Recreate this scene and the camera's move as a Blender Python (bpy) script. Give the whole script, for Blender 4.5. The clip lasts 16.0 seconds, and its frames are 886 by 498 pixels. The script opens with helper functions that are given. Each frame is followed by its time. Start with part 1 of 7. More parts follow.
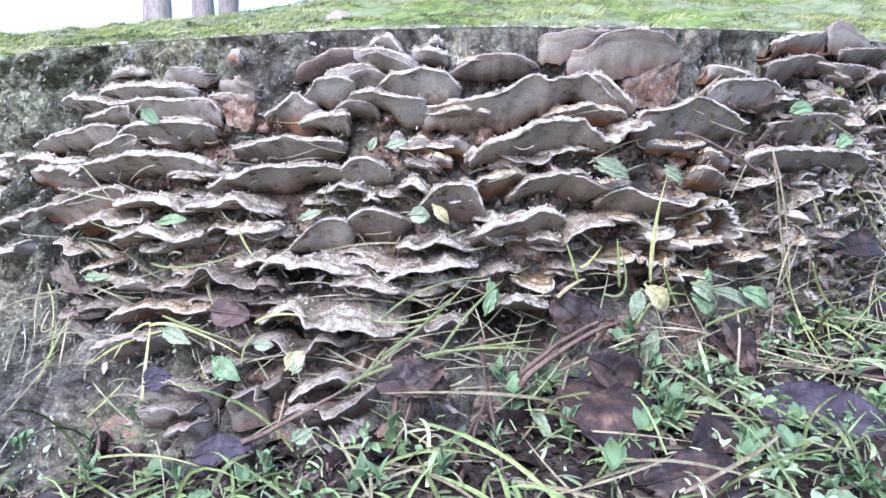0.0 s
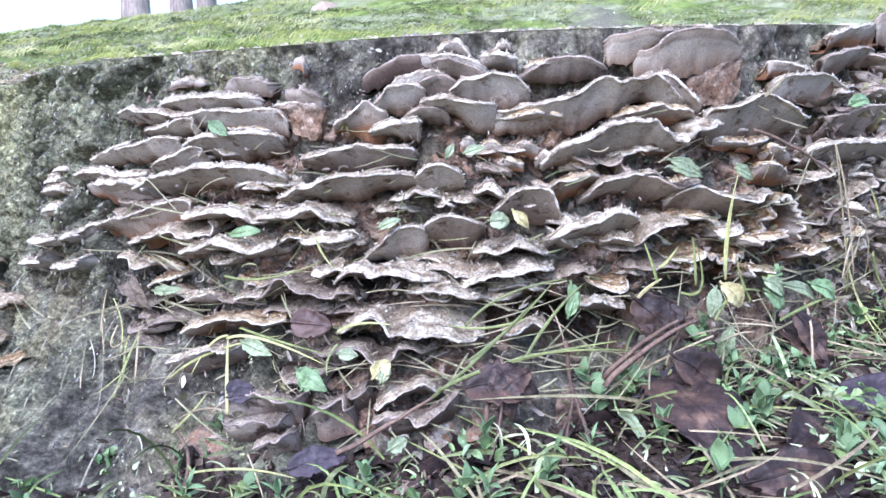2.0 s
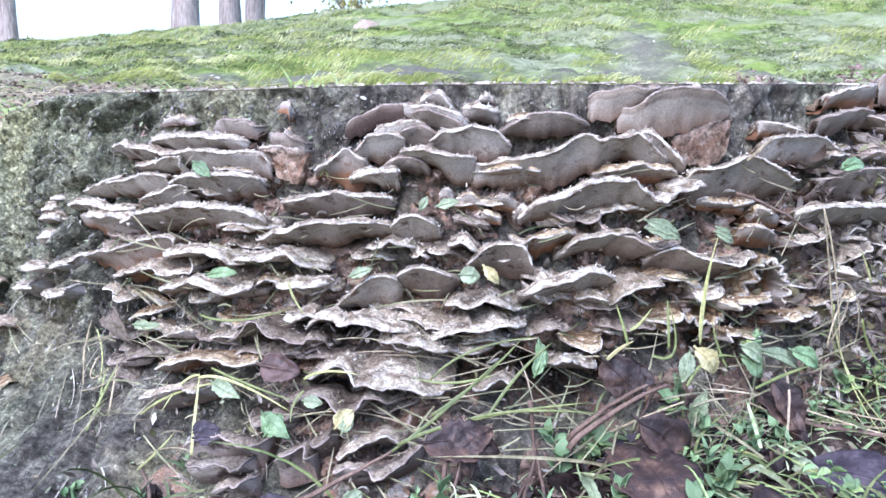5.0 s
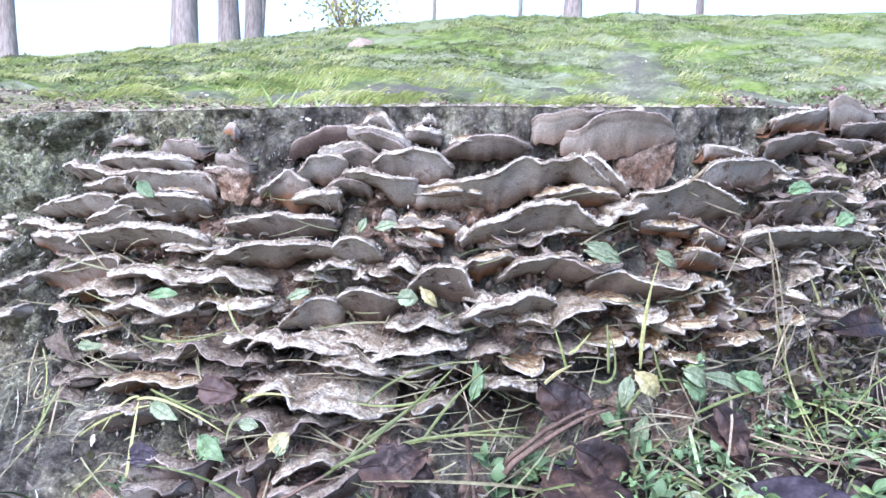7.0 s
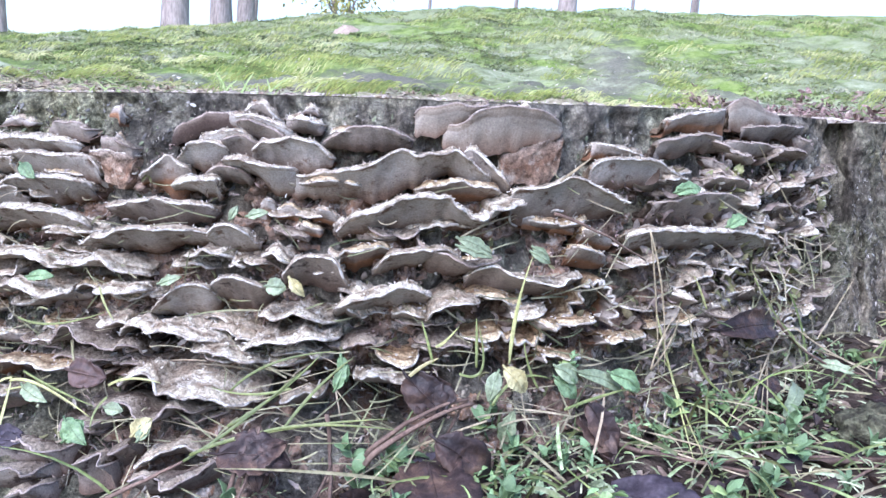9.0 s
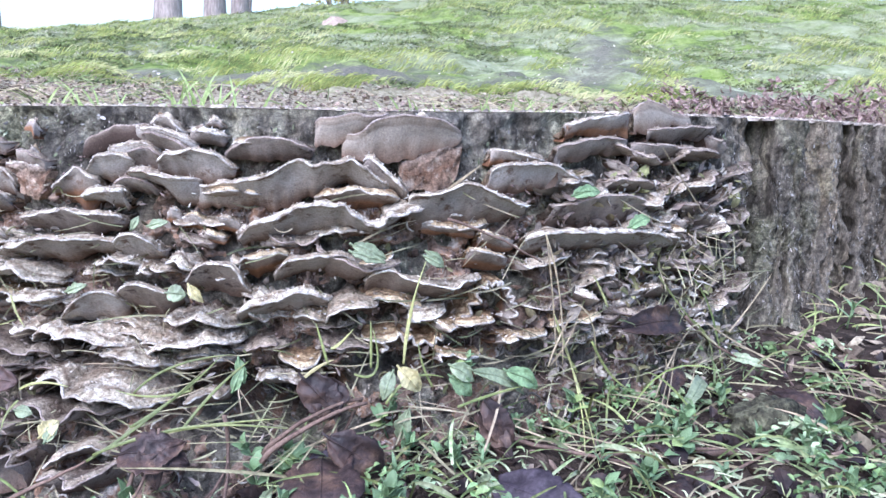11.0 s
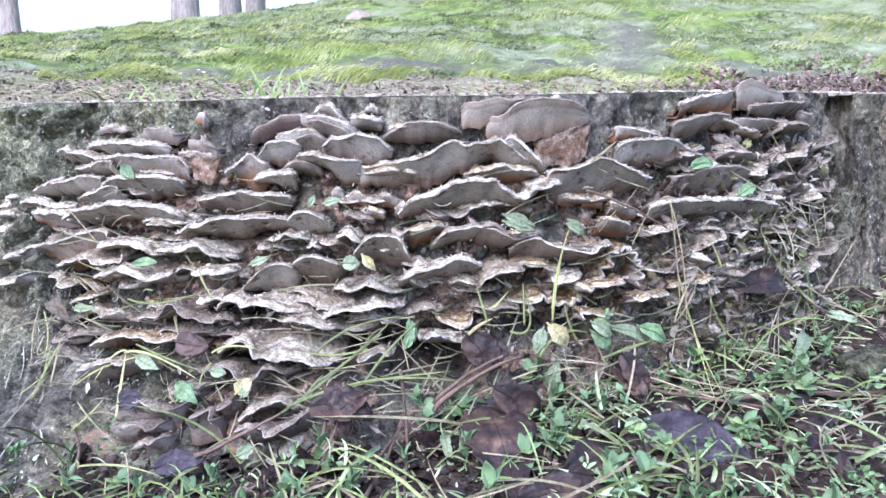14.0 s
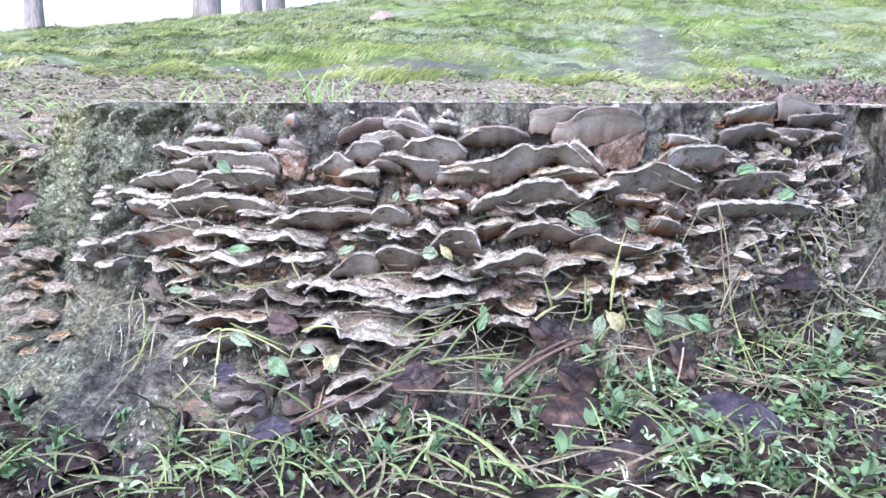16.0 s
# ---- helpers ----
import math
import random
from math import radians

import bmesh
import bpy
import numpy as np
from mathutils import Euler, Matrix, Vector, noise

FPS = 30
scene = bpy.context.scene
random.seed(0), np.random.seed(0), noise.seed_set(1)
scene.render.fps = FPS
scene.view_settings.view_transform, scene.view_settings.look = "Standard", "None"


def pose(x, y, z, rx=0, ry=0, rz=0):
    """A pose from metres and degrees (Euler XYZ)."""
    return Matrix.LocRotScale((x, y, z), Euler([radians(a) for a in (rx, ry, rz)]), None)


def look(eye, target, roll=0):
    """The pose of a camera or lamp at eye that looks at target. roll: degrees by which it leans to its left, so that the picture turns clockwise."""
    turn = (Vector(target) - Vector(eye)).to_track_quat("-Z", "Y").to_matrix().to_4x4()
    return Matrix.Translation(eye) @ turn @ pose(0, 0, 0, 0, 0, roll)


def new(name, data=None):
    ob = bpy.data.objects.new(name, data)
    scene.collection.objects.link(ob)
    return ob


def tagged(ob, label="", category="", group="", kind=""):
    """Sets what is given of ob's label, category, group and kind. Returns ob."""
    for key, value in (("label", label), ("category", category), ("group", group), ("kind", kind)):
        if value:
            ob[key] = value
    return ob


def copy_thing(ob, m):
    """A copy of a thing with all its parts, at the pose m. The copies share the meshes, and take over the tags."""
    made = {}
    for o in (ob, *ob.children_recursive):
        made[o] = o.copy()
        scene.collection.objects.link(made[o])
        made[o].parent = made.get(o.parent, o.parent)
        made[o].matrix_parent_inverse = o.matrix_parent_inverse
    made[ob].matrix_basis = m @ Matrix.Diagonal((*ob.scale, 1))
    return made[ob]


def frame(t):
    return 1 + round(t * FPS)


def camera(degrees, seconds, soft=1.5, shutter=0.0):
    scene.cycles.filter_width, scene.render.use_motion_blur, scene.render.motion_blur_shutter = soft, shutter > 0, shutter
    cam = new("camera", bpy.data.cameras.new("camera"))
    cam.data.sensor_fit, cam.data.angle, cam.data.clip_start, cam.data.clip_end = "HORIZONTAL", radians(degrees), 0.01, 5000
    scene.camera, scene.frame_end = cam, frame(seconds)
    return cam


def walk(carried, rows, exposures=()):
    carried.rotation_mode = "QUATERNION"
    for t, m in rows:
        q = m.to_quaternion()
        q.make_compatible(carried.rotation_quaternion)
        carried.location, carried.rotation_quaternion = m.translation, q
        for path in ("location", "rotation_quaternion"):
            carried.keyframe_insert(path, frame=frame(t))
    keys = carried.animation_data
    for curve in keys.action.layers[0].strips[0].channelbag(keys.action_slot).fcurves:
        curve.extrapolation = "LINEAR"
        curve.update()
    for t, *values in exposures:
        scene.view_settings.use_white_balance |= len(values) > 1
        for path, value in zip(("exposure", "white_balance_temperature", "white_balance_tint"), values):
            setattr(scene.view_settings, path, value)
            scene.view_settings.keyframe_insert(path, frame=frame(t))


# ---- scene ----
cam = camera(56.4, 16.0)
PATH = [
    (0, (0.0139, -0.0702, 0.2394), (-0.0236, 1.8914, -0.1488), 0.64),
    (0.5, (-0.0019, -0.0691, 0.2332), (-0.0361, 1.8903, -0.1664), 0.25),
    (1, (-0.0363, -0.0708, 0.2388), (-0.0571, 1.8851, -0.1780), 0.48),
    (1.5, (-0.0566, -0.0714, 0.2474), (-0.0701, 1.8842, -0.1715), 0.16),
    (2, (-0.0554, -0.0712, 0.2530), (-0.0533, 1.8846, -0.1650), -0.91),
    (2.5, (-0.0542, -0.0699, 0.2618), (-0.0658, 1.8867, -0.1526), -0.70),
    (3, (-0.0591, -0.0700, 0.2634), (-0.0838, 1.8873, -0.1470), 0.05),
    (3.5, (-0.0439, -0.0685, 0.2632), (-0.0917, 1.8907, -0.1357), 0.70),
    (4, (-0.0388, -0.0675, 0.2704), (-0.0945, 1.8941, -0.1156), 1.05),
    (4.5, (-0.0268, -0.0675, 0.2694), (-0.0959, 1.8951, -0.1092), 1.36),
    (5, (-0.0080, -0.0640, 0.2784), (-0.0953, 1.8978, -0.1007), 1.14),
    (5.2, (-0.0007, -0.0619, 0.2793), (-0.0844, 1.9023, -0.0879), 1.02),
    (7.3, (0.0501, -0.0581, 0.2847), (-0.0399, 1.9110, -0.0536), 1.69),
    (7.5, (0.0619, -0.0558, 0.2935), (-0.0246, 1.9110, -0.0588), 1.97),
    (8, (0.0794, -0.0531, 0.2914), (0.0027, 1.9177, -0.0406), 2.15),
    (8.5, (0.0946, -0.0551, 0.2827), (0.0216, 1.9128, -0.0670), 2.84),
    (9, (0.1228, -0.0555, 0.2872), (0.0552, 1.9107, -0.0725), 3.24),
    (9.5, (0.1442, -0.0573, 0.2955), (0.0933, 1.9112, -0.0545), 3.46),
    (10, (0.1694, -0.0615, 0.2958), (0.1288, 1.9076, -0.0524), 3.08),
    (10.2, (0.1834, -0.0611, 0.3050), (0.1299, 1.9065, -0.0496), 3.13),
    (12.3, (0.2109, -0.1078, 0.3125), (0.1513, 1.8476, -0.1034), 1.75),
    (12.5, (0.1916, -0.1091, 0.3166), (0.1415, 1.8505, -0.0802), 1.71),
    (13, (0.1698, -0.1135, 0.3146), (0.1071, 1.8485, -0.0682), 1.70),
    (13.5, (0.1349, -0.1292, 0.3066), (0.0318, 1.8321, -0.0710), 1.25),
    (14, (0.0981, -0.1538, 0.3021), (-0.0058, 1.8008, -0.1084), 0.68),
    (14.5, (0.0666, -0.1750, 0.2983), (-0.0519, 1.7761, -0.1248), 0.32),
    (15, (0.0552, -0.1942, 0.2972), (-0.0715, 1.7549, -0.1327), 0.88),
    (15.5, (0.0522, -0.2068, 0.3050), (-0.0685, 1.7444, -0.1169), 1.77),
    (16, (0.0465, -0.2300, 0.3095), (-0.0821, 1.7229, -0.1024), 1.71),
]
EXPOSURE = [(0, 1.44, 5070, 19.8), (6, 1.41, 5070, 19.8), (16, 1.37, 5070, 19.8)]
walk(cam, [(t, look(eye, target, roll)) for t, eye, target, roll in PATH], EXPOSURE)

# ---------------------------------------------------------------- light
world = bpy.data.worlds.new("sky")
scene.world = world
world.use_nodes = True
wn = world.node_tree.nodes
sky = wn.new("ShaderNodeTexSky")
sky.sky_type = "NISHITA"
sky.sun_disc = False
sky.sun_elevation = radians(38)
sky.sun_rotation = radians(215)
sky.dust_density = 1.5
sky.air_density = 1.0
sky.ozone_density = 1.0
wn["Background"].inputs["Strength"].default_value = 0.13
world.node_tree.links.new(sky.outputs["Color"], wn["Background"].inputs["Color"])

sun = new("sun", bpy.data.lights.new("sun", "SUN"))
sun.data.energy = 2.3
sun.data.angle = radians(38)
sun.data.color = (1.0, 0.96, 0.9)
sun.matrix_world = look((-1.3, -3.6, 5.6), (0, 0.6, 0.2))


# ---------------------------------------------------------------- materials
def material(name, rough=0.85):
    m = bpy.data.materials.new(name)
    m.use_nodes = True
    nt = m.node_tree
    b = nt.nodes["Principled BSDF"]
    b.inputs["Roughness"].default_value = rough
    return m, nt, b


def add(nt, kind, **values):
    n = nt.nodes.new(kind)
    for key, v in values.items():
        n.inputs[key.replace("_", " ")].default_value = v
    return n


def noise_tex(nt, scale, detail=4.0, rough=0.6, coords="Object", stretch=None):
    """A noise texture in metres, stretched along an axis where asked."""
    tc = nt.nodes.new("ShaderNodeTexCoord")
    n = add(nt, "ShaderNodeTexNoise", Scale=scale, Detail=detail, Roughness=rough)
    src = tc.outputs[coords]
    if stretch:
        mp = nt.nodes.new("ShaderNodeMapping")
        mp.inputs["Scale"].default_value = stretch
        nt.links.new(src, mp.inputs["Vector"])
        src = mp.outputs["Vector"]
    nt.links.new(src, n.inputs["Vector"])
    return n


def ramp(nt, fac, stops):
    r = nt.nodes.new("ShaderNodeValToRGB")
    el = r.color_ramp.elements
    while len(el) > 1:
        el.remove(el[-1])
    el[0].position, el[0].color = stops[0][0], (*stops[0][1], 1)
    for p, c in stops[1:]:
        e = el.new(p)
        e.color = (*c, 1)
    nt.links.new(fac, r.inputs["Fac"])
    return r.outputs["Color"]


def mix(nt, fac, a, b, mode="MIX"):
    n = nt.nodes.new("ShaderNodeMix")
    n.data_type = "RGBA"
    n.blend_type = mode
    for sock, v in ((n.inputs["Factor"], fac), (n.inputs[6], a), (n.inputs[7], b)):
        if isinstance(v, (int, float)):
            sock.default_value = v
        elif isinstance(v, tuple):
            sock.default_value = (*v, 1)
        else:
            nt.links.new(v, sock)
    return n.outputs[2]


def bump(nt, b, height, strength, distance):
    n = add(nt, "ShaderNodeBump", Strength=strength, Distance=distance)
    nt.links.new(height, n.inputs["Height"])
    nt.links.new(n.outputs["Normal"], b.inputs["Normal"])


def vary(nt, color, amount=0.25):
    """Lighter or darker from thing to thing."""
    info = nt.nodes.new("ShaderNodeObjectInfo")
    v = nt.nodes.new("ShaderNodeMapRange")
    v.inputs["To Min"].default_value, v.inputs["To Max"].default_value = 1 - amount, 1 + amount
    nt.links.new(info.outputs["Random"], v.inputs["Value"])
    hsv = nt.nodes.new("ShaderNodeHueSaturation")
    nt.links.new(v.outputs["Result"], hsv.inputs["Value"])
    nt.links.new(color, hsv.inputs["Color"])
    return hsv.outputs["Color"]


def mottled(name, stops, scale=60.0, fine=400.0, rough=0.85, depth=0.002, strength=0.6, random_amount=0.2, island=0.0, stretch=None, spec=0.3):
    """A surface that varies at two scales, with fine relief."""
    m, nt, b = material(name, rough)
    big = noise_tex(nt, scale, 5.0, 0.65, stretch=stretch)
    small = noise_tex(nt, fine, 3.0, 0.6, stretch=stretch)
    c = ramp(nt, big.outputs["Fac"], stops)
    shade = ramp(nt, small.outputs["Fac"], [(0.3, (0.62, 0.62, 0.62)), (0.7, (1.25, 1.25, 1.25))])
    c = mix(nt, 1.0, c, shade, "MULTIPLY")
    if random_amount:
        c = vary(nt, c, random_amount)
    if island:
        geo = nt.nodes.new("ShaderNodeNewGeometry")
        v = nt.nodes.new("ShaderNodeMapRange")
        v.inputs["To Min"].default_value, v.inputs["To Max"].default_value = 1 - island, 1 + island
        nt.links.new(geo.outputs["Random Per Island"], v.inputs["Value"])
        hsv = nt.nodes.new("ShaderNodeHueSaturation")
        nt.links.new(v.outputs["Result"], hsv.inputs["Value"])
        hue = nt.nodes.new("ShaderNodeMapRange")
        hue.inputs["To Min"].default_value, hue.inputs["To Max"].default_value = 0.47, 0.515
        mul = nt.nodes.new("ShaderNodeMath")
        mul.operation = "MULTIPLY"
        mul.inputs[1].default_value = 7.31
        fr = nt.nodes.new("ShaderNodeMath")
        fr.operation = "FRACT"
        nt.links.new(geo.outputs["Random Per Island"], mul.inputs[0])
        nt.links.new(mul.outputs[0], fr.inputs[0])
        nt.links.new(fr.outputs[0], hue.inputs["Value"])
        nt.links.new(hue.outputs["Result"], hsv.inputs["Hue"])
        nt.links.new(c, hsv.inputs["Color"])
        c = hsv.outputs["Color"]
    nt.links.new(c, b.inputs["Base Color"])
    b.inputs["Specular IOR Level"].default_value = spec
    both = mix(nt, 0.5, big.outputs["Fac"], small.outputs["Fac"])
    bump(nt, b, both, strength, depth)
    return m


def zoned(name, bands, blotch, blotch_at=0.62, rough=0.8, fuzz=0.25, crusty=False):
    """Colour bands from the attached side to the margin (growth zones on caps), broken up by noise and blotches."""
    m, nt, b = material(name, rough)
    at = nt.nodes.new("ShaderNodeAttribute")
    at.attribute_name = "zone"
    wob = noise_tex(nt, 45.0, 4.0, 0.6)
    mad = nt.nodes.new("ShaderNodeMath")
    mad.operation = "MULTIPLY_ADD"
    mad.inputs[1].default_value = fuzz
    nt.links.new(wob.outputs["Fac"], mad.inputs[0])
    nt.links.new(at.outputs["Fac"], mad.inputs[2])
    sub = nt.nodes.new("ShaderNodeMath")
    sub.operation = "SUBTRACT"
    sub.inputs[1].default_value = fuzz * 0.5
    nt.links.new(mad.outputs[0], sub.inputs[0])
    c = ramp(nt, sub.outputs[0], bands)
    spots = noise_tex(nt, 70.0, 6.0, 0.7)
    f = ramp(nt, spots.outputs["Fac"], [(blotch_at - 0.06, (0, 0, 0)), (blotch_at + 0.05, (1, 1, 1))])
    c = mix(nt, f, c, blotch)
    small = noise_tex(nt, 700.0, 3.0, 0.7)
    c = mix(nt, 1.0, c, ramp(nt, small.outputs["Fac"], [(0.3, (0.7, 0.7, 0.7)), (0.7, (1.22, 1.22, 1.22))]), "MULTIPLY")
    broad = noise_tex(nt, 24.0, 7.0, 0.7)
    c = mix(nt, 1.0, c, ramp(nt, broad.outputs["Fac"], [(0.32, (0.66, 0.61, 0.55)), (0.5, (1.0, 0.99, 0.96)), (0.68, (1.2, 1.2, 1.17))]), "MULTIPLY")
    pits = add(nt, "ShaderNodeTexVoronoi", Scale=190.0)
    nt.links.new(nt.nodes.new("ShaderNodeTexCoord").outputs["Object"], pits.inputs["Vector"])
    hole = ramp(nt, pits.outputs["Distance"], [(0.06, (0.25, 0.2, 0.17)), (0.15, (1, 1, 1))])
    gate = ramp(nt, wob.outputs["Fac"], [(0.5, (0, 0, 0)), (0.58, (1, 1, 1))])
    c = mix(nt, gate, c, mix(nt, 1.0, c, hole, "MULTIPLY"))
    height = mix(nt, 0.45, spots.outputs["Fac"], small.outputs["Fac"])
    if crusty:
        crust = noise_tex(nt, 210.0, 8.0, 0.75)
        c = mix(nt, 1.0, c, ramp(nt, crust.outputs["Fac"], [(0.36, (0.38, 0.33, 0.29)), (0.47, (1.0, 0.97, 0.94)), (0.55, (1.35, 1.33, 1.29)), (0.65, (2.1, 2.06, 2.0))]), "MULTIPLY")
        height = mix(nt, 0.6, height, crust.outputs["Fac"])
    c = vary(nt, c, 0.2)
    nt.links.new(c, b.inputs["Base Color"])
    b.inputs["Specular IOR Level"].default_value = 0.15
    bump(nt, b, height, 1.0 if crusty else 0.4, 0.006 if crusty else 0.002)
    return m


# undersides start dark brown at the attached side
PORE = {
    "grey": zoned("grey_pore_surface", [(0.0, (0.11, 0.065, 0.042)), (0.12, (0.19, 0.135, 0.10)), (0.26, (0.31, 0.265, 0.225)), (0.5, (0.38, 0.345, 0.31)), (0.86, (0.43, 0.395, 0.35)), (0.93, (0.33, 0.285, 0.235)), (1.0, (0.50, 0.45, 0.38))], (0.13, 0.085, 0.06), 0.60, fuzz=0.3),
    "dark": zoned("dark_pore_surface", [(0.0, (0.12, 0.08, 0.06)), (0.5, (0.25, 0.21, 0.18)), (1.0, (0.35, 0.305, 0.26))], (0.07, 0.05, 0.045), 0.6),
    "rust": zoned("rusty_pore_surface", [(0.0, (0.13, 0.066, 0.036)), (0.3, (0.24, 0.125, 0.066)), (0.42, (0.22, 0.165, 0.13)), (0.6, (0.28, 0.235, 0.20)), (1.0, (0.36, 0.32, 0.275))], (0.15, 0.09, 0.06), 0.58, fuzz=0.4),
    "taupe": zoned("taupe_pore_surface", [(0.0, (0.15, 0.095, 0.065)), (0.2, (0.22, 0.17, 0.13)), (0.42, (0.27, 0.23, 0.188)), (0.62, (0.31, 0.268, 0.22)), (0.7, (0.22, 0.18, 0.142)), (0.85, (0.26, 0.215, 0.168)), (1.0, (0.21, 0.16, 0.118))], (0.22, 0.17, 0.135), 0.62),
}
# near-black colour paints in the shade of a recess below the rim
PORE["black"] = zoned("recess_shade_pore_surface", [(0.0, (0.03, 0.02, 0.016)), (0.6, (0.075, 0.052, 0.042)), (1.0, (0.16, 0.125, 0.10))], (0.16, 0.11, 0.08), 0.64)
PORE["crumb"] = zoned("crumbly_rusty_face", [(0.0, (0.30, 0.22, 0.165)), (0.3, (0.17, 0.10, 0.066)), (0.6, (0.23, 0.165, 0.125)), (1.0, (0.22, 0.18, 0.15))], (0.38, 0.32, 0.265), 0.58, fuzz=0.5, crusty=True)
CAP = {
    "grey": zoned("greyish_cap", [(0.0, (0.20, 0.145, 0.0987)), (0.3, (0.38, 0.32, 0.249)), (0.45, (0.24, 0.18, 0.132)), (0.6, (0.40, 0.345, 0.273)), (0.78, (0.26, 0.20, 0.146)), (0.9, (0.44, 0.38, 0.296)), (1.0, (0.36, 0.29, 0.216))], (0.17, 0.145, 0.0846), 0.62, crusty=True),
    "pale": zoned("pale_cap", [(0.0, (0.30, 0.22, 0.155)), (0.3, (0.50, 0.43, 0.338)), (0.5, (0.36, 0.285, 0.211)), (0.65, (0.56, 0.50, 0.404)), (0.76, (0.58, 0.52, 0.42)), (0.84, (0.22, 0.165, 0.115)), (0.92, (0.62, 0.565, 0.461))], (0.26, 0.20, 0.132), 0.64, crusty=True),
    "tan": zoned("tan_cap", [(0.0, (0.20, 0.125, 0.0658)), (0.35, (0.36, 0.255, 0.15)), (0.55, (0.22, 0.135, 0.0752)), (0.75, (0.44, 0.335, 0.207)), (0.84, (0.17, 0.10, 0.055)), (0.92, (0.54, 0.44, 0.291))], (0.18, 0.125, 0.0658), 0.62, crusty=True),
    "dark": zoned("dark_cap", [(0.0, (0.10, 0.075, 0.0564)), (0.4, (0.20, 0.165, 0.132)), (0.6, (0.12, 0.09, 0.0705)), (0.85, (0.23, 0.19, 0.15)), (1.0, (0.34, 0.29, 0.226))], (0.30, 0.26, 0.207), 0.66, crusty=True),
    "frill": zoned("crumbling_cap", [(0.0, (0.22, 0.155, 0.108)), (0.3, (0.42, 0.37, 0.301)), (0.5, (0.26, 0.20, 0.15)), (0.7, (0.40, 0.34, 0.263)), (0.76, (0.42, 0.36, 0.285)), (0.85, (0.17, 0.125, 0.09)), (0.93, (0.54, 0.475, 0.367))], (0.64, 0.60, 0.517), 0.58, fuzz=0.45, crusty=True),
}
MARGIN = mottled("pale_margin", [(0.36, (0.22, 0.17, 0.125)), (0.48, (0.45, 0.39, 0.32)), (0.62, (0.72, 0.67, 0.59))], 120, 700, 0.9, 0.001)
MARGIN_DARK = mottled("brown_margin", [(0.3, (0.20, 0.15, 0.12)), (0.6, (0.38, 0.31, 0.26))], 90, 600, 0.9, 0.001)
# underside, upper side, margin
TONES = {
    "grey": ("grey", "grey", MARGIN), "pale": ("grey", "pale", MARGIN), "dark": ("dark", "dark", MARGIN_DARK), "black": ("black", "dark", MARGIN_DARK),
    "rust": ("rust", "grey", MARGIN), "brown": ("dark", "grey", MARGIN), "tan": ("rust", "tan", MARGIN), "frill": ("dark", "frill", MARGIN), "taupe": ("taupe", "grey", MARGIN_DARK), "crumb": ("crumb", "grey", MARGIN),
}
WORDS = {
    "grey": "grey bracket fungus with pale wavy margin on stump", "pale": "pale cream-edged bracket fungus shelf on the stump", "dark": "dark weathered bracket fungus on the old stump",
    "black": "old bracket fungus coloured near-black in place of shade", "rust": "bracket fungus with rusty brown underside on stump", "brown": "brown bracket fungus with pale rim on the stump",
    "tan": "tan zoned bracket fungus with wavy edge on stump", "frill": "crumbling frilly whitish bracket fungus on the stump", "taupe": "broad taupe bracket fungus turned up at stump's rim", "crumb": "crumbling rusty-brown remnant of fungus on the stump",
}


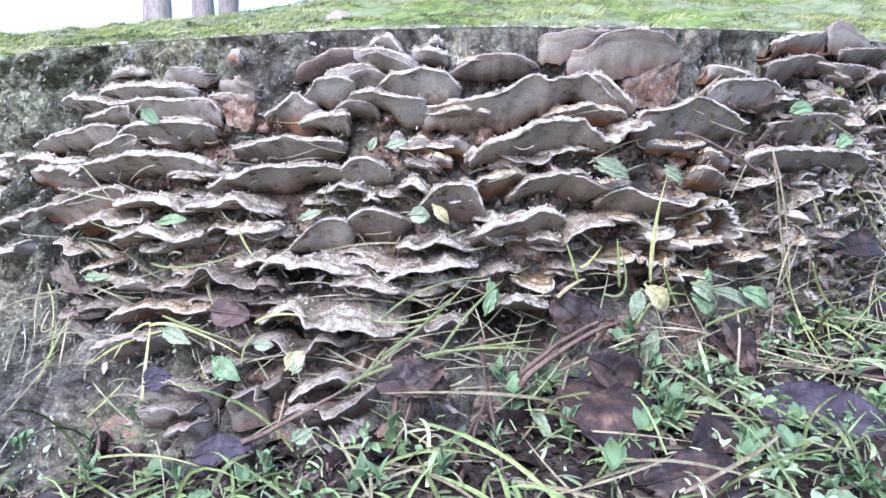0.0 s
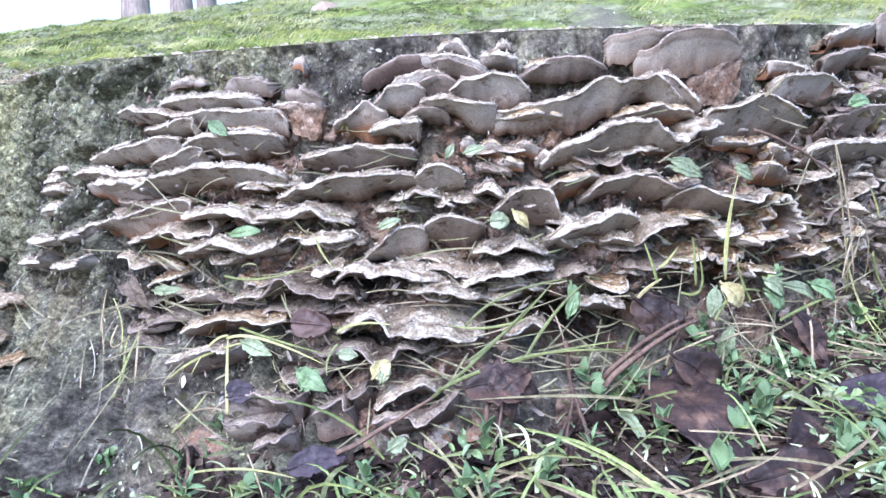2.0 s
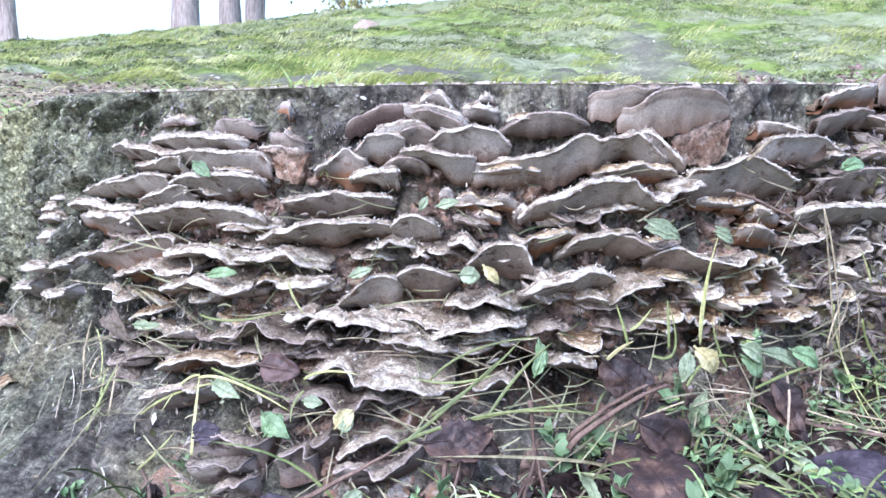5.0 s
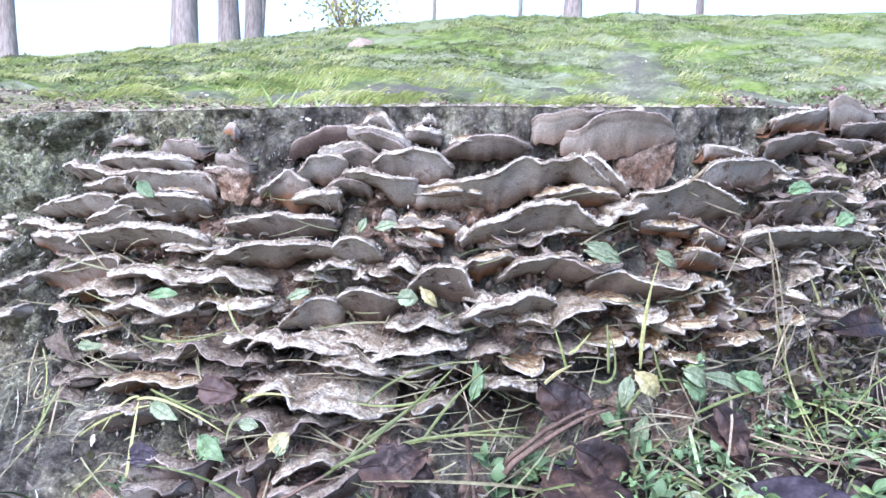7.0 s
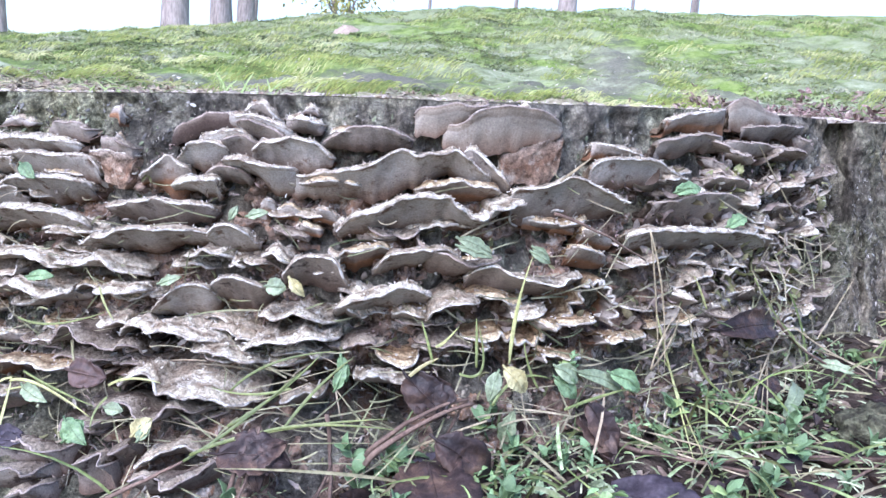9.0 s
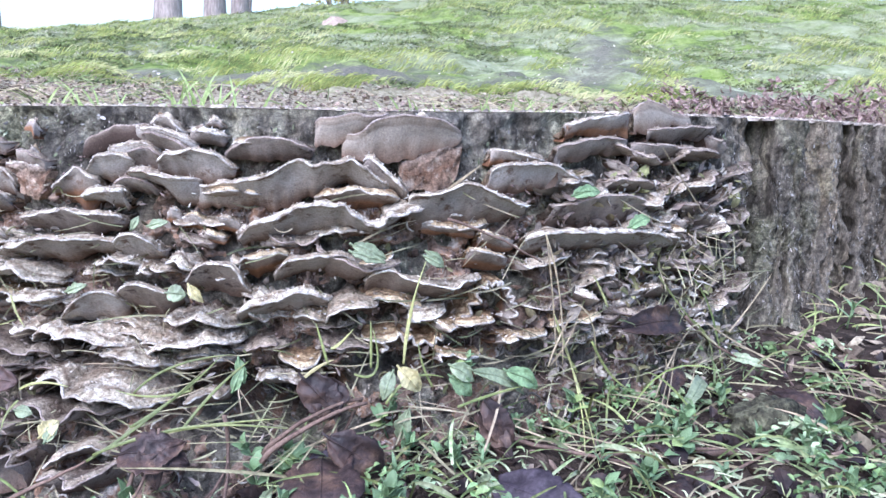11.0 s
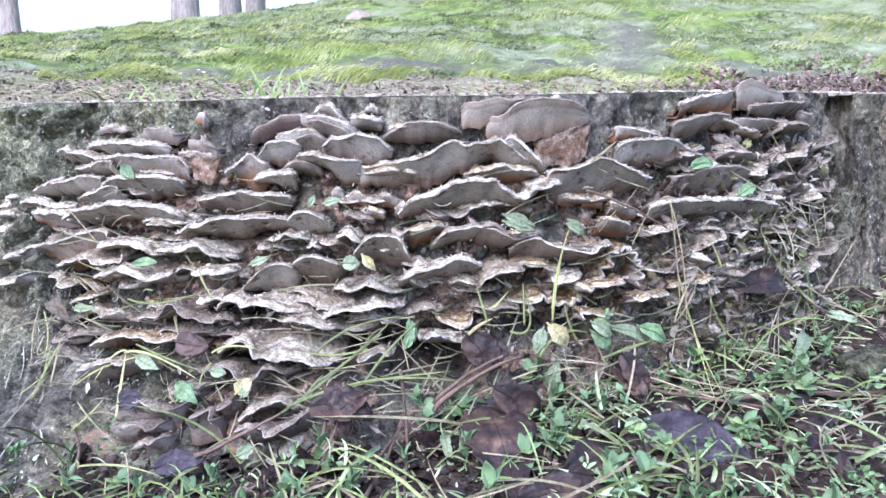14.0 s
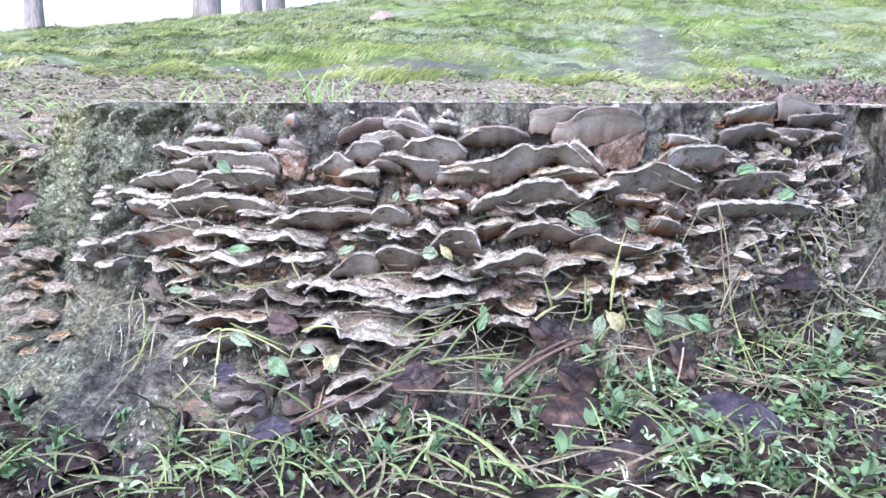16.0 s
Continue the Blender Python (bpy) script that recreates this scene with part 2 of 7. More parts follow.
def bark_material():
    m, nt, b = material("dark_mossy_bark", 0.95)
    big = noise_tex(nt, 6.0, 6.0, 0.65)
    mid = noise_tex(nt, 38.0, 9.0, 0.72, stretch=(1, 1, 0.6))
    fine = noise_tex(nt, 230.0, 8.0, 0.85)
    # upright grain on the ridged side
    grain = noise_tex(nt, 75.0, 8.0, 0.7, stretch=(1, 1, 0.1))
    geo = nt.nodes.new("ShaderNodeNewGeometry")
    sep = nt.nodes.new("ShaderNodeSeparateXYZ")
    nt.links.new(geo.outputs["Position"], sep.inputs[0])
    side = nt.nodes.new("ShaderNodeMapRange")
    side.inputs["From Min"].default_value, side.inputs["From Max"].default_value = 0.42, 0.50
    side.inputs["To Max"].default_value = 0.75
    nt.links.new(sep.outputs["X"], side.inputs["Value"])
    crust = mix(nt, side.outputs["Result"], mid.outputs["Fac"], grain.outputs["Fac"])
    c = ramp(nt, crust, [(0.36, (0.06, 0.056, 0.053)), (0.48, (0.165, 0.153, 0.142)), (0.57, (0.28, 0.262, 0.24)), (0.66, (0.52, 0.495, 0.455))])
    green = ramp(nt, fine.outputs["Fac"], [(0.36, (0.10, 0.115, 0.07)), (0.5, (0.27, 0.295, 0.195)), (0.62, (0.54, 0.57, 0.43))])
    # moss: thick on the old root side, thin elsewhere
    mossy = nt.nodes.new("ShaderNodeMapRange")
    mossy.inputs["From Min"].default_value, mossy.inputs["From Max"].default_value = -0.15, -0.5
    mossy.inputs["To Max"].default_value = 0.25
    nt.links.new(sep.outputs["X"], mossy.inputs["Value"])
    grow = nt.nodes.new("ShaderNodeMath")
    grow.operation = "ADD"
    nt.links.new(mix(nt, 0.4, big.outputs["Fac"], mid.outputs["Fac"]), grow.inputs[0])
    high = nt.nodes.new("ShaderNodeMapRange")
    high.inputs["From Min"].default_value, high.inputs["From Max"].default_value = 0.02, 0.21
    high.inputs["To Min"].default_value, high.inputs["To Max"].default_value = 0.38, 1.0
    nt.links.new(sep.outputs["Z"], high.inputs["Value"])
    upper = nt.nodes.new("ShaderNodeMath")
    upper.operation = "MULTIPLY"
    nt.links.new(mossy.outputs["Result"], upper.inputs[0])
    nt.links.new(high.outputs["Result"], upper.inputs[1])
    nt.links.new(upper.outputs[0], grow.inputs[1])
    f = ramp(nt, grow.outputs[0], [(0.5, (0, 0, 0)), (0.72, (0.85, 0.85, 0.85))])
    c = mix(nt, f, c, green)
    tone = noise_tex(nt, 13.0, 3.0, 0.5, stretch=(1, 1, 0.35))
    c = mix(nt, 1.0, c, ramp(nt, tone.outputs["Fac"], [(0.38, (0.68, 0.67, 0.66)), (0.52, (1.0, 0.97, 0.94)), (0.64, (1.3, 1.2, 1.06))]), "MULTIPLY")
    grit = ramp(nt, fine.outputs["Fac"], [(0.36, (0.5, 0.5, 0.5)), (0.5, (0.95, 0.95, 0.95)), (0.58, (1.2, 1.2, 1.17)), (0.66, (2.1, 2.06, 2.0))])
    c = mix(nt, 1.0, c, grit, "MULTIPLY")
    grain2 = noise_tex(nt, 120.0, 6.0, 0.75)
    c = mix(nt, 1.0, c, ramp(nt, grain2.outputs["Fac"], [(0.37, (0.5, 0.5, 0.5)), (0.47, (0.9, 0.9, 0.9)), (0.56, (1.2, 1.2, 1.18)), (0.66, (1.8, 1.8, 1.74))]), "MULTIPLY")
    c = mix(nt, side.outputs["Result"], c, mix(nt, 1.0, c, (1.12, 1.06, 1.0), "MULTIPLY"))
    c = mix(nt, 1.0, c, (1.02, 1.0, 0.91), "MULTIPLY")
    nt.links.new(c, b.inputs["Base Color"])
    b.inputs["Specular IOR Level"].default_value = 0.1
    bump(nt, b, mix(nt, 0.5, mix(nt, 0.6, crust, fine.outputs["Fac"]), grain2.outputs["Fac"]), 1.0, 0.014)
    return m


BARK = bark_material()
ROT = mottled("crumbly_rotten_wood", [(0.34, (0.03, 0.02, 0.015)), (0.43, (0.13, 0.085, 0.06)), (0.51, (0.27, 0.195, 0.145)), (0.58, (0.27, 0.155, 0.09)), (0.66, (0.56, 0.49, 0.41))], 42, 330, 0.95, 0.006, 1.0, 0)
CUT = mottled("weathered_cut_wood", [(0.35, (0.14, 0.11, 0.085)), (0.5, (0.30, 0.25, 0.20)), (0.65, (0.44, 0.385, 0.32))], 40, 300, 0.95, 0.003, 0.8, 0, spec=0.05)


# open soil on the bank: centre, half sizes, lean
SPOTS = (((-0.2, 3.3), (0.42, 0.40), 0.0), ((0.58, 3.45), (0.24, 0.5), 0.15), ((0.86, 4.6), (0.19, 1.5), 0.14), ((-1.1, 3.0), (0.5, 0.16), 0.0), ((1.5, 3.3), (0.3, 0.2), 0.0))


def open_soil(nt, value):
    r = nt.nodes.new("ShaderNodeMapRange")
    r.inputs["From Min"].default_value, r.inputs["From Max"].default_value = 1.5, 2.6
    r.inputs["To Min"].default_value, r.inputs["To Max"].default_value = 0.85, 0.0
    nt.links.new(value, r.inputs["Value"])
    return r.outputs["Result"]


def ground_material():
    m, nt, b = material("soil_litter_and_moss", 0.95)
    geo = nt.nodes.new("ShaderNodeNewGeometry")
    sep = nt.nodes.new("ShaderNodeSeparateXYZ")
    nt.links.new(geo.outputs["Position"], sep.inputs[0])
    litter = noise_tex(nt, 55.0, 5.0, 0.7)
    soil = ramp(nt, litter.outputs["Fac"], [(0.3, (0.02, 0.016, 0.013)), (0.55, (0.06, 0.045, 0.035)), (0.75, (0.17, 0.13, 0.10))])
    dry = ramp(nt, litter.outputs["Fac"], [(0.3, (0.12, 0.095, 0.055)), (0.5, (0.30, 0.25, 0.165)), (0.7, (0.52, 0.455, 0.33))])
    behind = nt.nodes.new("ShaderNodeMapRange")
    behind.inputs["From Min"].default_value, behind.inputs["From Max"].default_value = 1.1, 1.5
    nt.links.new(sep.outputs["Y"], behind.inputs["Value"])
    patch = noise_tex(nt, 1.6, 6.0, 0.62)
    # grass takes over away from the stump
    away = nt.nodes.new("ShaderNodeVectorMath")
    away.operation = "DISTANCE"
    away.inputs[1].default_value = (0.0, 0.7, 0.1)
    nt.links.new(geo.outputs["Position"], away.inputs[0])
    reach = nt.nodes.new("ShaderNodeMath")
    reach.operation = "MULTIPLY_ADD"
    reach.inputs[1].default_value = 1.2
    nt.links.new(patch.outputs["Fac"], reach.inputs[0])
    nt.links.new(away.outputs["Value"], reach.inputs[2])
    turf = nt.nodes.new("ShaderNodeMapRange")
    turf.inputs["From Min"].default_value, turf.inputs["From Max"].default_value = 1.3, 2.1
    turf.inputs["To Max"].default_value = 0.8
    nt.links.new(reach.outputs[0], turf.inputs["Value"])
    lawn = ramp(nt, litter.outputs["Fac"], [(0.3, (0.05, 0.06, 0.02)), (0.55, (0.13, 0.15, 0.05)), (0.75, (0.24, 0.25, 0.11))])
    soil = mix(nt, turf.outputs["Result"], soil, lawn)
    soil = mix(nt, behind.outputs["Result"], soil, dry)
    tuft = noise_tex(nt, 7.0, 8.0, 0.75, stretch=(1.0, 0.6, 1.0))
    fine = noise_tex(nt, 90.0, 4.0, 0.7)
    moss = ramp(nt, tuft.outputs["Fac"], [(0.36, (0.115, 0.125, 0.065)), (0.5, (0.24, 0.255, 0.135)), (0.66, (0.40, 0.405, 0.26))])
    bare = ramp(nt, fine.outputs["Fac"], [(0.3, (0.09, 0.082, 0.064)), (0.7, (0.235, 0.21, 0.165))])
    grassy = ramp(nt, fine.outputs["Fac"], [(0.3, (0.14, 0.165, 0.065)), (0.7, (0.37, 0.38, 0.215))])
    # the bank: moss low down, thin grass towards the crest, bare soil in patches
    up = nt.nodes.new("ShaderNodeMapRange")
    up.inputs["From Min"].default_value, up.inputs["From Max"].default_value = 4.5, 8.0
    nt.links.new(sep.outputs["Y"], up.inputs["Value"])
    bank = mix(nt, up.outputs["Result"], moss, grassy)
    clump = noise_tex(nt, 1.1, 7.0, 0.68, stretch=(1.0, 1.6, 1.0))
    lush = ramp(nt, tuft.outputs["Fac"], [(0.36, (0.065, 0.095, 0.02)), (0.5, (0.175, 0.235, 0.05)), (0.66, (0.33, 0.365, 0.125))])
    bank = mix(nt, ramp(nt, clump.outputs["Fac"], [(0.47, (0, 0, 0)), (0.56, (0.9, 0.9, 0.9))]), bank, lush)
    low = nt.nodes.new("ShaderNodeMapRange")
    low.inputs["From Min"].default_value, low.inputs["From Max"].default_value = 2.8, 4.4
    low.inputs["To Min"].default_value, low.inputs["To Max"].default_value = 0.125, 0.0
    nt.links.new(sep.outputs["Y"], low.inputs["Value"])
    thin = nt.nodes.new("ShaderNodeMath")
    thin.operation = "SUBTRACT"
    nt.links.new(mix(nt, 0.35, patch.outputs["Fac"], tuft.outputs["Fac"]), thin.inputs[0])
    nt.links.new(low.outputs["Result"], thin.inputs[1])
    f = ramp(nt, thin.outputs[0], [(0.30, (0.75, 0.75, 0.75)), (0.44, (0, 0, 0))])
    bank = mix(nt, f, bank, bare)
    # worn spots and a gully where the soil lies open
    worn = None
    for (cx, cy), (rx, ry), lean in SPOTS:
        mp = nt.nodes.new("ShaderNodeMapping")
        mp.vector_type = "TEXTURE"
        mp.inputs["Location"].default_value = (cx, cy, 0)
        mp.inputs["Rotation"].default_value = (0, 0, -lean)
        mp.inputs["Scale"].default_value = (rx, ry, 1)
        flat = nt.nodes.new("ShaderNodeCombineXYZ")
        nt.links.new(sep.outputs["X"], flat.inputs["X"])
        nt.links.new(sep.outputs["Y"], flat.inputs["Y"])
        nt.links.new(flat.outputs[0], mp.inputs["Vector"])
        far = nt.nodes.new("ShaderNodeVectorMath")
        far.operation = "LENGTH"
        nt.links.new(mp.outputs["Vector"], far.inputs[0])
        if worn is None:
            worn = far.outputs["Value"]
        else:
            least = nt.nodes.new("ShaderNodeMath")
            least.operation = "MINIMUM"
            nt.links.new(worn, least.inputs[0])
            nt.links.new(far.outputs["Value"], least.inputs[1])
            worn = least.outputs[0]
    fray = nt.nodes.new("ShaderNodeMath")
    fray.operation = "MULTIPLY_ADD"
    fray.inputs[1].default_value = 2.6
    nt.links.new(tuft.outputs["Fac"], fray.inputs[0])
    nt.links.new(worn, fray.inputs[2])
    bank = mix(nt, open_soil(nt, fray.outputs[0]), bank, bare)
    # edge between litter and bank, ragged
    edge = nt.nodes.new("ShaderNodeMath")
    edge.operation = "MULTIPLY_ADD"
    edge.inputs[1].default_value = 0.9
    nt.links.new(patch.outputs["Fac"], edge.inputs[0])
    nt.links.new(sep.outputs["Y"], edge.inputs[2])
    line = nt.nodes.new("ShaderNodeMapRange")
    line.inputs["From Min"].default_value, line.inputs["From Max"].default_value = 2.75, 3.35
    nt.links.new(edge.outputs[0], line.inputs["Value"])
    c = mix(nt, line.outputs["Result"], soil, bank)
    nt.links.new(c, b.inputs["Base Color"])
    b.inputs["Specular IOR Level"].default_value = 0.02
    bump(nt, b, mix(nt, 0.5, tuft.outputs["Fac"], fine.outputs["Fac"]), 0.8, 0.02)
    return m


GROUND = ground_material()
BLADE = mottled("grass_green", [(0.3, (0.08, 0.115, 0.032)), (0.7, (0.25, 0.285, 0.10))], 30, 300, 0.55, 0.0005, 0.3, 0.25, 0.45, spec=0.4)
DRY = mottled("dry_straw", [(0.3, (0.20, 0.165, 0.085)), (0.7, (0.42, 0.37, 0.225))], 40, 300, 0.7, 0.0005, 0.4, 0.25, 0.3)
YELLOW = mottled("yellow_blade", [(0.3, (0.30, 0.30, 0.10)), (0.7, (0.44, 0.43, 0.20))], 40, 300, 0.6, 0.0005, 0.4, 0.15)
TWIG = mottled("brown_twig", [(0.3, (0.09, 0.055, 0.04)), (0.7, (0.22, 0.15, 0.11))], 60, 400, 0.8, 0.001, 0.6, 0.25)
HERB = mottled("herb_leaf", [(0.3, (0.085, 0.135, 0.055)), (0.7, (0.23, 0.31, 0.145))], 90, 500, 0.5, 0.0008, 0.5, 0.25, 0.2, spec=0.45)
TORN = mottled("grey_green_leaf", [(0.3, (0.13, 0.16, 0.08)), (0.7, (0.31, 0.35, 0.205))], 70, 400, 0.5, 0.001, 0.5, 0.22, spec=0.45)
DEAD = mottled("dead_brown_leaf", [(0.36, (0.016, 0.011, 0.010)), (0.5, (0.040, 0.027, 0.024)), (0.6, (0.068, 0.042, 0.032)), (0.7, (0.14, 0.088, 0.058))], 45, 260, 0.5, 0.0025, 0.9, 0.3, spec=0.25)
PURPLE = mottled("dead_purplish_leaf", [(0.36, (0.026, 0.02, 0.026)), (0.64, (0.085, 0.068, 0.08))], 45, 260, 0.55, 0.002, 0.8, 0.15, spec=0.22)
GOLD = mottled("yellow_leaf", [(0.3, (0.36, 0.30, 0.12)), (0.7, (0.56, 0.51, 0.28))], 60, 300, 0.5, 0.001, 0.5, 0.1)
STONE = mottled("earthy_dark_stone", [(0.36, (0.03, 0.026, 0.02)), (0.5, (0.075, 0.07, 0.045)), (0.64, (0.17, 0.165, 0.10))], 70, 300, 0.95, 0.008, 1.0, 0, spec=0.1)
TRUNK = mottled("tree_bark", [(0.3, (0.22, 0.175, 0.155)), (0.7, (0.46, 0.385, 0.345))], 6, 40, 0.9, 0.03, 0.8, 0.15, stretch=(1, 1, 0.2))
LEAFAGE = mottled("autumn_bush_leaves", [(0.3, (0.34, 0.35, 0.10)), (0.7, (0.62, 0.56, 0.20))], 8, 60, 0.6, 0.002, 0.3, 0.1, 0.3)


# ---------------------------------------------------------------- building helpers
def part(name, bm, mat, parent=None, label="", smooth=True):
    me = bpy.data.meshes.new(name)
    if smooth:
        for f in bm.faces:
            f.smooth = True
    bm.to_mesh(me)
    bm.free()
    me.materials.append(mat)
    ob = new(name, me)
    if parent:
        ob.parent = parent
    if label:
        ob["label"] = label
    return ob


def soup(name, verts, faces, mat, smooth=True):
    me = bpy.data.meshes.new(name)
    me.from_pydata(verts, [], faces)
    if smooth:
        me.shade_smooth()
    me.materials.append(mat)
    return new(name, me)


def empty(name, at, label, category, group=""):
    ob = new(name)
    ob.empty_display_size = 0.01
    ob.location = at
    return tagged(ob, label, category, group)


def grid_faces(bm, rows, flip=False):
    for a, b in zip(rows, rows[1:]):
        for i in range(len(a) - 1):
            q = (a[i], a[i + 1], b[i + 1], b[i])
            bm.faces.new(q[::-1] if flip else q)


def tube(bm, points, radii, sides=6):
    """A closed tube along points."""
    rings = []
    for i, p in enumerate(points):
        p = Vector(p)
        t = (Vector(points[min(i + 1, len(points) - 1)]) - Vector(points[max(i - 1, 0)])).normalized()
        ref = Vector((0, 0, 1)) if abs(t.z) < 0.9 else Vector((1, 0, 0))
        n = t.cross(ref).normalized()
        m = t.cross(n)
        rings.append([bm.verts.new(p + radii[i] * (math.cos(k * math.tau / sides) * n + math.sin(k * math.tau / sides) * m)) for k in range(sides)])
    for a, b in zip(rings, rings[1:]):
        for k in range(sides):
            bm.faces.new((a[k], a[(k + 1) % sides], b[(k + 1) % sides], b[k]))
    bm.faces.new(rings[0][::-1])
    bm.faces.new(rings[-1])


def smooth01(x):
    x = min(1.0, max(0.0, x))
    return x * x * (3 - 2 * x)


def fbm(x, y, z, octaves=4):
    return noise.fractal(Vector((x, y, z)), 1.0, 2.0, octaves)


# ---------------------------------------------------------------- the ground
def crest_height(x):
    return 1.22 + 0.03 * x if x > 0 else max(0.25, 1.22 - 0.11 * (-x) ** 1.1)


def ground_z(x, y):
    front = 0.005 + (0.02 if x > 0 else 0.06) * math.tanh(x / 0.35) - 0.10 * max(0.0, 0.42 - y) + (0.10 - 0.05 * smooth01(x / 0.3)) * max(0, y - 0.5)
    back = 0.205 + 0.085 * smooth01((y - 1.5) / 1.4)
    z = front + (back - front) * smooth01((y - 0.75 - 0.6 * smooth01((x - 0.25) / 0.45)) / 0.75)
    if y > 2.8:
        s = (y - 2.8) / 5.7
        rise = s**1.3 if s < 0.9 else 0.9**1.3 + 0.128 * (1 - math.exp(-(s - 0.9) / 0.1))
        z = 0.29 + (crest_height(x) - 0.29) * rise
        if y > 9:
            z += 0.05 * (min(y, 14) - 9)
    n = 0.012 * fbm(x * 9, y * 9, 0.3) if y < 2.5 else 0.045 * fbm(x * 2.2 + 0.7 * y, y * 1.4, 0.7) + 0.030 * fbm(x * 5 + 1.5 * y, y * 3, 2.0)
    return z + n * (1 if y < 20 else 0)


def spaced(dense_lo, dense_hi, step, lo, hi, grow=1.12):
    v = [dense_lo + i * step for i in range(int((dense_hi - dense_lo) / step) + 1)]
    s, p = step, v[-1]
    while p < hi:
        s *= grow
        p += s
        v.append(p)
    s, p = step, v[0]
    while p > lo:
        s *= grow
        p -= s
        v.insert(0, p)
    return v


def build_ground():
    xs = spaced(-0.9, 0.95, 0.017, -220, 220, 1.032)
    ys = spaced(0.2, 1.0, 0.017, -30, 260, 1.022)
    verts = [(x, y, ground_z(x, y)) for y in ys for x in xs]
    w = len(xs)
    faces = [(j * w + i, j * w + i + 1, (j + 1) * w + i + 1, (j + 1) * w + i) for j in range(len(ys) - 1) for i in range(w - 1)]
    ob = soup("ground", verts, faces, GROUND)
    return tagged(ob, "dark soil with litter rising to a mossy bank", "ground", kind="structure")


build_ground()

# ---------------------------------------------------------------- the stump
FRONT, TOP = 0.592, 0.268


LEFT, DEEP = 0.66, 0.75


def recede(x):
    """How far the flank falls back on the straighter side, and its slope."""
    return (1.15 * x * x, 2.3 * x) if x < 0.45 else (0.2329 + 0.95 * (x - 0.45), 0.95)


def flare(z):
    return 0.20 * max(0.0, TOP - z) + 6.4 * max(0.0, 0.09 - max(z, -0.08)) ** 2


def spread(z):
    """How much wider the root side is, low down."""
    return min(0.075, 0.35 * max(0.0, TOP - z))


def wall(x, z, out=0.0):
    """The stump's flank at a distance along its width, at a height, out from the wood."""
    if x > 0:
        back, slope = recede(x)
        k = math.hypot(1, slope)
        return Vector((x + slope / k * out, FRONT + back - flare(z) * (0.4 + 0.6 / k) - out / k, z))
    a = LEFT + spread(z)
    s = max(-0.985, x / a)
    c = math.sqrt(1 - s * s)
    n = Vector((s / a, -c / DEEP, 0)).normalized()
    foot = flare(z) * (1 + 0.45 * smooth01((-x - 0.14) / 0.14) * smooth01((0.06 - z) / 0.08))
    return Vector((a * s, FRONT + DEEP - (DEEP + foot) * c, z)) + n * out


RIM = ((-0.62, 0.236), (-0.52, 0.254), (-0.47, 0.261), (-0.38, 0.268), (-0.22, 0.274), (-0.10, 0.280), (0.0, 0.283), (0.19, 0.287), (0.28, 0.289), (0.44, 0.288), (0.62, 0.285), (0.82, 0.277), (1.3, 0.26))


def rim_z(x):
    """The height of the sawn edge along the front."""
    for (xa, za), (xb, zb) in zip(RIM, RIM[1:]):
        if x < xb:
            return za + (zb - za) * max(0.0, (x - xa) / (xb - xa))
    return RIM[-1][1]


def top_z(x, y):
    return rim_z(x) - 0.057 * max(0.0, y - wall(x, 0.28).y)


def pit(x, z):
    """Hollows rotted into the foot of the stump."""
    return 0.15 * math.exp(-(((x - 0.066) / 0.038) ** 4) - ((z - 0.050) / 0.020) ** 4) + 0.045 * math.exp(-(((x - 0.005) / 0.05) ** 2) - ((z - 0.064) / 0.014) ** 2) + 0.03 * math.exp(-(((x - 0.15) / 0.03) ** 2) - ((z - 0.080) / 0.010) ** 2) + 0.03 * math.exp(-(((x + 0.115) / 0.03) ** 2) - ((z - 0.095) / 0.010) ** 2)


# the seams between the bark columns, and how far each column stands back
SEAMS = (0.40, 0.522, 0.606, 0.693, 0.713, 0.752, 0.790, 0.812, 0.845, 0.89, 0.95, 1.03, 1.3)
STANDS = (0.010, -0.010, 0.012, -0.004, -0.002, 0.004, -0.004, 0.006, -0.004, 0.004, -0.004, 0.004)


def column(x, z):
    """How far an upright bark column stands back (or forward) from the even flank."""
    if x < 0.475:
        return 0.0
    s = x + 0.006 * noise.noise(Vector((x * 14, z * 11, 8.0))) + 0.0022 * noise.noise(Vector((x * 30, z * 60, 3.0))) + 0.10 * max(0.0, 0.16 - z) * (x - 0.56)
    col = min(len(STANDS) - 1, max(0, sum(s > e for e in SEAMS) - 1))
    lo, hi = SEAMS[col], SEAMS[col + 1]
    wide = hi - lo
    t = min(1.0, max(0.0, (s - lo) / wide))
    gap = min(s - lo, hi - s)
    back = STANDS[col] + 0.065 * max(0.0, 1 - gap / (0.0095 + 0.003 * noise.noise(Vector((x * 5, z * 22, 1.0)))))
    if col:
        back += -0.70 * wide * (t - 0.42) + 0.42 * wide * abs(2 * t - 1) ** 3
        # cracks inside the broad columns
        back += 0.012 * max(0.0, 1 - abs(noise.noise(Vector((s * 34, z * 5, 3.0)))) / 0.07)
    if col == 1:
        # a strip of bark broken away above, a split below
        back += 0.022 * smooth01((0.030 - s + lo) / 0.004) * smooth01((z - 0.165) / 0.006)
        back += 0.022 * max(0.0, 1 - abs(s - lo - 0.048 + 0.05 * (z - 0.1)) / 0.005) * smooth01((0.175 - z) / 0.03)
    return back * smooth01((x - 0.475) / 0.03)


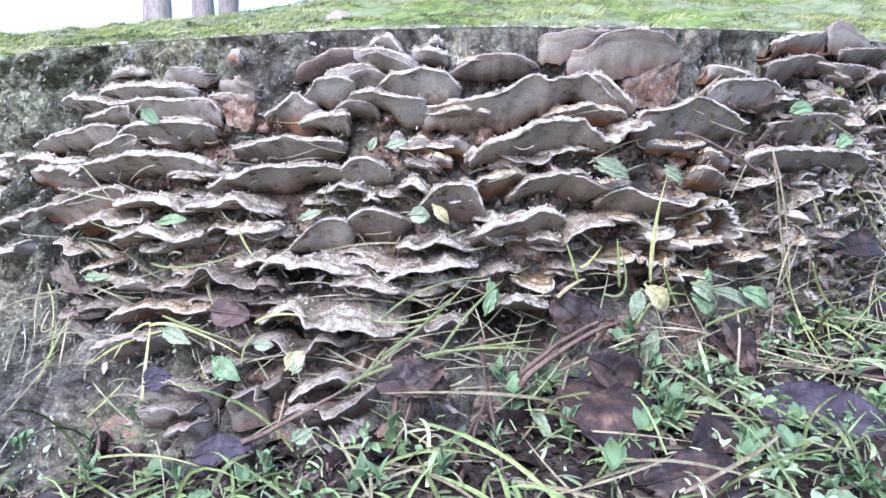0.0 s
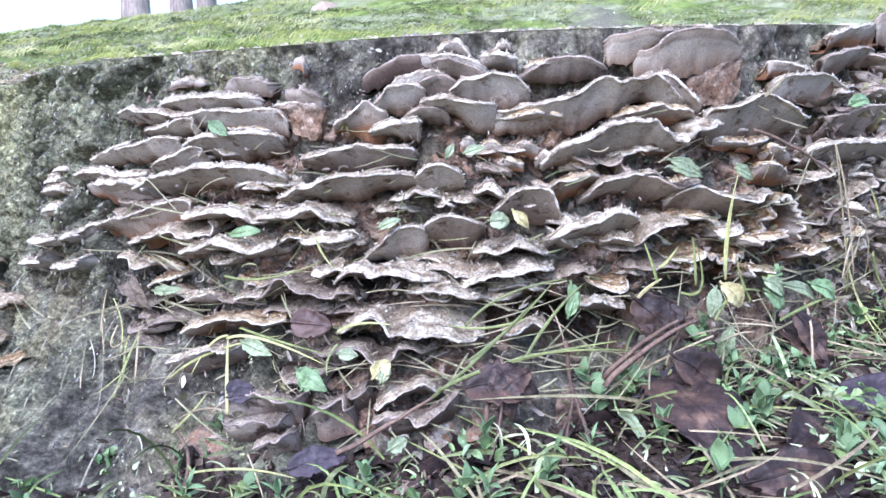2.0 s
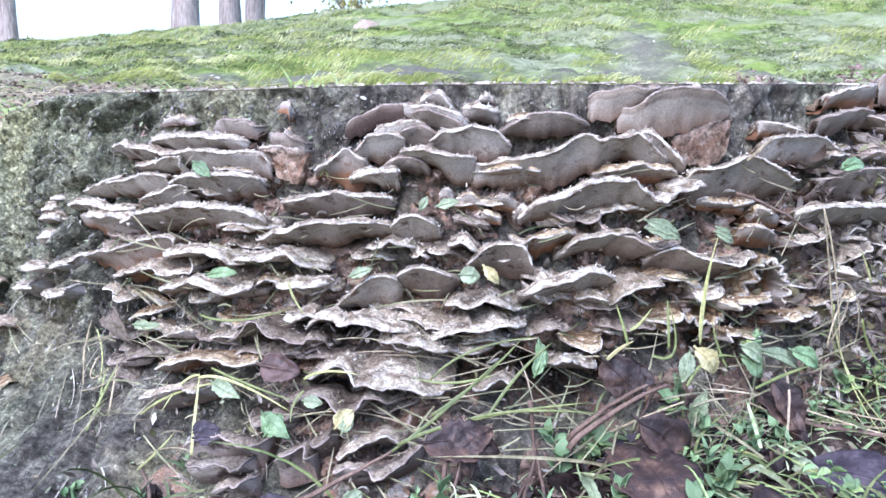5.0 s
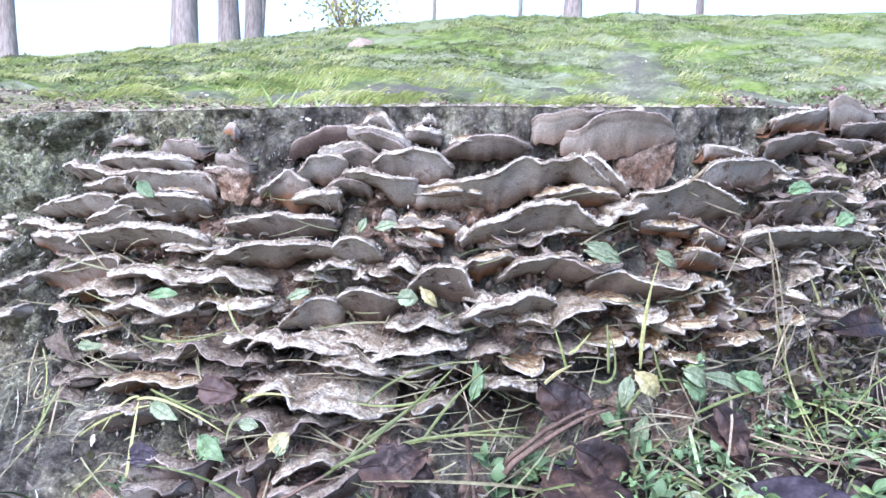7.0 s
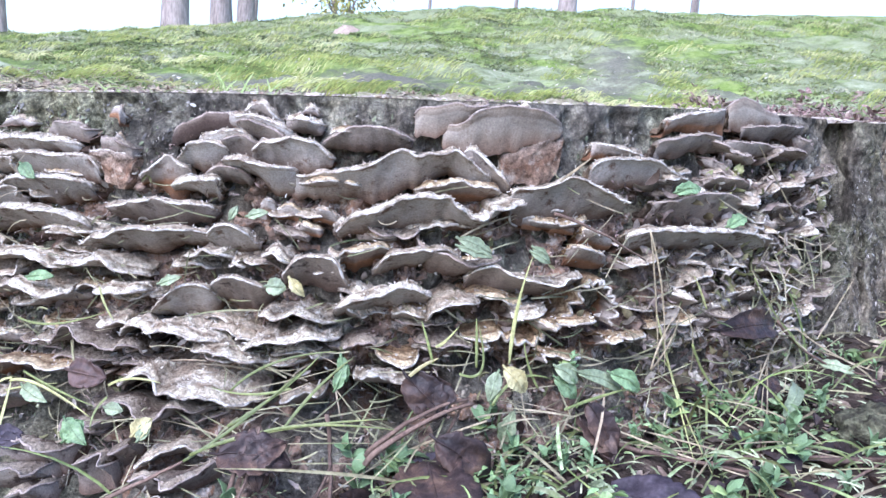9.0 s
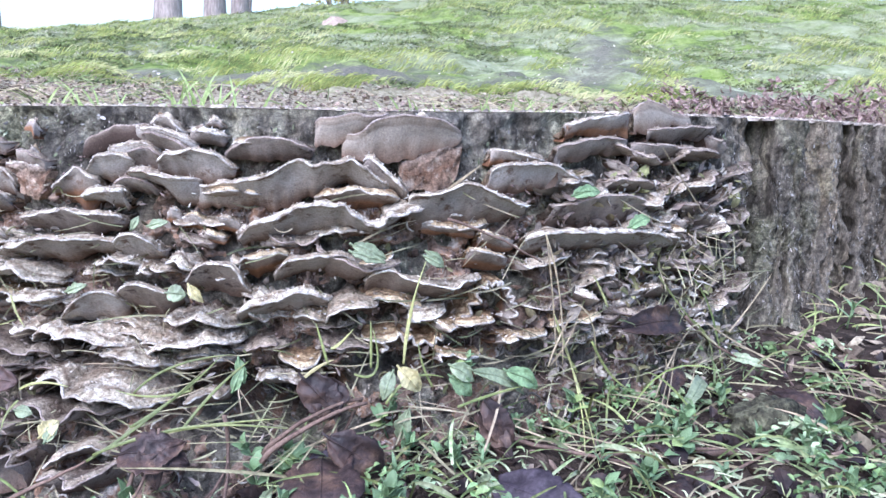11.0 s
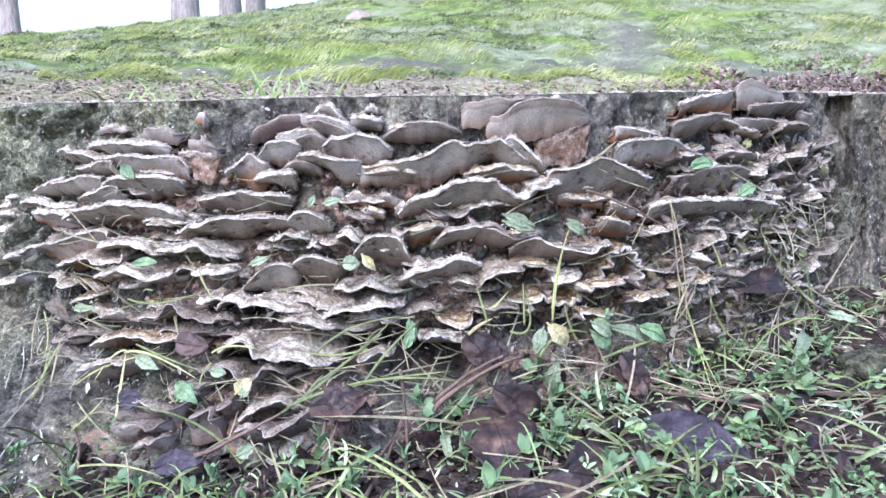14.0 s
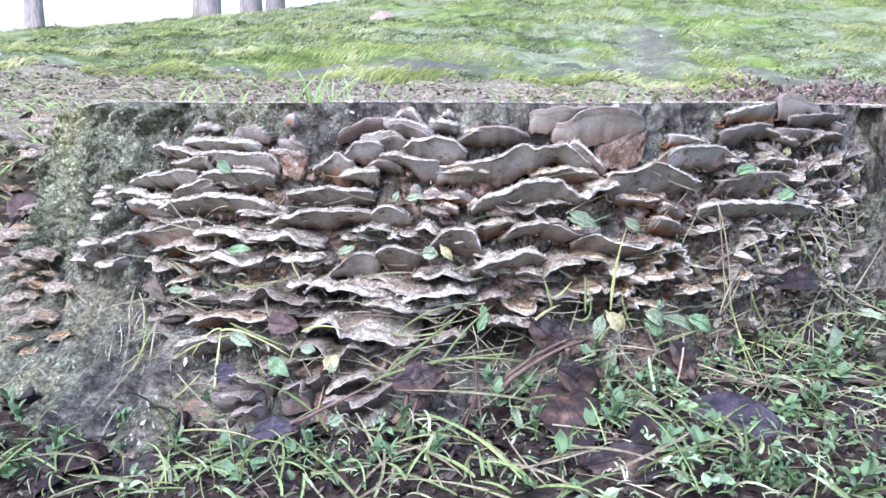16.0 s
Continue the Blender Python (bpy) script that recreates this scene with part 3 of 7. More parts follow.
def along(x):
    """The way along the flank, where it turns away on the root side."""
    if x > -0.2:
        return x
    turn, first = math.asin(max(-0.999, x / LEFT)), math.asin(-0.2 / LEFT)
    way = -0.2
    for i in range(12):
        a = first + (turn - first) * (i + 0.5) / 12
        way += (turn - first) / 12 * math.hypot(LEFT * math.cos(a), DEEP * math.sin(a))
    return way


def bark_relief(x, z):
    """How far the bark stands out: crust all over, upright columns on one side, slanting root folds on the other."""
    w = along(x)
    out = 0.012 * fbm(w * 18, z * 16, 3.0) + 0.008 * fbm(w * 60, z * 48, 1.0, 5) - pit(x, z)
    if x < -0.2 or x > 0.44 or z > 0.19:
        lean = w + (0.6 * z if x < 0 else 0)
        out += 0.008 * (0.3 - abs(noise.noise(Vector((lean * 75, z * (42 if x < 0 else 22), 6.0))))) + 0.005 * (0.3 - abs(noise.noise(Vector((lean * 170, z * (120 if x < 0 else 60), 2.0)))))
    if x > 0.44:
        knob = 0.014 * max(0.0, noise.noise(Vector((x * 16, z * 22, 5.0)))) * smooth01((0.15 - z) / 0.06)
        out = 0.7 * out + (knob + 0.005 * fbm(x * 34, z * 14, 4.0)) * smooth01((x - 0.475) / 0.025)
    elif x < -0.1 and z < 0.08:
        # the lumpy root foot
        out += (0.030 * fbm(w * 26, z * 24, 9.0, 4) + 0.006) * smooth01((0.08 - z) / 0.06) * smooth01((-0.1 - x) / 0.06)
    if x < -0.26:
        fold = 0.010 * math.sin((w * 26 - z * 24) + 2.5 * fbm(w * 8, z * 7, 5.0))
        fold += 0.013 * math.sin((w * 190 - z * 150) + 4.0 * fbm(w * 14, z * 12, 2.0)) * max(0.0, 0.55 + noise.noise(Vector((w * 9, z * 9, 4.0))))
        fold += 0.004 * fbm(w * 110, z * 90, 7.0, 4) + 0.016 * math.sin(w * 17 + z * 9 + 1.5 * fbm(w * 4, z * 4, 1.0)) - 0.005 * max(0.0, 0.12 - abs(noise.noise(Vector((w * 22 + z * 14, z * 17, 9.0))))) / 0.12
        out += fold * smooth01((-0.26 - x) / 0.08)
    return out


def on_bark(x, z, out):
    """A place on the bark's own surface."""
    return wall(x, z, bark_relief(x if x > 0 else x * LEFT / (LEFT + spread(z)), z) + out) + Vector((0, column(x, z), 0))


def build_stump():
    stump = empty("tree_stump", (0, 0.9, 0.05), "broad old tree stump with dark mossy bark", "stump")
    base = Vector(stump.location)
    # flank, all the way round
    stations = [LEFT * math.sin(-1.5 + 0.0027 * i) for i in range(426)] + [-0.226 + 0.0032 * i for i in range(70)]
    while stations[-1] < 1.25:
        stations.append(stations[-1] + (0.0034 if stations[-1] < 0.38 else 0.0018))
    rows, levels = [], 190
    for k in range(levels + 1):
        v = k / levels
        row = []
        for x0 in stations:
            zt = top_z(x0, wall(x0, 0.27).y)
            z = -0.12 + (zt + 0.12) * v
            x = x0 if x0 > 0 else x0 * (1 + spread(z) / LEFT)
            q = wall(x, z)
            n = wall(x, z, 1.0) - q
            rough = bark_relief(x0, z)
            rim = smooth01((1 - v) * levels / 4)
            row.append(q + n * (rough * (0.45 + 0.55 * rim)) + Vector((0, column(x0, z), 0)) - Vector((0, 0, 0.0012 * max(0.0, fbm(x0 * 60, 0, 1.0)) * (k == levels))))
        ends = row[-1], row[0]
        for i in range(1, 20):
            t = i / 20
            row.append(ends[0].lerp(ends[1], t) + Vector((0, 0.06 * math.sin(math.pi * t), 0)))
        row.append(row[0])
        rows.append(row)
    bm = bmesh.new()
    grids = []
    for row in rows:
        r = [bm.verts.new(q - base) for q in row[:-1]]
        grids.append(r + r[:1])
    grid_faces(bm, grids)
    part("bark", bm, BARK, stump, "dark, mossy and furrowed bark")
    # sawn top, sloping gently away
    bm = bmesh.new()
    rings = []
    mid = Vector((0.1, 1.05, 0))
    for s in (1.0, 0.99, 0.97, 0.93, 0.86, 0.75, 0.6, 0.4, 0.2, 0.02):
        ring = []
        for q in rows[-1][:-1]:
            w = mid + (Vector((q.x, q.y, 0)) - mid) * s
            z = q.z + 0.0005 if s == 1.0 else top_z(w.x, w.y) + 0.001 * fbm(w.x * 40, w.y * 40, 1.0) - 0.002
            ring.append(bm.verts.new(Vector((w.x, w.y, z)) - base))
        rings.append(ring + ring[:1])
    grid_faces(bm, rings)
    part("sawn_top", bm, CUT, stump, "pale weathered sawn wood")
    # the rotten layer that the brackets grow from
    bm = bmesh.new()
    rows = []
    for j in range(140):
        row = []
        for i in range(300):
            x = -0.35 + 0.815 * i / 299
            z = -0.05 + 0.310 * j / 139
            side = min(smooth01((x + 0.35) / 0.05), smooth01((0.465 - x) / 0.03))
            side *= smooth01((z + 0.04 - 0.11 * smooth01((-0.08 - x) / 0.14)) / 0.02)
            up = smooth01((0.245 + 0.02 * fbm(x * 14, 0, 4.0) - z) / 0.03)
            lump = 0.001 + 0.015 * fbm(x * 24, z * 34, 1.0) + 0.014 * fbm(x * 75, z * 90, 6.0, 5) - pit(x, z)
            row.append(bm.verts.new(wall(x, z, -0.014 + (0.014 + lump) * side * up) - base))
        rows.append(row)
    grid_faces(bm, rows)
    part("rotten_layer", bm, ROT, stump, "crumbly rusty-brown rotten wood")
    return stump


build_stump()


# ---------------------------------------------------------------- bracket fungi
def ribbon(p0, p1, p2, width, n=12, fold=0.35, seed=0):
    """Vertices and faces of a folded blade along a bow through three points."""
    p0, p1, p2 = Vector(p0), Vector(p1), Vector(p2)
    mid = 2 * p1 - 0.5 * (p0 + p2)
    verts, faces = [], []
    for i in range(n + 1):
        t = i / n
        p = (1 - t) ** 2 * p0 + 2 * t * (1 - t) * mid + t * t * p2
        d = (2 * (1 - t) * (mid - p0) + 2 * t * (p2 - mid)).normalized()
        side = d.cross(Vector((0.25 * math.sin(seed), -1, 0.35))).normalized()
        nrm = side.cross(d)
        w = width / 2 * (1 - t**2.2) ** 0.8 * (0.7 + 0.3 * min(1, 3 * t)) + 0.00012
        verts += [p - side * w + nrm * (fold * w), p, p + side * w + nrm * (fold * w)]
        if i:
            b = 3 * i
            faces += [(b - 3, b - 2, b + 1, b), (b - 2, b - 1, b + 2, b + 1)]
    return verts, faces


def grow(at, stations, width, tone, seed):
    """A shelf's cap, pore surface, margin and fringe. A station is its place along the flank, the margin's height, how far that
    stands over the attached side, how far the margin stands out, and the hem and raggedness of the edge."""
    rnd = random.Random(seed * 7919)
    nu, nv = len(stations) - 1, 9
    thing = empty("bracket_fungus", at, WORDS[tone], "fungus", "brackets on the stump")
    crust = {"pale": 0.0050, "frill": 0.0045, "grey": 0.0026, "tan": 0.0030, "brown": 0.0034, "rust": 0.0020}.get(tone, 0.0012)
    hollow = rnd.uniform(1.2, 1.6)
    tops, lows, lips, feet = [], [], [], []
    for i, (x, z, up, out, hem, ragged) in enumerate(stations):
        u = i / nu
        root = 0.010 if up > 0 else -0.012
        # thickness stands square to the shelf's slope
        length = math.hypot(out - root, up) + 1e-6
        po, pz = -up / length, max(0.15, (out - root) / length)
        tr, lr = [wall(x, z - up + 0.003, -0.014) - at], []
        feet.append(wall(x, z - up - 0.002, -0.014) - at)
        for k in range(nv + 1):
            v = k / nv
            o = root + (out - root) * v + ragged * v**5
            h = z + hem * v ** (4.0 if up > 0.012 else 2.2) - up * (1 - v) ** (hollow if up > 0 else 0.85)
            th = 0.0026 * (1 - v) + 0.0009 + 0.0011 * math.sin(3.1 * v) + 0.00035 * math.sin(v * 24 + 2 * noise.noise(Vector((u * 6, seed, 0))))
            lump = 0.0019 * fbm(x * 60 + seed, v * 3, z * 60) * (1 - 0.5 * v)
            crease = 0.0008 * fbm(u * width * 110, v * 7, seed, 3) + 0.0005 * math.sin(v * 17 + 3 * noise.noise(Vector((u * 4, seed, 2.0))))
            crumble = (0.0042 if tone in ("frill", "crumb") else 0.0018) * fbm(x * 210, v * 9 + seed, 2.0, 3) * min(1, 4 * (1 - v))
            pocked = 0.0035 * fbm(x * 130, v * 7 + seed, 5.0, 4) * min(1, 5 * (1 - v)) if tone == "crumb" else 0.0
            swell = crust * math.sin(math.pi * min(1.0, (1 - v) * 1.7)) * (0.6 + 0.8 * noise.noise(Vector((x * 90, seed, 7.0)))) * smooth01(6 * u) * smooth01(6 - 6 * u) if up > 0 else 0.0
            tr.append(wall(x, h + pz * (th + lump + crease + max(0, crumble)) + max(0.0, swell), o + po * (th + lump)) - at)
            sag = th - 0.35 * lump + pocked + 0.0007 * fbm(x * 35 + seed, v * 2, z * 35, 3)
            lr.append(wall(x, h - pz * sag, o - po * sag) - at)
        tops.append(tr)
        lows.append(lr)
        lips.append((tr[-1] + lr[-1]) / 2)
    under, upper, lip = TONES[tone]
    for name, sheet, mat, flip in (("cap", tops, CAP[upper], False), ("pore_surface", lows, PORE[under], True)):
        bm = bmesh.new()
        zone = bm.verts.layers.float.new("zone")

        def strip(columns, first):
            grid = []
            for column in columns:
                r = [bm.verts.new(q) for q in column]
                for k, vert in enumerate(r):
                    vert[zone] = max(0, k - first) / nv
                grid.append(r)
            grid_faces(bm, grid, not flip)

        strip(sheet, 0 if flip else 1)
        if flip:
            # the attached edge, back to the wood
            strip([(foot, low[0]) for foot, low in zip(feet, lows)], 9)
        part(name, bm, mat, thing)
    bm = bmesh.new()
    rad = [max(0.0003, 0.0009 + 0.0005 * fbm(i * 0.25, seed, 1.0)) * (1.3 if tone in ("pale", "frill") else 1) for i in range(nu + 1)]
    tube(bm, lips, rad, 6)
    edge = part("margin", bm, lip, thing)
    # frayed fringe and crumbs along the edge
    verts, faces = [], []
    for _ in range(int(width * (950 if tone in ("frill", "pale") else 620))):
        i = rnd.randrange(1, nu)
        back = rnd.random() ** 2 * 0.45
        k = max(0, min(nv, int(round(nv * (1 - back)))))
        p0 = tops[i][k + 1].lerp(tops[i + 1][k + 1], rnd.random())
        d = Vector((rnd.gauss(0, 0.7), -rnd.random() * (1 - back), rnd.gauss(0.3, 0.55))).normalized() * rnd.uniform(0.0008, 0.0036)
        v, f = ribbon(p0, p0 + d * 0.5, p0 + d, rnd.uniform(0.0004, 0.0014), 2, 0.5, rnd.uniform(0, 6))
        n = len(verts)
        verts += v
        faces += [tuple(n + j for j in q) for q in f]
    if faces:
        fringe = soup("fringe", verts, faces, lip)
        fringe.parent = edge
        tagged(fringe, kind="stuff")
    return thing


def bracket(xl, zl, xm, zm, xr, zr, rise, depth, tone, wave, seed):
    """A shelf on the flank: its margin runs from left over middle to right; it is attached rise lower than its margin."""
    rnd = random.Random(seed * 7919)
    ph2, fr = rnd.uniform(0, 6.28), rnd.uniform(1.5, 2.6)
    width = math.hypot(xr - xl, zr - zl)
    nu = max(14, min(60, int(width / 0.0016)))
    notches = [(rnd.uniform(0.2, 0.8), rnd.uniform(0.015, 0.04), rnd.uniform(0.12, 0.4)) for _ in range(int(width / 0.035))]
    stations = []
    for i in range(nu + 1):
        u = i / nu
        a, b, c = (2 * u - 1) * (u - 1), 4 * u * (1 - u), u * (2 * u - 1)
        e = 2 * u - 1
        fan = max(0.0, 1 - abs(e) ** 2.6) ** 0.6
        hem = 1.5 * wave * noise.noise(Vector((u * width * 75, seed * 3.1, 0.5))) + 0.4 * wave * noise.noise(Vector((u * width * 190, seed * 1.7, 4.5))) + 0.0009 * noise.noise(Vector((u * width * 280, seed, 1.5)))
        ragged = depth * (0.07 * fbm(u * width * 110, 5.0, seed, 3) - 0.10 * max(0.0, noise.noise(Vector((u * width * 150, seed, 8.0))) - 0.25))
        out = depth * (0.35 + 0.65 * fan) * (1 + 0.10 * math.sin(fr * 5 * u + ph2) + 0.16 * noise.noise(Vector((u * width * 60, 9.0, seed * 2.3)))) * (0.15 + 0.85 * min(1.0, fan * 2.2))
        split = min(0.6, sum(w * math.exp(-(((u - c2) / s) ** 2)) for c2, s, w in notches)) * (0.3 if rise > 0.012 else 1.0)
        stations.append((a * xl + b * xm + c * xr, a * zl + b * zm + c * zr, rise * (0.25 + 0.75 * fan), out * (1 - split), hem - 0.006 * split, ragged))
    return grow(wall(xm, zm, 0), stations, width, tone, seed)


def shelf(margin, depth, tone, seed):
    """A shelf whose winding margin is given by places along the flank, heights, and heights over its attached side."""
    seed += 1000
    ways = [0.0]
    for a, b in zip(margin, margin[1:]):
        ways.append(ways[-1] + math.hypot(b[0] - a[0], b[1] - a[1]))
    width = ways[-1]
    stations = []
    for i in range(len(margin) - 1):
        p0, p1, p2, p3 = (Vector(margin[max(0, min(len(margin) - 1, i + k))]) for k in (-1, 0, 1, 2))
        steps = max(3, int((ways[i + 1] - ways[i]) / 0.0013))
        for k in range(steps + (i == len(margin) - 2)):
            t = k / steps
            p = p1 + 0.5 * t * (p2 - p0 + t * (2 * p0 - 5 * p1 + 4 * p2 - p3 + t * (3 * p1 - p0 - 3 * p2 + p3)))
            w = ways[i] + (ways[i + 1] - ways[i]) * t
            e = 2 * w / width - 1
            fan = max(0.0, 1 - abs(e) ** 3) ** 0.6
            hem = 0.0014 * noise.noise(Vector((w * 110, seed, 0.5))) + (0.0004 if p.z > 0 else 0.0010) * noise.noise(Vector((w * 300, seed, 1.5)))
            ragged = depth * (0.05 * fbm(w * 110, 5.0, seed, 3) - 0.10 * max(0.0, noise.noise(Vector((w * 150, seed, 8.0))) - 0.25))
            fray = 0.0045 * fbm(w * 70, seed, 2.5, 4) if p.z > 0 else 0.0
            stations.append((p.x, p.y, p.z + fray, depth * (0.25 + 0.75 * fan) * (1 + 0.08 * noise.noise(Vector((w * 60, 9.0, seed)))), hem, ragged))
    mid = margin[len(margin) // 2]
    return grow(wall(mid[0], mid[1], 0), stations, width, tone, seed)


shelf(((-0.136, 0.213, 0.001), (-0.118, 0.223, 0.019), (-0.107, 0.233, 0.034), (-0.099, 0.227, 0.025), (-0.093, 0.223, 0.013), (-0.095, 0.218, 0.002)), 0.030, "rust", 1)
shelf(((-0.105, 0.227, 0.002), (-0.095, 0.235, 0.010), (-0.090, 0.242, 0.020), (-0.080, 0.244, 0.022), (-0.069, 0.244, 0.015), (-0.064, 0.241, 0.008), (-0.067, 0.237, 0.001)), 0.032, "grey", 2)
shelf(((-0.091, 0.246, 0.007), (-0.076, 0.251, 0.014), (-0.064, 0.254, 0.018), (-0.054, 0.254, 0.018), (-0.048, 0.250, 0.012), (-0.044, 0.247, 0.001)), 0.024, "grey", 3)
shelf(((-0.114, 0.248, 0.006), (-0.101, 0.257, 0.014), (-0.089, 0.262, 0.016), (-0.084, 0.265, 0.016), (-0.072, 0.265, 0.013), (-0.065, 0.267, 0.013), (-0.063, 0.266, 0.011)), 0.018, "black", 4)
shelf(((-0.069, 0.265, 0.002), (-0.058, 0.266, 0.009), (-0.046, 0.266, 0.017), (-0.038, 0.264, 0.016), (-0.029, 0.261, 0.012), (-0.022, 0.257, 0.007), (-0.018, 0.254, 0.003)), 0.024, "grey", 5)
shelf(((-0.048, 0.239, 0.006), (-0.036, 0.247, 0.014), (-0.026, 0.249, 0.019), (-0.014, 0.252, 0.025), (-0.006, 0.251, 0.025), (0.002, 0.249, 0.022), (0.007, 0.244, 0.014), (0.014, 0.238, 0.005)), 0.034, "grey", 6)
shelf(((-0.069, 0.231, 0.002), (-0.054, 0.234, 0.009), (-0.043, 0.234, 0.013), (-0.033, 0.231, 0.018), (-0.021, 0.230, 0.023), (-0.013, 0.228, 0.019), (-0.012, 0.225, 0.013)), 0.042, "grey", 7)
shelf(((-0.015, 0.224, 0.016), (-0.002, 0.225, 0.017), (0.009, 0.228, 0.019), (0.019, 0.230, 0.022), (0.034, 0.233, 0.024), (0.045, 0.238, 0.028), (0.057, 0.246, 0.032), (0.065, 0.247, 0.031), (0.073, 0.243, 0.024), (0.082, 0.246, 0.022), (0.092, 0.247, 0.018), (0.100, 0.249, 0.020), (0.107, 0.244, 0.016), (0.117, 0.235, 0.010), (0.132, 0.226, 0.003)), 0.042, "grey", 8)
shelf(((0.110, 0.246, 0.002), (0.113, 0.249, 0.012), (0.120, 0.245, 0.016), (0.127, 0.238, 0.016), (0.134, 0.231, 0.010), (0.145, 0.221, 0.002)), 0.030, "frill", 9)
shelf(((0.004, 0.248, 0.003), (0.014, 0.254, 0.009), (0.026, 0.261, 0.017), (0.038, 0.263, 0.018), (0.050, 0.263, 0.016), (0.060, 0.259, 0.009), (0.072, 0.253, 0.002)), 0.030, "dark", 10)
shelf(((0.093, 0.266, 0.017), (0.103, 0.267, 0.020), (0.109, 0.271, 0.025), (0.114, 0.277, 0.031), (0.122, 0.281, 0.034), (0.134, 0.283, 0.035), (0.147, 0.284, 0.034), (0.159, 0.282, 0.028), (0.172, 0.278, 0.019), (0.186, 0.270, 0.003)), 0.024, "taupe", 11)
shelf(((0.138, 0.246, 0.012), (0.146, 0.249, 0.024), (0.158, 0.254, 0.030), (0.170, 0.260, 0.036), (0.182, 0.264, 0.032), (0.187, 0.266, 0.003)), 0.012, "crumb", 12)
shelf(((0.072, 0.273, 0.015), (0.076, 0.279, 0.022), (0.086, 0.280, 0.023), (0.098, 0.283, 0.019), (0.105, 0.283, 0.014), (0.111, 0.281, 0.008), (0.128, 0.284, 0.003)), 0.018, "taupe", 13)
shelf(((0.020, 0.183, 0.001), (0.026, 0.191, 0.009), (0.032, 0.197, 0.014), (0.041, 0.202, 0.019), (0.050, 0.205, 0.020), (0.059, 0.211, 0.024), (0.070, 0.215, 0.026), (0.079, 0.216, 0.026), (0.088, 0.215, 0.024), (0.095, 0.215, 0.025), (0.100, 0.209, 0.019), (0.109, 0.203, 0.013), (0.121, 0.199, 0.008), (0.129, 0.202, 0.009), (0.139, 0.206, 0.003)), 0.048, "pale", 14)
shelf(((0.074, 0.216, 0.005), (0.081, 0.221, 0.010), (0.090, 0.223, 0.012), (0.101, 0.226, 0.014), (0.112, 0.224, 0.012), (0.123, 0.223, 0.012), (0.139, 0.217, 0.003)), 0.036, "tan", 15)
shelf(((0.147, 0.212, 0.003), (0.143, 0.218, 0.012), (0.146, 0.222, 0.022), (0.156, 0.224, 0.027), (0.165, 0.225, 0.029), (0.173, 0.229, 0.032), (0.181, 0.233, 0.036), (0.188, 0.232, 0.034), (0.196, 0.228, 0.030), (0.205, 0.223, 0.024), (0.219, 0.218, 0.019), (0.241, 0.209, 0.006)), 0.044, "grey", 16)
shelf(((0.128, 0.196, -0.002), (0.125, 0.206, 0.000), (0.131, 0.207, -0.002), (0.139, 0.210, -0.002), (0.154, 0.211, -0.002)), 0.048, "pale", 17)
shelf(((0.211, 0.230, 0.001), (0.207, 0.240, 0.014), (0.211, 0.244, 0.021), (0.221, 0.247, 0.026), (0.235, 0.247, 0.024), (0.247, 0.247, 0.023), (0.259, 0.244, 0.020), (0.267, 0.238, 0.015), (0.281, 0.232, 0.010), (0.302, 0.227, 0.005)), 0.034, "grey", 18)
shelf(((0.211, 0.253, 0.001), (0.208, 0.257, 0.013), (0.217, 0.257, 0.013), (0.229, 0.255, 0.009), (0.240, 0.252, 0.005), (0.257, 0.248, 0.001)), 0.024, "rust", 19)
shelf(((0.269, 0.202, 0.004), (0.259, 0.210, 0.013), (0.267, 0.212, 0.020), (0.284, 0.216, 0.024), (0.298, 0.218, 0.027), (0.316, 0.219, 0.030), (0.331, 0.216, 0.028), (0.360, 0.204, 0.018)), 0.036, "dark", 20)
shelf(((0.244, 0.173, 0.002), (0.236, 0.183, 0.013), (0.242, 0.188, 0.019), (0.256, 0.191, 0.019), (0.281, 0.189, 0.016), (0.305, 0.188, 0.017), (0.332, 0.186, 0.017), (0.356, 0.180, 0.015), (0.385, 0.166, 0.002)), 0.044, "pale", 21)
shelf(((0.271, 0.250, 0.006), (0.262, 0.257, 0.013), (0.265, 0.262, 0.017), (0.277, 0.265, 0.017), (0.292, 0.268, 0.017), (0.308, 0.269, 0.016), (0.335, 0.264, 0.009)), 0.028, "dark", 22)
shelf(((0.277, 0.274, 0.006), (0.272, 0.279, 0.013), (0.282, 0.283, 0.012), (0.296, 0.286, 0.014), (0.311, 0.288, 0.017), (0.336, 0.291, 0.020)), 0.024, "rust", 23)
shelf(((0.345, 0.283, 0.010), (0.341, 0.294, 0.021), (0.355, 0.302, 0.029), (0.370, 0.299, 0.023), (0.386, 0.292, 0.014), (0.410, 0.289, 0.009)), 0.014, "taupe", 24)
shelf(((0.358, 0.271, 0.005), (0.356, 0.275, 0.009), (0.372, 0.277, 0.010), (0.398, 0.279, 0.012), (0.442, 0.277, 0.008)), 0.024, "dark", 25)
shelf(((0.341, 0.258, 0.004), (0.338, 0.263, 0.010), (0.353, 0.262, 0.010), (0.372, 0.261, 0.010), (0.424, 0.254, 0.005)), 0.026, "dark", 26)
shelf(((-0.017, 0.148, 0.003), (-0.006, 0.162, 0.018), (0.001, 0.168, 0.024), (0.008, 0.170, 0.028), (0.015, 0.170, 0.030), (0.023, 0.166, 0.025), (0.028, 0.155, 0.014), (0.032, 0.144, 0.003)), 0.048, "brown", 27)
shelf(((0.022, 0.162, 0.003), (0.027, 0.172, 0.013), (0.035, 0.174, 0.017), (0.044, 0.176, 0.016), (0.052, 0.178, 0.014), (0.061, 0.172, 0.004)), 0.042, "tan", 28)
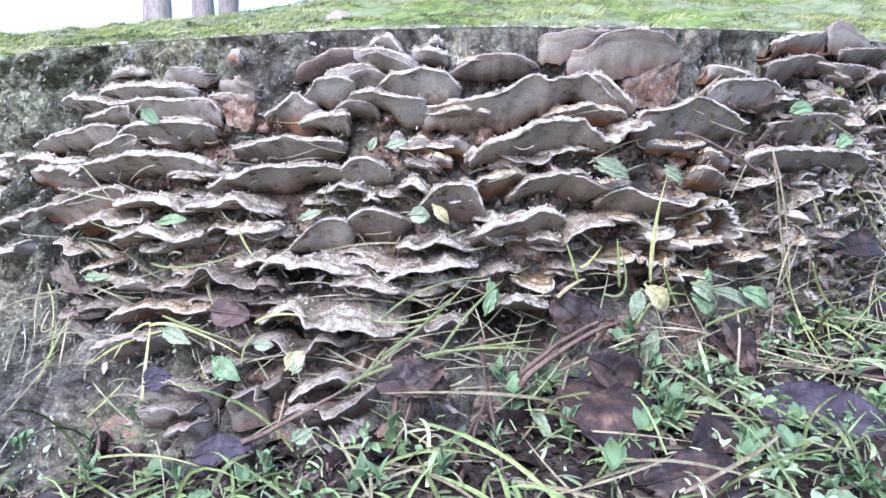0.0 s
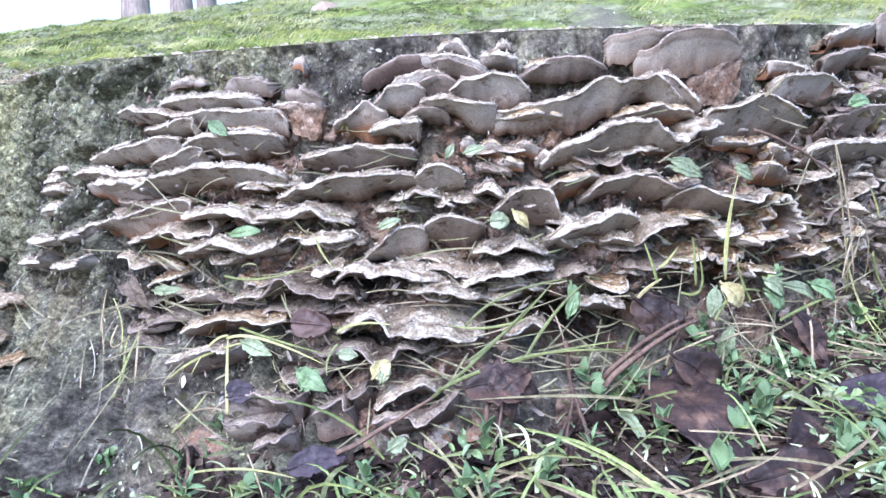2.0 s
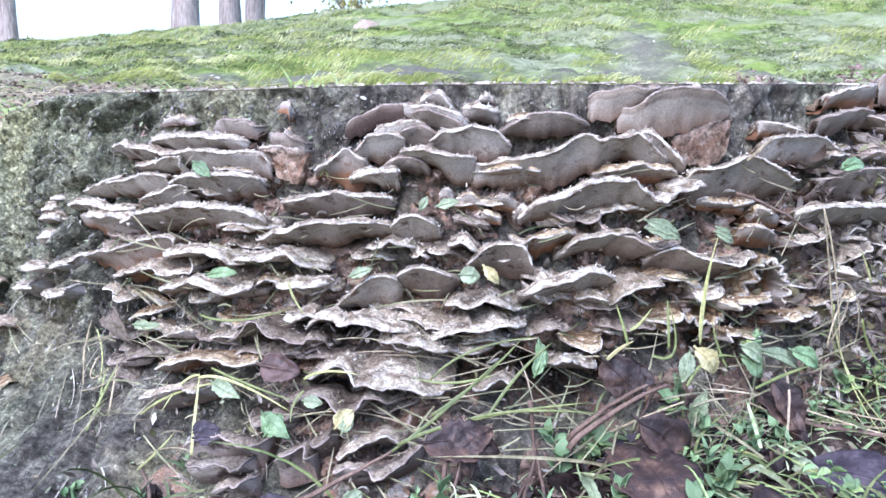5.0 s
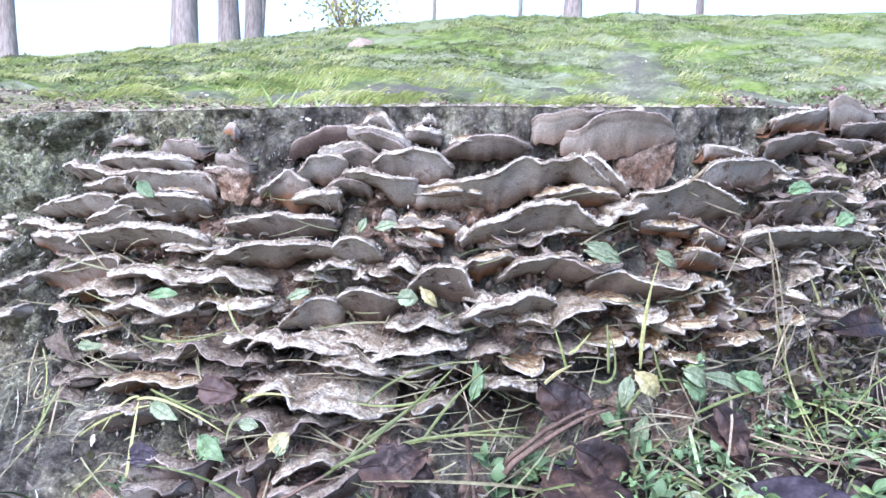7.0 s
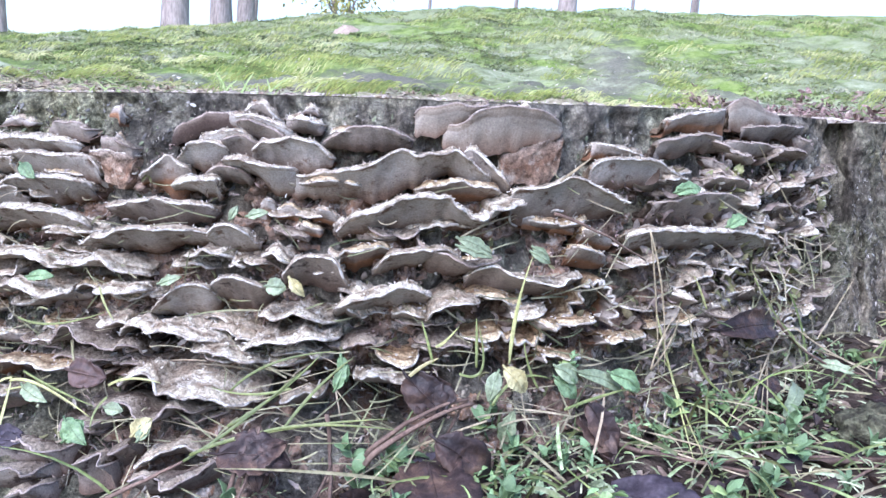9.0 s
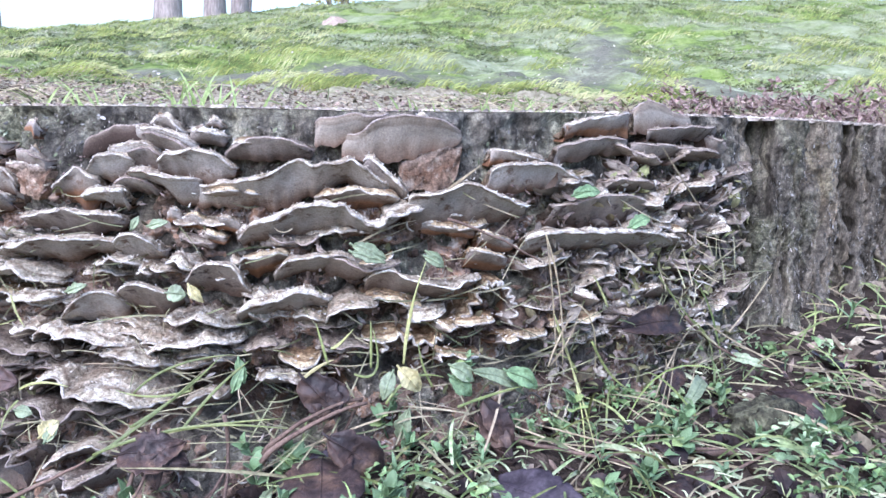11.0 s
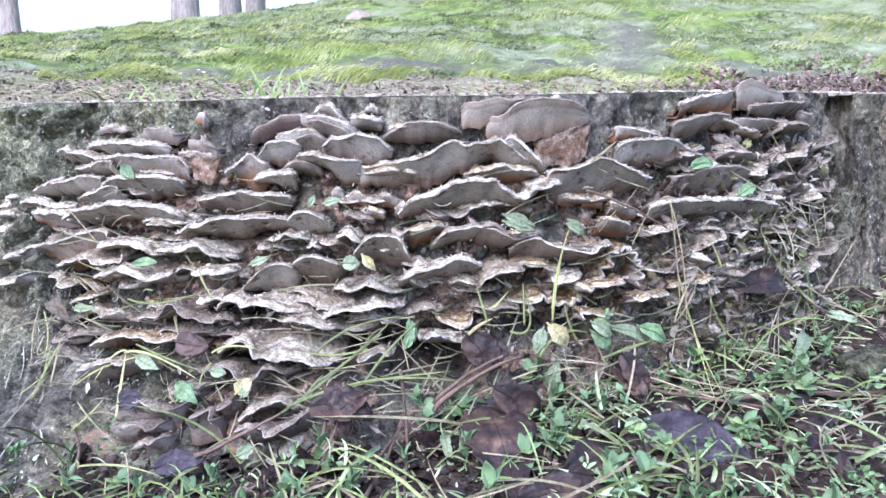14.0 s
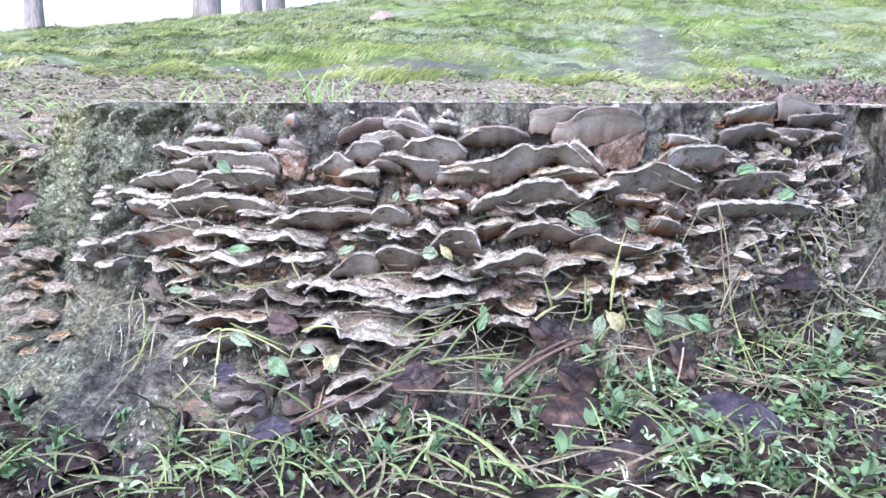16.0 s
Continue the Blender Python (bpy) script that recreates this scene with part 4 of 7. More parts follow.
shelf(((0.047, 0.156, 0.002), (0.053, 0.166, 0.011), (0.059, 0.173, 0.016), (0.068, 0.175, 0.016), (0.076, 0.176, 0.015), (0.083, 0.177, 0.013), (0.091, 0.178, 0.013), (0.099, 0.175, 0.010), (0.111, 0.168, 0.003)), 0.046, "grey", 29)
shelf(((0.078, 0.185, 0.001), (0.078, 0.183, 0.004), (0.080, 0.178, 0.006), (0.087, 0.176, 0.016), (0.097, 0.173, 0.018), (0.105, 0.169, 0.015), (0.115, 0.166, 0.011), (0.128, 0.168, 0.009), (0.141, 0.167, 0.005)), 0.044, "dark", 30)
shelf(((0.115, 0.151, 0.004), (0.117, 0.161, 0.014), (0.124, 0.164, 0.018), (0.131, 0.165, 0.020), (0.139, 0.161, 0.018), (0.149, 0.157, 0.015), (0.160, 0.154, 0.013), (0.170, 0.152, 0.012), (0.179, 0.151, 0.011), (0.187, 0.155, 0.012), (0.204, 0.154, 0.009)), 0.046, "brown", 31)
shelf(((0.021, 0.127, 0.005), (0.033, 0.137, 0.014), (0.044, 0.142, 0.016), (0.055, 0.145, 0.016), (0.062, 0.149, 0.021), (0.069, 0.151, 0.024), (0.080, 0.146, 0.015), (0.091, 0.139, 0.006)), 0.050, "pale", 32)
shelf(((0.087, 0.122, -0.005), (0.089, 0.134, 0.000), (0.097, 0.137, -0.001), (0.107, 0.140, 0.001), (0.125, 0.137, 0.000)), 0.050, "brown", 33)
shelf(((-0.108, 0.208, 0.001), (-0.089, 0.215, 0.009), (-0.077, 0.217, 0.014), (-0.071, 0.218, 0.015), (-0.068, 0.215, 0.011), (-0.072, 0.207, 0.004)), 0.034, "pale", 34)
shelf(((-0.083, 0.218, 0.002), (-0.070, 0.226, 0.010), (-0.061, 0.227, 0.012), (-0.050, 0.224, 0.009), (-0.046, 0.217, 0.002)), 0.030, "dark", 35)
shelf(((-0.288, 0.228, 0.001), (-0.269, 0.233, 0.007), (-0.253, 0.235, 0.009), (-0.236, 0.237, 0.011), (-0.221, 0.237, 0.010), (-0.207, 0.236, 0.008), (-0.196, 0.235, 0.006), (-0.194, 0.232, 0.002)), 0.030, "pale", 36)
shelf(((-0.332, 0.221, 0.002), (-0.308, 0.227, 0.010), (-0.296, 0.225, 0.010), (-0.271, 0.224, 0.010), (-0.253, 0.222, 0.007), (-0.233, 0.225, 0.015), (-0.213, 0.226, 0.018), (-0.195, 0.226, 0.018), (-0.179, 0.227, 0.018), (-0.173, 0.224, 0.016), (-0.171, 0.217, 0.009), (-0.173, 0.211, 0.003)), 0.034, "grey", 37)
shelf(((-0.296, 0.207, 0.002), (-0.265, 0.214, 0.008), (-0.254, 0.219, 0.013), (-0.245, 0.220, 0.014), (-0.242, 0.217, 0.011), (-0.252, 0.207, 0.003)), 0.036, "grey", 38)
shelf(((-0.185, 0.229, 0.004), (-0.170, 0.231, 0.018), (-0.160, 0.231, 0.028), (-0.149, 0.230, 0.027), (-0.143, 0.228, 0.002)), 0.020, "crumb", 39)
shelf(((-0.360, 0.180, 0.001), (-0.334, 0.188, 0.008), (-0.320, 0.194, 0.011), (-0.308, 0.197, 0.010), (-0.319, 0.196, 0.007)), 0.030, "grey", 40)
shelf(((-0.330, 0.190, 0.002), (-0.295, 0.198, 0.013), (-0.280, 0.203, 0.019), (-0.269, 0.205, 0.020), (-0.260, 0.205, 0.013), (-0.258, 0.202, 0.009), (-0.267, 0.196, 0.002)), 0.036, "grey", 41)
shelf(((-0.259, 0.196, 0.002), (-0.237, 0.203, 0.011), (-0.222, 0.207, 0.017), (-0.203, 0.209, 0.019), (-0.185, 0.209, 0.016), (-0.175, 0.206, 0.011), (-0.176, 0.200, 0.003)), 0.042, "pale", 42)
shelf(((-0.290, 0.179, 0.002), (-0.260, 0.190, 0.013), (-0.248, 0.196, 0.019), (-0.241, 0.198, 0.020), (-0.236, 0.195, 0.013), (-0.247, 0.187, 0.002)), 0.036, "grey", 43)
shelf(((-0.377, 0.166, 0.002), (-0.340, 0.174, 0.012), (-0.315, 0.172, 0.013), (-0.301, 0.173, 0.015), (-0.293, 0.172, 0.013), (-0.301, 0.166, 0.006)), 0.034, "pale", 44)
shelf(((-0.310, 0.158, 0.002), (-0.284, 0.168, 0.011), (-0.267, 0.174, 0.017), (-0.247, 0.178, 0.017), (-0.234, 0.183, 0.017), (-0.221, 0.184, 0.018), (-0.210, 0.185, 0.018), (-0.196, 0.184, 0.018), (-0.180, 0.181, 0.017), (-0.172, 0.178, 0.015), (-0.169, 0.173, 0.010), (-0.171, 0.165, 0.002)), 0.046, "pale", 45)
shelf(((-0.367, 0.158, 0.003), (-0.333, 0.164, 0.017), (-0.314, 0.161, 0.019), (-0.292, 0.163, 0.017), (-0.291, 0.164, 0.007)), 0.026, "rust", 46)
shelf(((-0.351, 0.125, 0.003), (-0.319, 0.135, 0.022), (-0.294, 0.142, 0.029), (-0.274, 0.151, 0.028), (-0.259, 0.155, 0.023), (-0.252, 0.155, 0.016), (-0.249, 0.151, 0.010), (-0.257, 0.143, 0.001)), 0.038, "rust", 47)
shelf(((-0.312, 0.114, -0.006), (-0.274, 0.127, 0.001), (-0.255, 0.133, 0.002), (-0.248, 0.127, -0.004), (-0.234, 0.130, -0.002), (-0.225, 0.132, -0.004), (-0.226, 0.137, -0.001), (-0.239, 0.138, 0.000)), 0.044, "brown", 48)
shelf(((-0.256, 0.141, -0.001), (-0.224, 0.148, 0.005), (-0.209, 0.150, 0.007), (-0.195, 0.147, 0.005), (-0.190, 0.142, 0.000), (-0.184, 0.142, -0.001), (-0.181, 0.144, 0.001), (-0.186, 0.143, -0.000)), 0.048, "pale", 49)
shelf(((-0.195, 0.143, 0.001), (-0.169, 0.148, 0.004), (-0.156, 0.150, 0.005), (-0.147, 0.153, 0.007), (-0.140, 0.153, 0.006), (-0.134, 0.148, 0.002), (-0.127, 0.145, -0.001), (-0.120, 0.142, -0.001), (-0.121, 0.140, -0.003)), 0.050, "pale", 50)
shelf(((-0.259, 0.112, -0.000), (-0.229, 0.123, 0.008), (-0.212, 0.126, 0.007), (-0.202, 0.124, 0.006), (-0.193, 0.121, 0.004), (-0.185, 0.121, 0.003), (-0.177, 0.123, 0.002), (-0.176, 0.125, 0.003), (-0.182, 0.124, 0.001)), 0.050, "pale", 51)
shelf(((-0.162, 0.187, 0.004), (-0.143, 0.193, 0.012), (-0.130, 0.196, 0.017), (-0.119, 0.199, 0.021), (-0.109, 0.200, 0.021), (-0.098, 0.199, 0.019), (-0.087, 0.198, 0.014), (-0.076, 0.197, 0.008), (-0.072, 0.192, 0.001)), 0.036, "brown", 52)
shelf(((-0.180, 0.158, 0.001), (-0.164, 0.164, 0.007), (-0.154, 0.169, 0.012), (-0.144, 0.170, 0.012), (-0.137, 0.174, 0.017), (-0.128, 0.178, 0.021), (-0.112, 0.179, 0.020), (-0.092, 0.180, 0.012), (-0.078, 0.179, 0.010), (-0.071, 0.174, 0.005)), 0.046, "grey", 53)
shelf(((-0.073, 0.173, 0.004), (-0.065, 0.183, 0.017), (-0.059, 0.186, 0.023), (-0.049, 0.186, 0.022), (-0.040, 0.181, 0.014), (-0.036, 0.171, 0.004)), 0.044, "grey", 54)
shelf(((-0.158, 0.127, 0.001), (-0.139, 0.130, 0.003), (-0.127, 0.131, -0.000), (-0.118, 0.132, 0.002), (-0.119, 0.128, -0.001)), 0.046, "pale", 55)
shelf(((-0.111, 0.115, 0.002), (-0.096, 0.128, 0.015), (-0.087, 0.138, 0.026), (-0.081, 0.142, 0.029), (-0.071, 0.143, 0.029), (-0.065, 0.139, 0.017), (-0.064, 0.131, 0.004)), 0.050, "grey", 56)
shelf(((-0.069, 0.137, 0.004), (-0.059, 0.145, 0.018), (-0.050, 0.150, 0.028), (-0.041, 0.150, 0.025), (-0.033, 0.147, 0.021), (-0.025, 0.142, 0.012), (-0.021, 0.137, 0.005)), 0.046, "brown", 57)
shelf(((-0.134, 0.095, -0.005), (-0.122, 0.107, 0.006), (-0.108, 0.112, 0.007), (-0.101, 0.108, 0.002), (-0.089, 0.110, 0.001), (-0.078, 0.108, -0.001), (-0.068, 0.105, -0.004), (-0.056, 0.101, -0.004), (-0.050, 0.097, -0.006)), 0.054, "frill", 58)
shelf(((-0.149, 0.103, 0.001), (-0.129, 0.110, 0.005), (-0.122, 0.109, 0.001), (-0.126, 0.103, -0.006)), 0.050, "frill", 59)
shelf(((-0.198, 0.080, -0.003), (-0.181, 0.089, 0.003), (-0.169, 0.103, 0.012), (-0.163, 0.102, 0.009), (-0.157, 0.096, 0.003), (-0.144, 0.093, 0.000), (-0.130, 0.090, -0.002), (-0.126, 0.094, 0.003), (-0.117, 0.091, 0.004), (-0.115, 0.080, -0.004)), 0.050, "dark", 60)
shelf(((-0.133, 0.059, -0.004), (-0.119, 0.069, 0.003), (-0.108, 0.077, 0.007), (-0.099, 0.079, 0.006), (-0.092, 0.075, 0.001), (-0.087, 0.070, -0.006), (-0.078, 0.069, -0.011), (-0.069, 0.067, -0.013), (-0.058, 0.068, -0.011), (-0.047, 0.066, -0.010), (-0.039, 0.062, -0.011), (-0.028, 0.061, -0.009), (-0.023, 0.058, -0.010)), 0.058, "frill", 61)
shelf(((-0.152, 0.048, 0.001), (-0.136, 0.051, 0.003), (-0.125, 0.055, 0.008), (-0.114, 0.058, 0.011), (-0.106, 0.056, 0.008), (-0.099, 0.050, 0.003), (-0.092, 0.049, 0.002), (-0.086, 0.052, 0.004), (-0.082, 0.058, 0.009), (-0.073, 0.057, 0.007), (-0.068, 0.052, 0.001), (-0.061, 0.053, 0.001), (-0.059, 0.052, -0.000)), 0.054, "dark", 62)
shelf(((-0.256, 0.052, 0.004), (-0.222, 0.068, 0.012), (-0.205, 0.072, 0.011), (-0.191, 0.071, 0.006), (-0.181, 0.068, 0.002), (-0.173, 0.068, 0.002), (-0.169, 0.068, 0.001), (-0.174, 0.065, -0.002)), 0.052, "tan", 63)
shelf(((-0.080, 0.091, 0.002), (-0.068, 0.095, 0.006), (-0.057, 0.097, 0.007), (-0.047, 0.096, 0.007), (-0.036, 0.092, 0.005), (-0.026, 0.090, 0.004), (-0.018, 0.086, 0.000)), 0.050, "frill", 64)
shelf(((-0.043, 0.095, -0.006), (-0.034, 0.100, -0.003), (-0.027, 0.105, -0.002), (-0.017, 0.110, 0.001), (-0.008, 0.109, -0.001), (0.002, 0.111, -0.000), (0.009, 0.113, 0.003), (0.028, 0.107, -0.002)), 0.054, "frill", 65)
shelf(((-0.032, 0.120, -0.002), (-0.023, 0.124, 0.001), (-0.014, 0.124, 0.000), (-0.002, 0.129, 0.006), (0.009, 0.126, 0.003), (0.024, 0.117, -0.005)), 0.050, "frill", 66)
shelf(((-0.103, 0.016, -0.004), (-0.084, 0.030, 0.006), (-0.069, 0.036, 0.010), (-0.062, 0.033, 0.007), (-0.056, 0.025, 0.001)), 0.050, "brown", 67)
bracket(-0.229, 0.246, -0.199, 0.250, -0.184, 0.244, 0.011, 0.022, "dark", 0.002, 1)
bracket(-0.177, 0.241, -0.152, 0.241, -0.144, 0.232, 0.012, 0.022, "dark", 0.002, 2)
bracket(-0.358, 0.162, -0.300, 0.167, -0.286, 0.161, 0.013, 0.038, "pale", 0.003, 11)
bracket(-0.268, 0.032, -0.219, 0.049, -0.207, 0.048, 0.014, 0.050, "brown", 0.001, 29)
bracket(-0.106, 0.011, -0.070, 0.020, -0.042, 0.024, 0.014, 0.052, "dark", 0.003, 34)
bracket(-0.217, 0.015, -0.174, 0.029, -0.157, 0.018, 0.022, 0.055, "dark", 0.003, 35)
bracket(-0.209, 0.006, -0.168, 0.017, -0.163, 0.012, 0.016, 0.058, "dark", 0.002, 36)
bracket(-0.148, 0.011, -0.122, 0.027, -0.117, 0.016, 0.026, 0.056, "dark", 0.001, 37)
bracket(-0.187, -0.002, -0.160, 0.006, -0.157, 0.002, 0.015, 0.050, "dark", 0.003, 38)
bracket(-0.128, 0.019, -0.107, 0.034, -0.107, 0.028, 0.017, 0.055, "dark", 0.002, 39)
bracket(-0.434, 0.105, -0.373, 0.114, -0.347, 0.128, 0.005, 0.043, "pale", 0.001, 40)
bracket(-0.446, 0.082, -0.406, 0.090, -0.402, 0.100, 0.006, 0.038, "pale", 0.002, 41)
bracket(-0.398, 0.086, -0.358, 0.094, -0.350, 0.103, 0.006, 0.043, "pale", 0.001, 42)
bracket(-0.423, 0.147, -0.394, 0.154, -0.389, 0.150, 0.002, 0.029, "pale", 0.001, 43)
bracket(-0.432, 0.126, -0.395, 0.136, -0.384, 0.141, 0.003, 0.030, "pale", 0.002, 44)
bracket(-0.412, 0.165, -0.390, 0.171, -0.385, 0.170, 0.000, 0.026, "pale", 0.001, 45)
bracket(-0.421, 0.156, -0.396, 0.162, -0.391, 0.162, 0.002, 0.026, "pale", 0.001, 46)
bracket(-0.073, 0.242, -0.052, 0.250, -0.039, 0.242, 0.015, 0.030, "dark", 0.001, 48)
bracket(-0.063, 0.259, -0.041, 0.261, -0.015, 0.246, 0.013, 0.032, "dark", 0.001, 59)
bracket(-0.057, 0.267, -0.042, 0.273, -0.028, 0.264, 0.007, 0.020, "brown", 0.003, 61)
bracket(-0.025, 0.260, -0.010, 0.264, 0.005, 0.259, 0.006, 0.024, "frill", 0.003, 62)
bracket(0.009, 0.255, 0.022, 0.260, 0.037, 0.256, 0.007, 0.026, "tan", 0.002, 63)
bracket(0.222, 0.102, 0.217, 0.107, 0.266, 0.102, 0.007, 0.052, "tan", 0.003, 83)
bracket(0.172, 0.095, 0.170, 0.099, 0.207, 0.093, 0.009, 0.050, "tan", 0.003, 84)
bracket(0.169, 0.119, 0.175, 0.120, 0.219, 0.119, 0.004, 0.046, "tan", 0.003, 85)
bracket(0.204, 0.183, 0.204, 0.190, 0.235, 0.179, 0.013, 0.030, "tan", 0.002, 86)
bracket(0.194, 0.171, 0.197, 0.177, 0.230, 0.165, 0.015, 0.034, "tan", 0.001, 87)
bracket(0.039, 0.081, 0.053, 0.085, 0.080, 0.080, 0.010, 0.045, "frill", 0.004, 88)
bracket(-0.011, 0.061, 0.005, 0.071, 0.021, 0.069, 0.011, 0.050, "brown", 0.004, 89)
bracket(-0.031, 0.163, -0.017, 0.168, -0.005, 0.156, 0.004, 0.046, "frill", 0.003, 90)
bracket(-0.095, 0.153, -0.066, 0.164, -0.042, 0.153, -0.001, 0.036, "frill", 0.004, 91)
bracket(0.151, 0.130, 0.148, 0.129, 0.180, 0.130, 0.005, 0.040, "frill", 0.004, 92)
bracket(0.385, 0.245, 0.392, 0.257, 0.441, 0.250, 0.007, 0.034, "dark", 0.002, 98)
bracket(0.269, 0.228, 0.269, 0.233, 0.302, 0.235, -0.002, 0.034, "brown", 0.002, 99)
bracket(0.311, 0.226, 0.322, 0.232, 0.370, 0.224, 0.009, 0.034, "dark", 0.002, 100)
bracket(0.340, 0.213, 0.347, 0.210, 0.383, 0.221, -0.001, 0.036, "brown", 0.003, 101)
bracket(0.383, 0.216, 0.391, 0.223, 0.441, 0.221, 0.010, 0.034, "brown", 0.002, 102)
bracket(0.352, 0.198, 0.361, 0.194, 0.399, 0.196, -0.001, 0.030, "brown", 0.003, 103)
bracket(0.391, 0.200, 0.400, 0.205, 0.446, 0.192, 0.010, 0.030, "dark", 0.003, 104)
bracket(0.351, 0.171, 0.367, 0.177, 0.422, 0.162, 0.010, 0.032, "brown", 0.003, 105)
bracket(0.384, 0.148, 0.383, 0.153, 0.441, 0.139, 0.011, 0.030, "dark", 0.003, 106)
bracket(0.365, 0.122, 0.361, 0.130, 0.411, 0.117, 0.011, 0.030, "brown", 0.004, 107)
bracket(0.237, 0.161, 0.245, 0.164, 0.285, 0.166, 0.005, 0.040, "brown", 0.002, 108)
bracket(-0.282, 0.245, -0.261, 0.252, -0.247, 0.247, 0.006, 0.014, "brown", 0.002, 109)
bracket(0.149, 0.276, 0.152, 0.282, 0.163, 0.276, 0.005, 0.020, "brown", 0.001, 110)
bracket(-0.057, 0.271, -0.047, 0.274, -0.041, 0.268, 0.003, 0.012, "tan", 0.002, 111)
bracket(-0.013, 0.271, -0.005, 0.275, 0.001, 0.269, 0.004, 0.014, "frill", 0.003, 112)
bracket(-0.170, 0.262, -0.161, 0.266, -0.159, 0.254, 0.009, 0.012, "rust", 0.002, 113)
bracket(-0.169, 0.235, -0.162, 0.245, -0.158, 0.236, 0.007, 0.010, "tan", 0.002, 114)
bracket(-0.027, 0.195, -0.016, 0.200, -0.006, 0.193, 0.008, 0.020, "tan", 0.003, 115)
bracket(0.000, 0.194, 0.009, 0.199, 0.021, 0.192, 0.008, 0.022, "rust", 0.003, 116)
bracket(-0.014, 0.183, -0.002, 0.188, 0.009, 0.182, 0.007, 0.020, "tan", 0.003, 117)
bracket(0.016, 0.185, 0.024, 0.190, 0.031, 0.183, 0.007, 0.018, "frill", 0.003, 118)
bracket(-0.040, 0.197, -0.033, 0.202, -0.027, 0.195, 0.007, 0.016, "rust", 0.003, 119)
bracket(0.157, 0.195, 0.160, 0.199, 0.177, 0.193, 0.008, 0.018, "tan", 0.003, 120)
bracket(0.180, 0.192, 0.182, 0.197, 0.203, 0.189, 0.009, 0.020, "rust", 0.003, 121)


# small shelves and remnants between the larger ones
def little_brackets():
    rnd = random.Random(5)
    for n in range(150):
        x, z = rnd.uniform(-0.315, 0.41), rnd.triangular(0.015, 0.225, 0.07)
        w = rnd.uniform(0.010, 0.028)
        d = rnd.uniform(0.016, 0.036)
        if pit(x, z) > 0.012 or (z < 0.088 and x > -0.07) or (0.15 < x < 0.27 and 0.09 < z < 0.17):
            continue
        t = rnd.uniform(-0.004, 0.004)
        # low shelves are browner, and darkened further in place of deep shade
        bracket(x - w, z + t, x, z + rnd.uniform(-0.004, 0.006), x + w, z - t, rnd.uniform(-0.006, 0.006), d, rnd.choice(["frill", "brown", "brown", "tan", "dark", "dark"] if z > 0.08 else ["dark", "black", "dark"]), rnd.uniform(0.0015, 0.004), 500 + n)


little_brackets()


def side_brackets():
    rnd = random.Random(8)
    for n in range(46):
        x, z = rnd.uniform(0.28, 0.475), rnd.uniform(0.09, 0.265)
        w = rnd.uniform(0.008, 0.024)
        t = rnd.uniform(-0.012, 0.012)
        bracket(x - w, z + t, x, z + rnd.uniform(-0.003, 0.006), x + w, z - t, rnd.uniform(-0.012, 0.012), rnd.uniform(0.014, 0.034), rnd.choice(["frill", "dark", "dark", "dark", "brown"]), rnd.uniform(0.003, 0.006), 800 + n)


side_brackets()


def ruffle(path, depth, tone, wave, seed):
    """A ruffled sheet that stands out from the flank along a winding line."""
    at = wall(*path[0], 0)
    thing = empty("frilled_fungus", at, "ruffled cream-edged fungus curling out from stump", "fungus")
    pts = [Vector((p[0], p[1], 0)) for p in path]
    fine = []
    for i in range(len(pts) - 1):
        p0, p1, p2, p3 = pts[max(i - 1, 0)], pts[i], pts[i + 1], pts[min(i + 2, len(pts) - 1)]
        for k in range(14):
            t = k / 14
            fine.append(0.5 * (2 * p1 + (p2 - p0) * t + (2 * p0 - 5 * p1 + 4 * p2 - p3) * t * t + (3 * p1 - p0 - 3 * p2 + p3) * t**3))
    under, upper, lip = TONES[tone]
    sheets = {1: [], -1: []}
    lips = []
    for i, p in enumerate(fine):
        d = (fine[min(i + 1, len(fine) - 1)] - fine[max(i - 1, 0)]).normalized()
        side = Vector((-d.y, d.x, 0))
        rows = {1: [], -1: []}
        for k in range(9):
            v = k / 8
            sway = wave * v * v * math.sin(i * 0.8 + 2.5 * noise.noise(Vector((i * 0.08, seed, 0)))) - 0.003 * v * v
            o = -0.006 + (depth * (0.85 + 0.25 * noise.noise(Vector((i * 0.15, seed, 3))))) * v
            for s in (1, -1):
                q = p + side * (sway + s * (0.0022 - 0.0014 * v))
                rows[s].append(wall(q.x, q.y, o) - at)
        for s in (1, -1):
            sheets[s].append(rows[s])
        lips.append((rows[1][-1] + rows[-1][-1]) / 2)
    for name, s, mat in (("cap", 1, CAP[upper]), ("pore_surface", -1, PORE[under])):
        bm = bmesh.new()
        zone = bm.verts.layers.float.new("zone")
        grid = []
        for row in sheets[s]:
            g = []
            for k, q in enumerate(row):
                vert = bm.verts.new(q)
                vert[zone] = k / 8
                g.append(vert)
            grid.append(g)
        grid_faces(bm, grid, s < 0)
        part(name, bm, mat, thing)
    bm = bmesh.new()
    tube(bm, lips, [0.0013] * len(lips), 6)
    part("margin", bm, lip, thing)


ruffle([(0.177, 0.117), (0.191, 0.128), (0.198, 0.143), (0.205, 0.151), (0.219, 0.150), (0.228, 0.139), (0.232, 0.127), (0.227, 0.113)], .040, "tan", 0.0024, 8)
ruffle([(0.127, 0.099), (0.131, 0.111), (0.143, 0.113), (0.161, 0.106), (0.173, 0.111)], .040, "tan", 0.0024, 5)


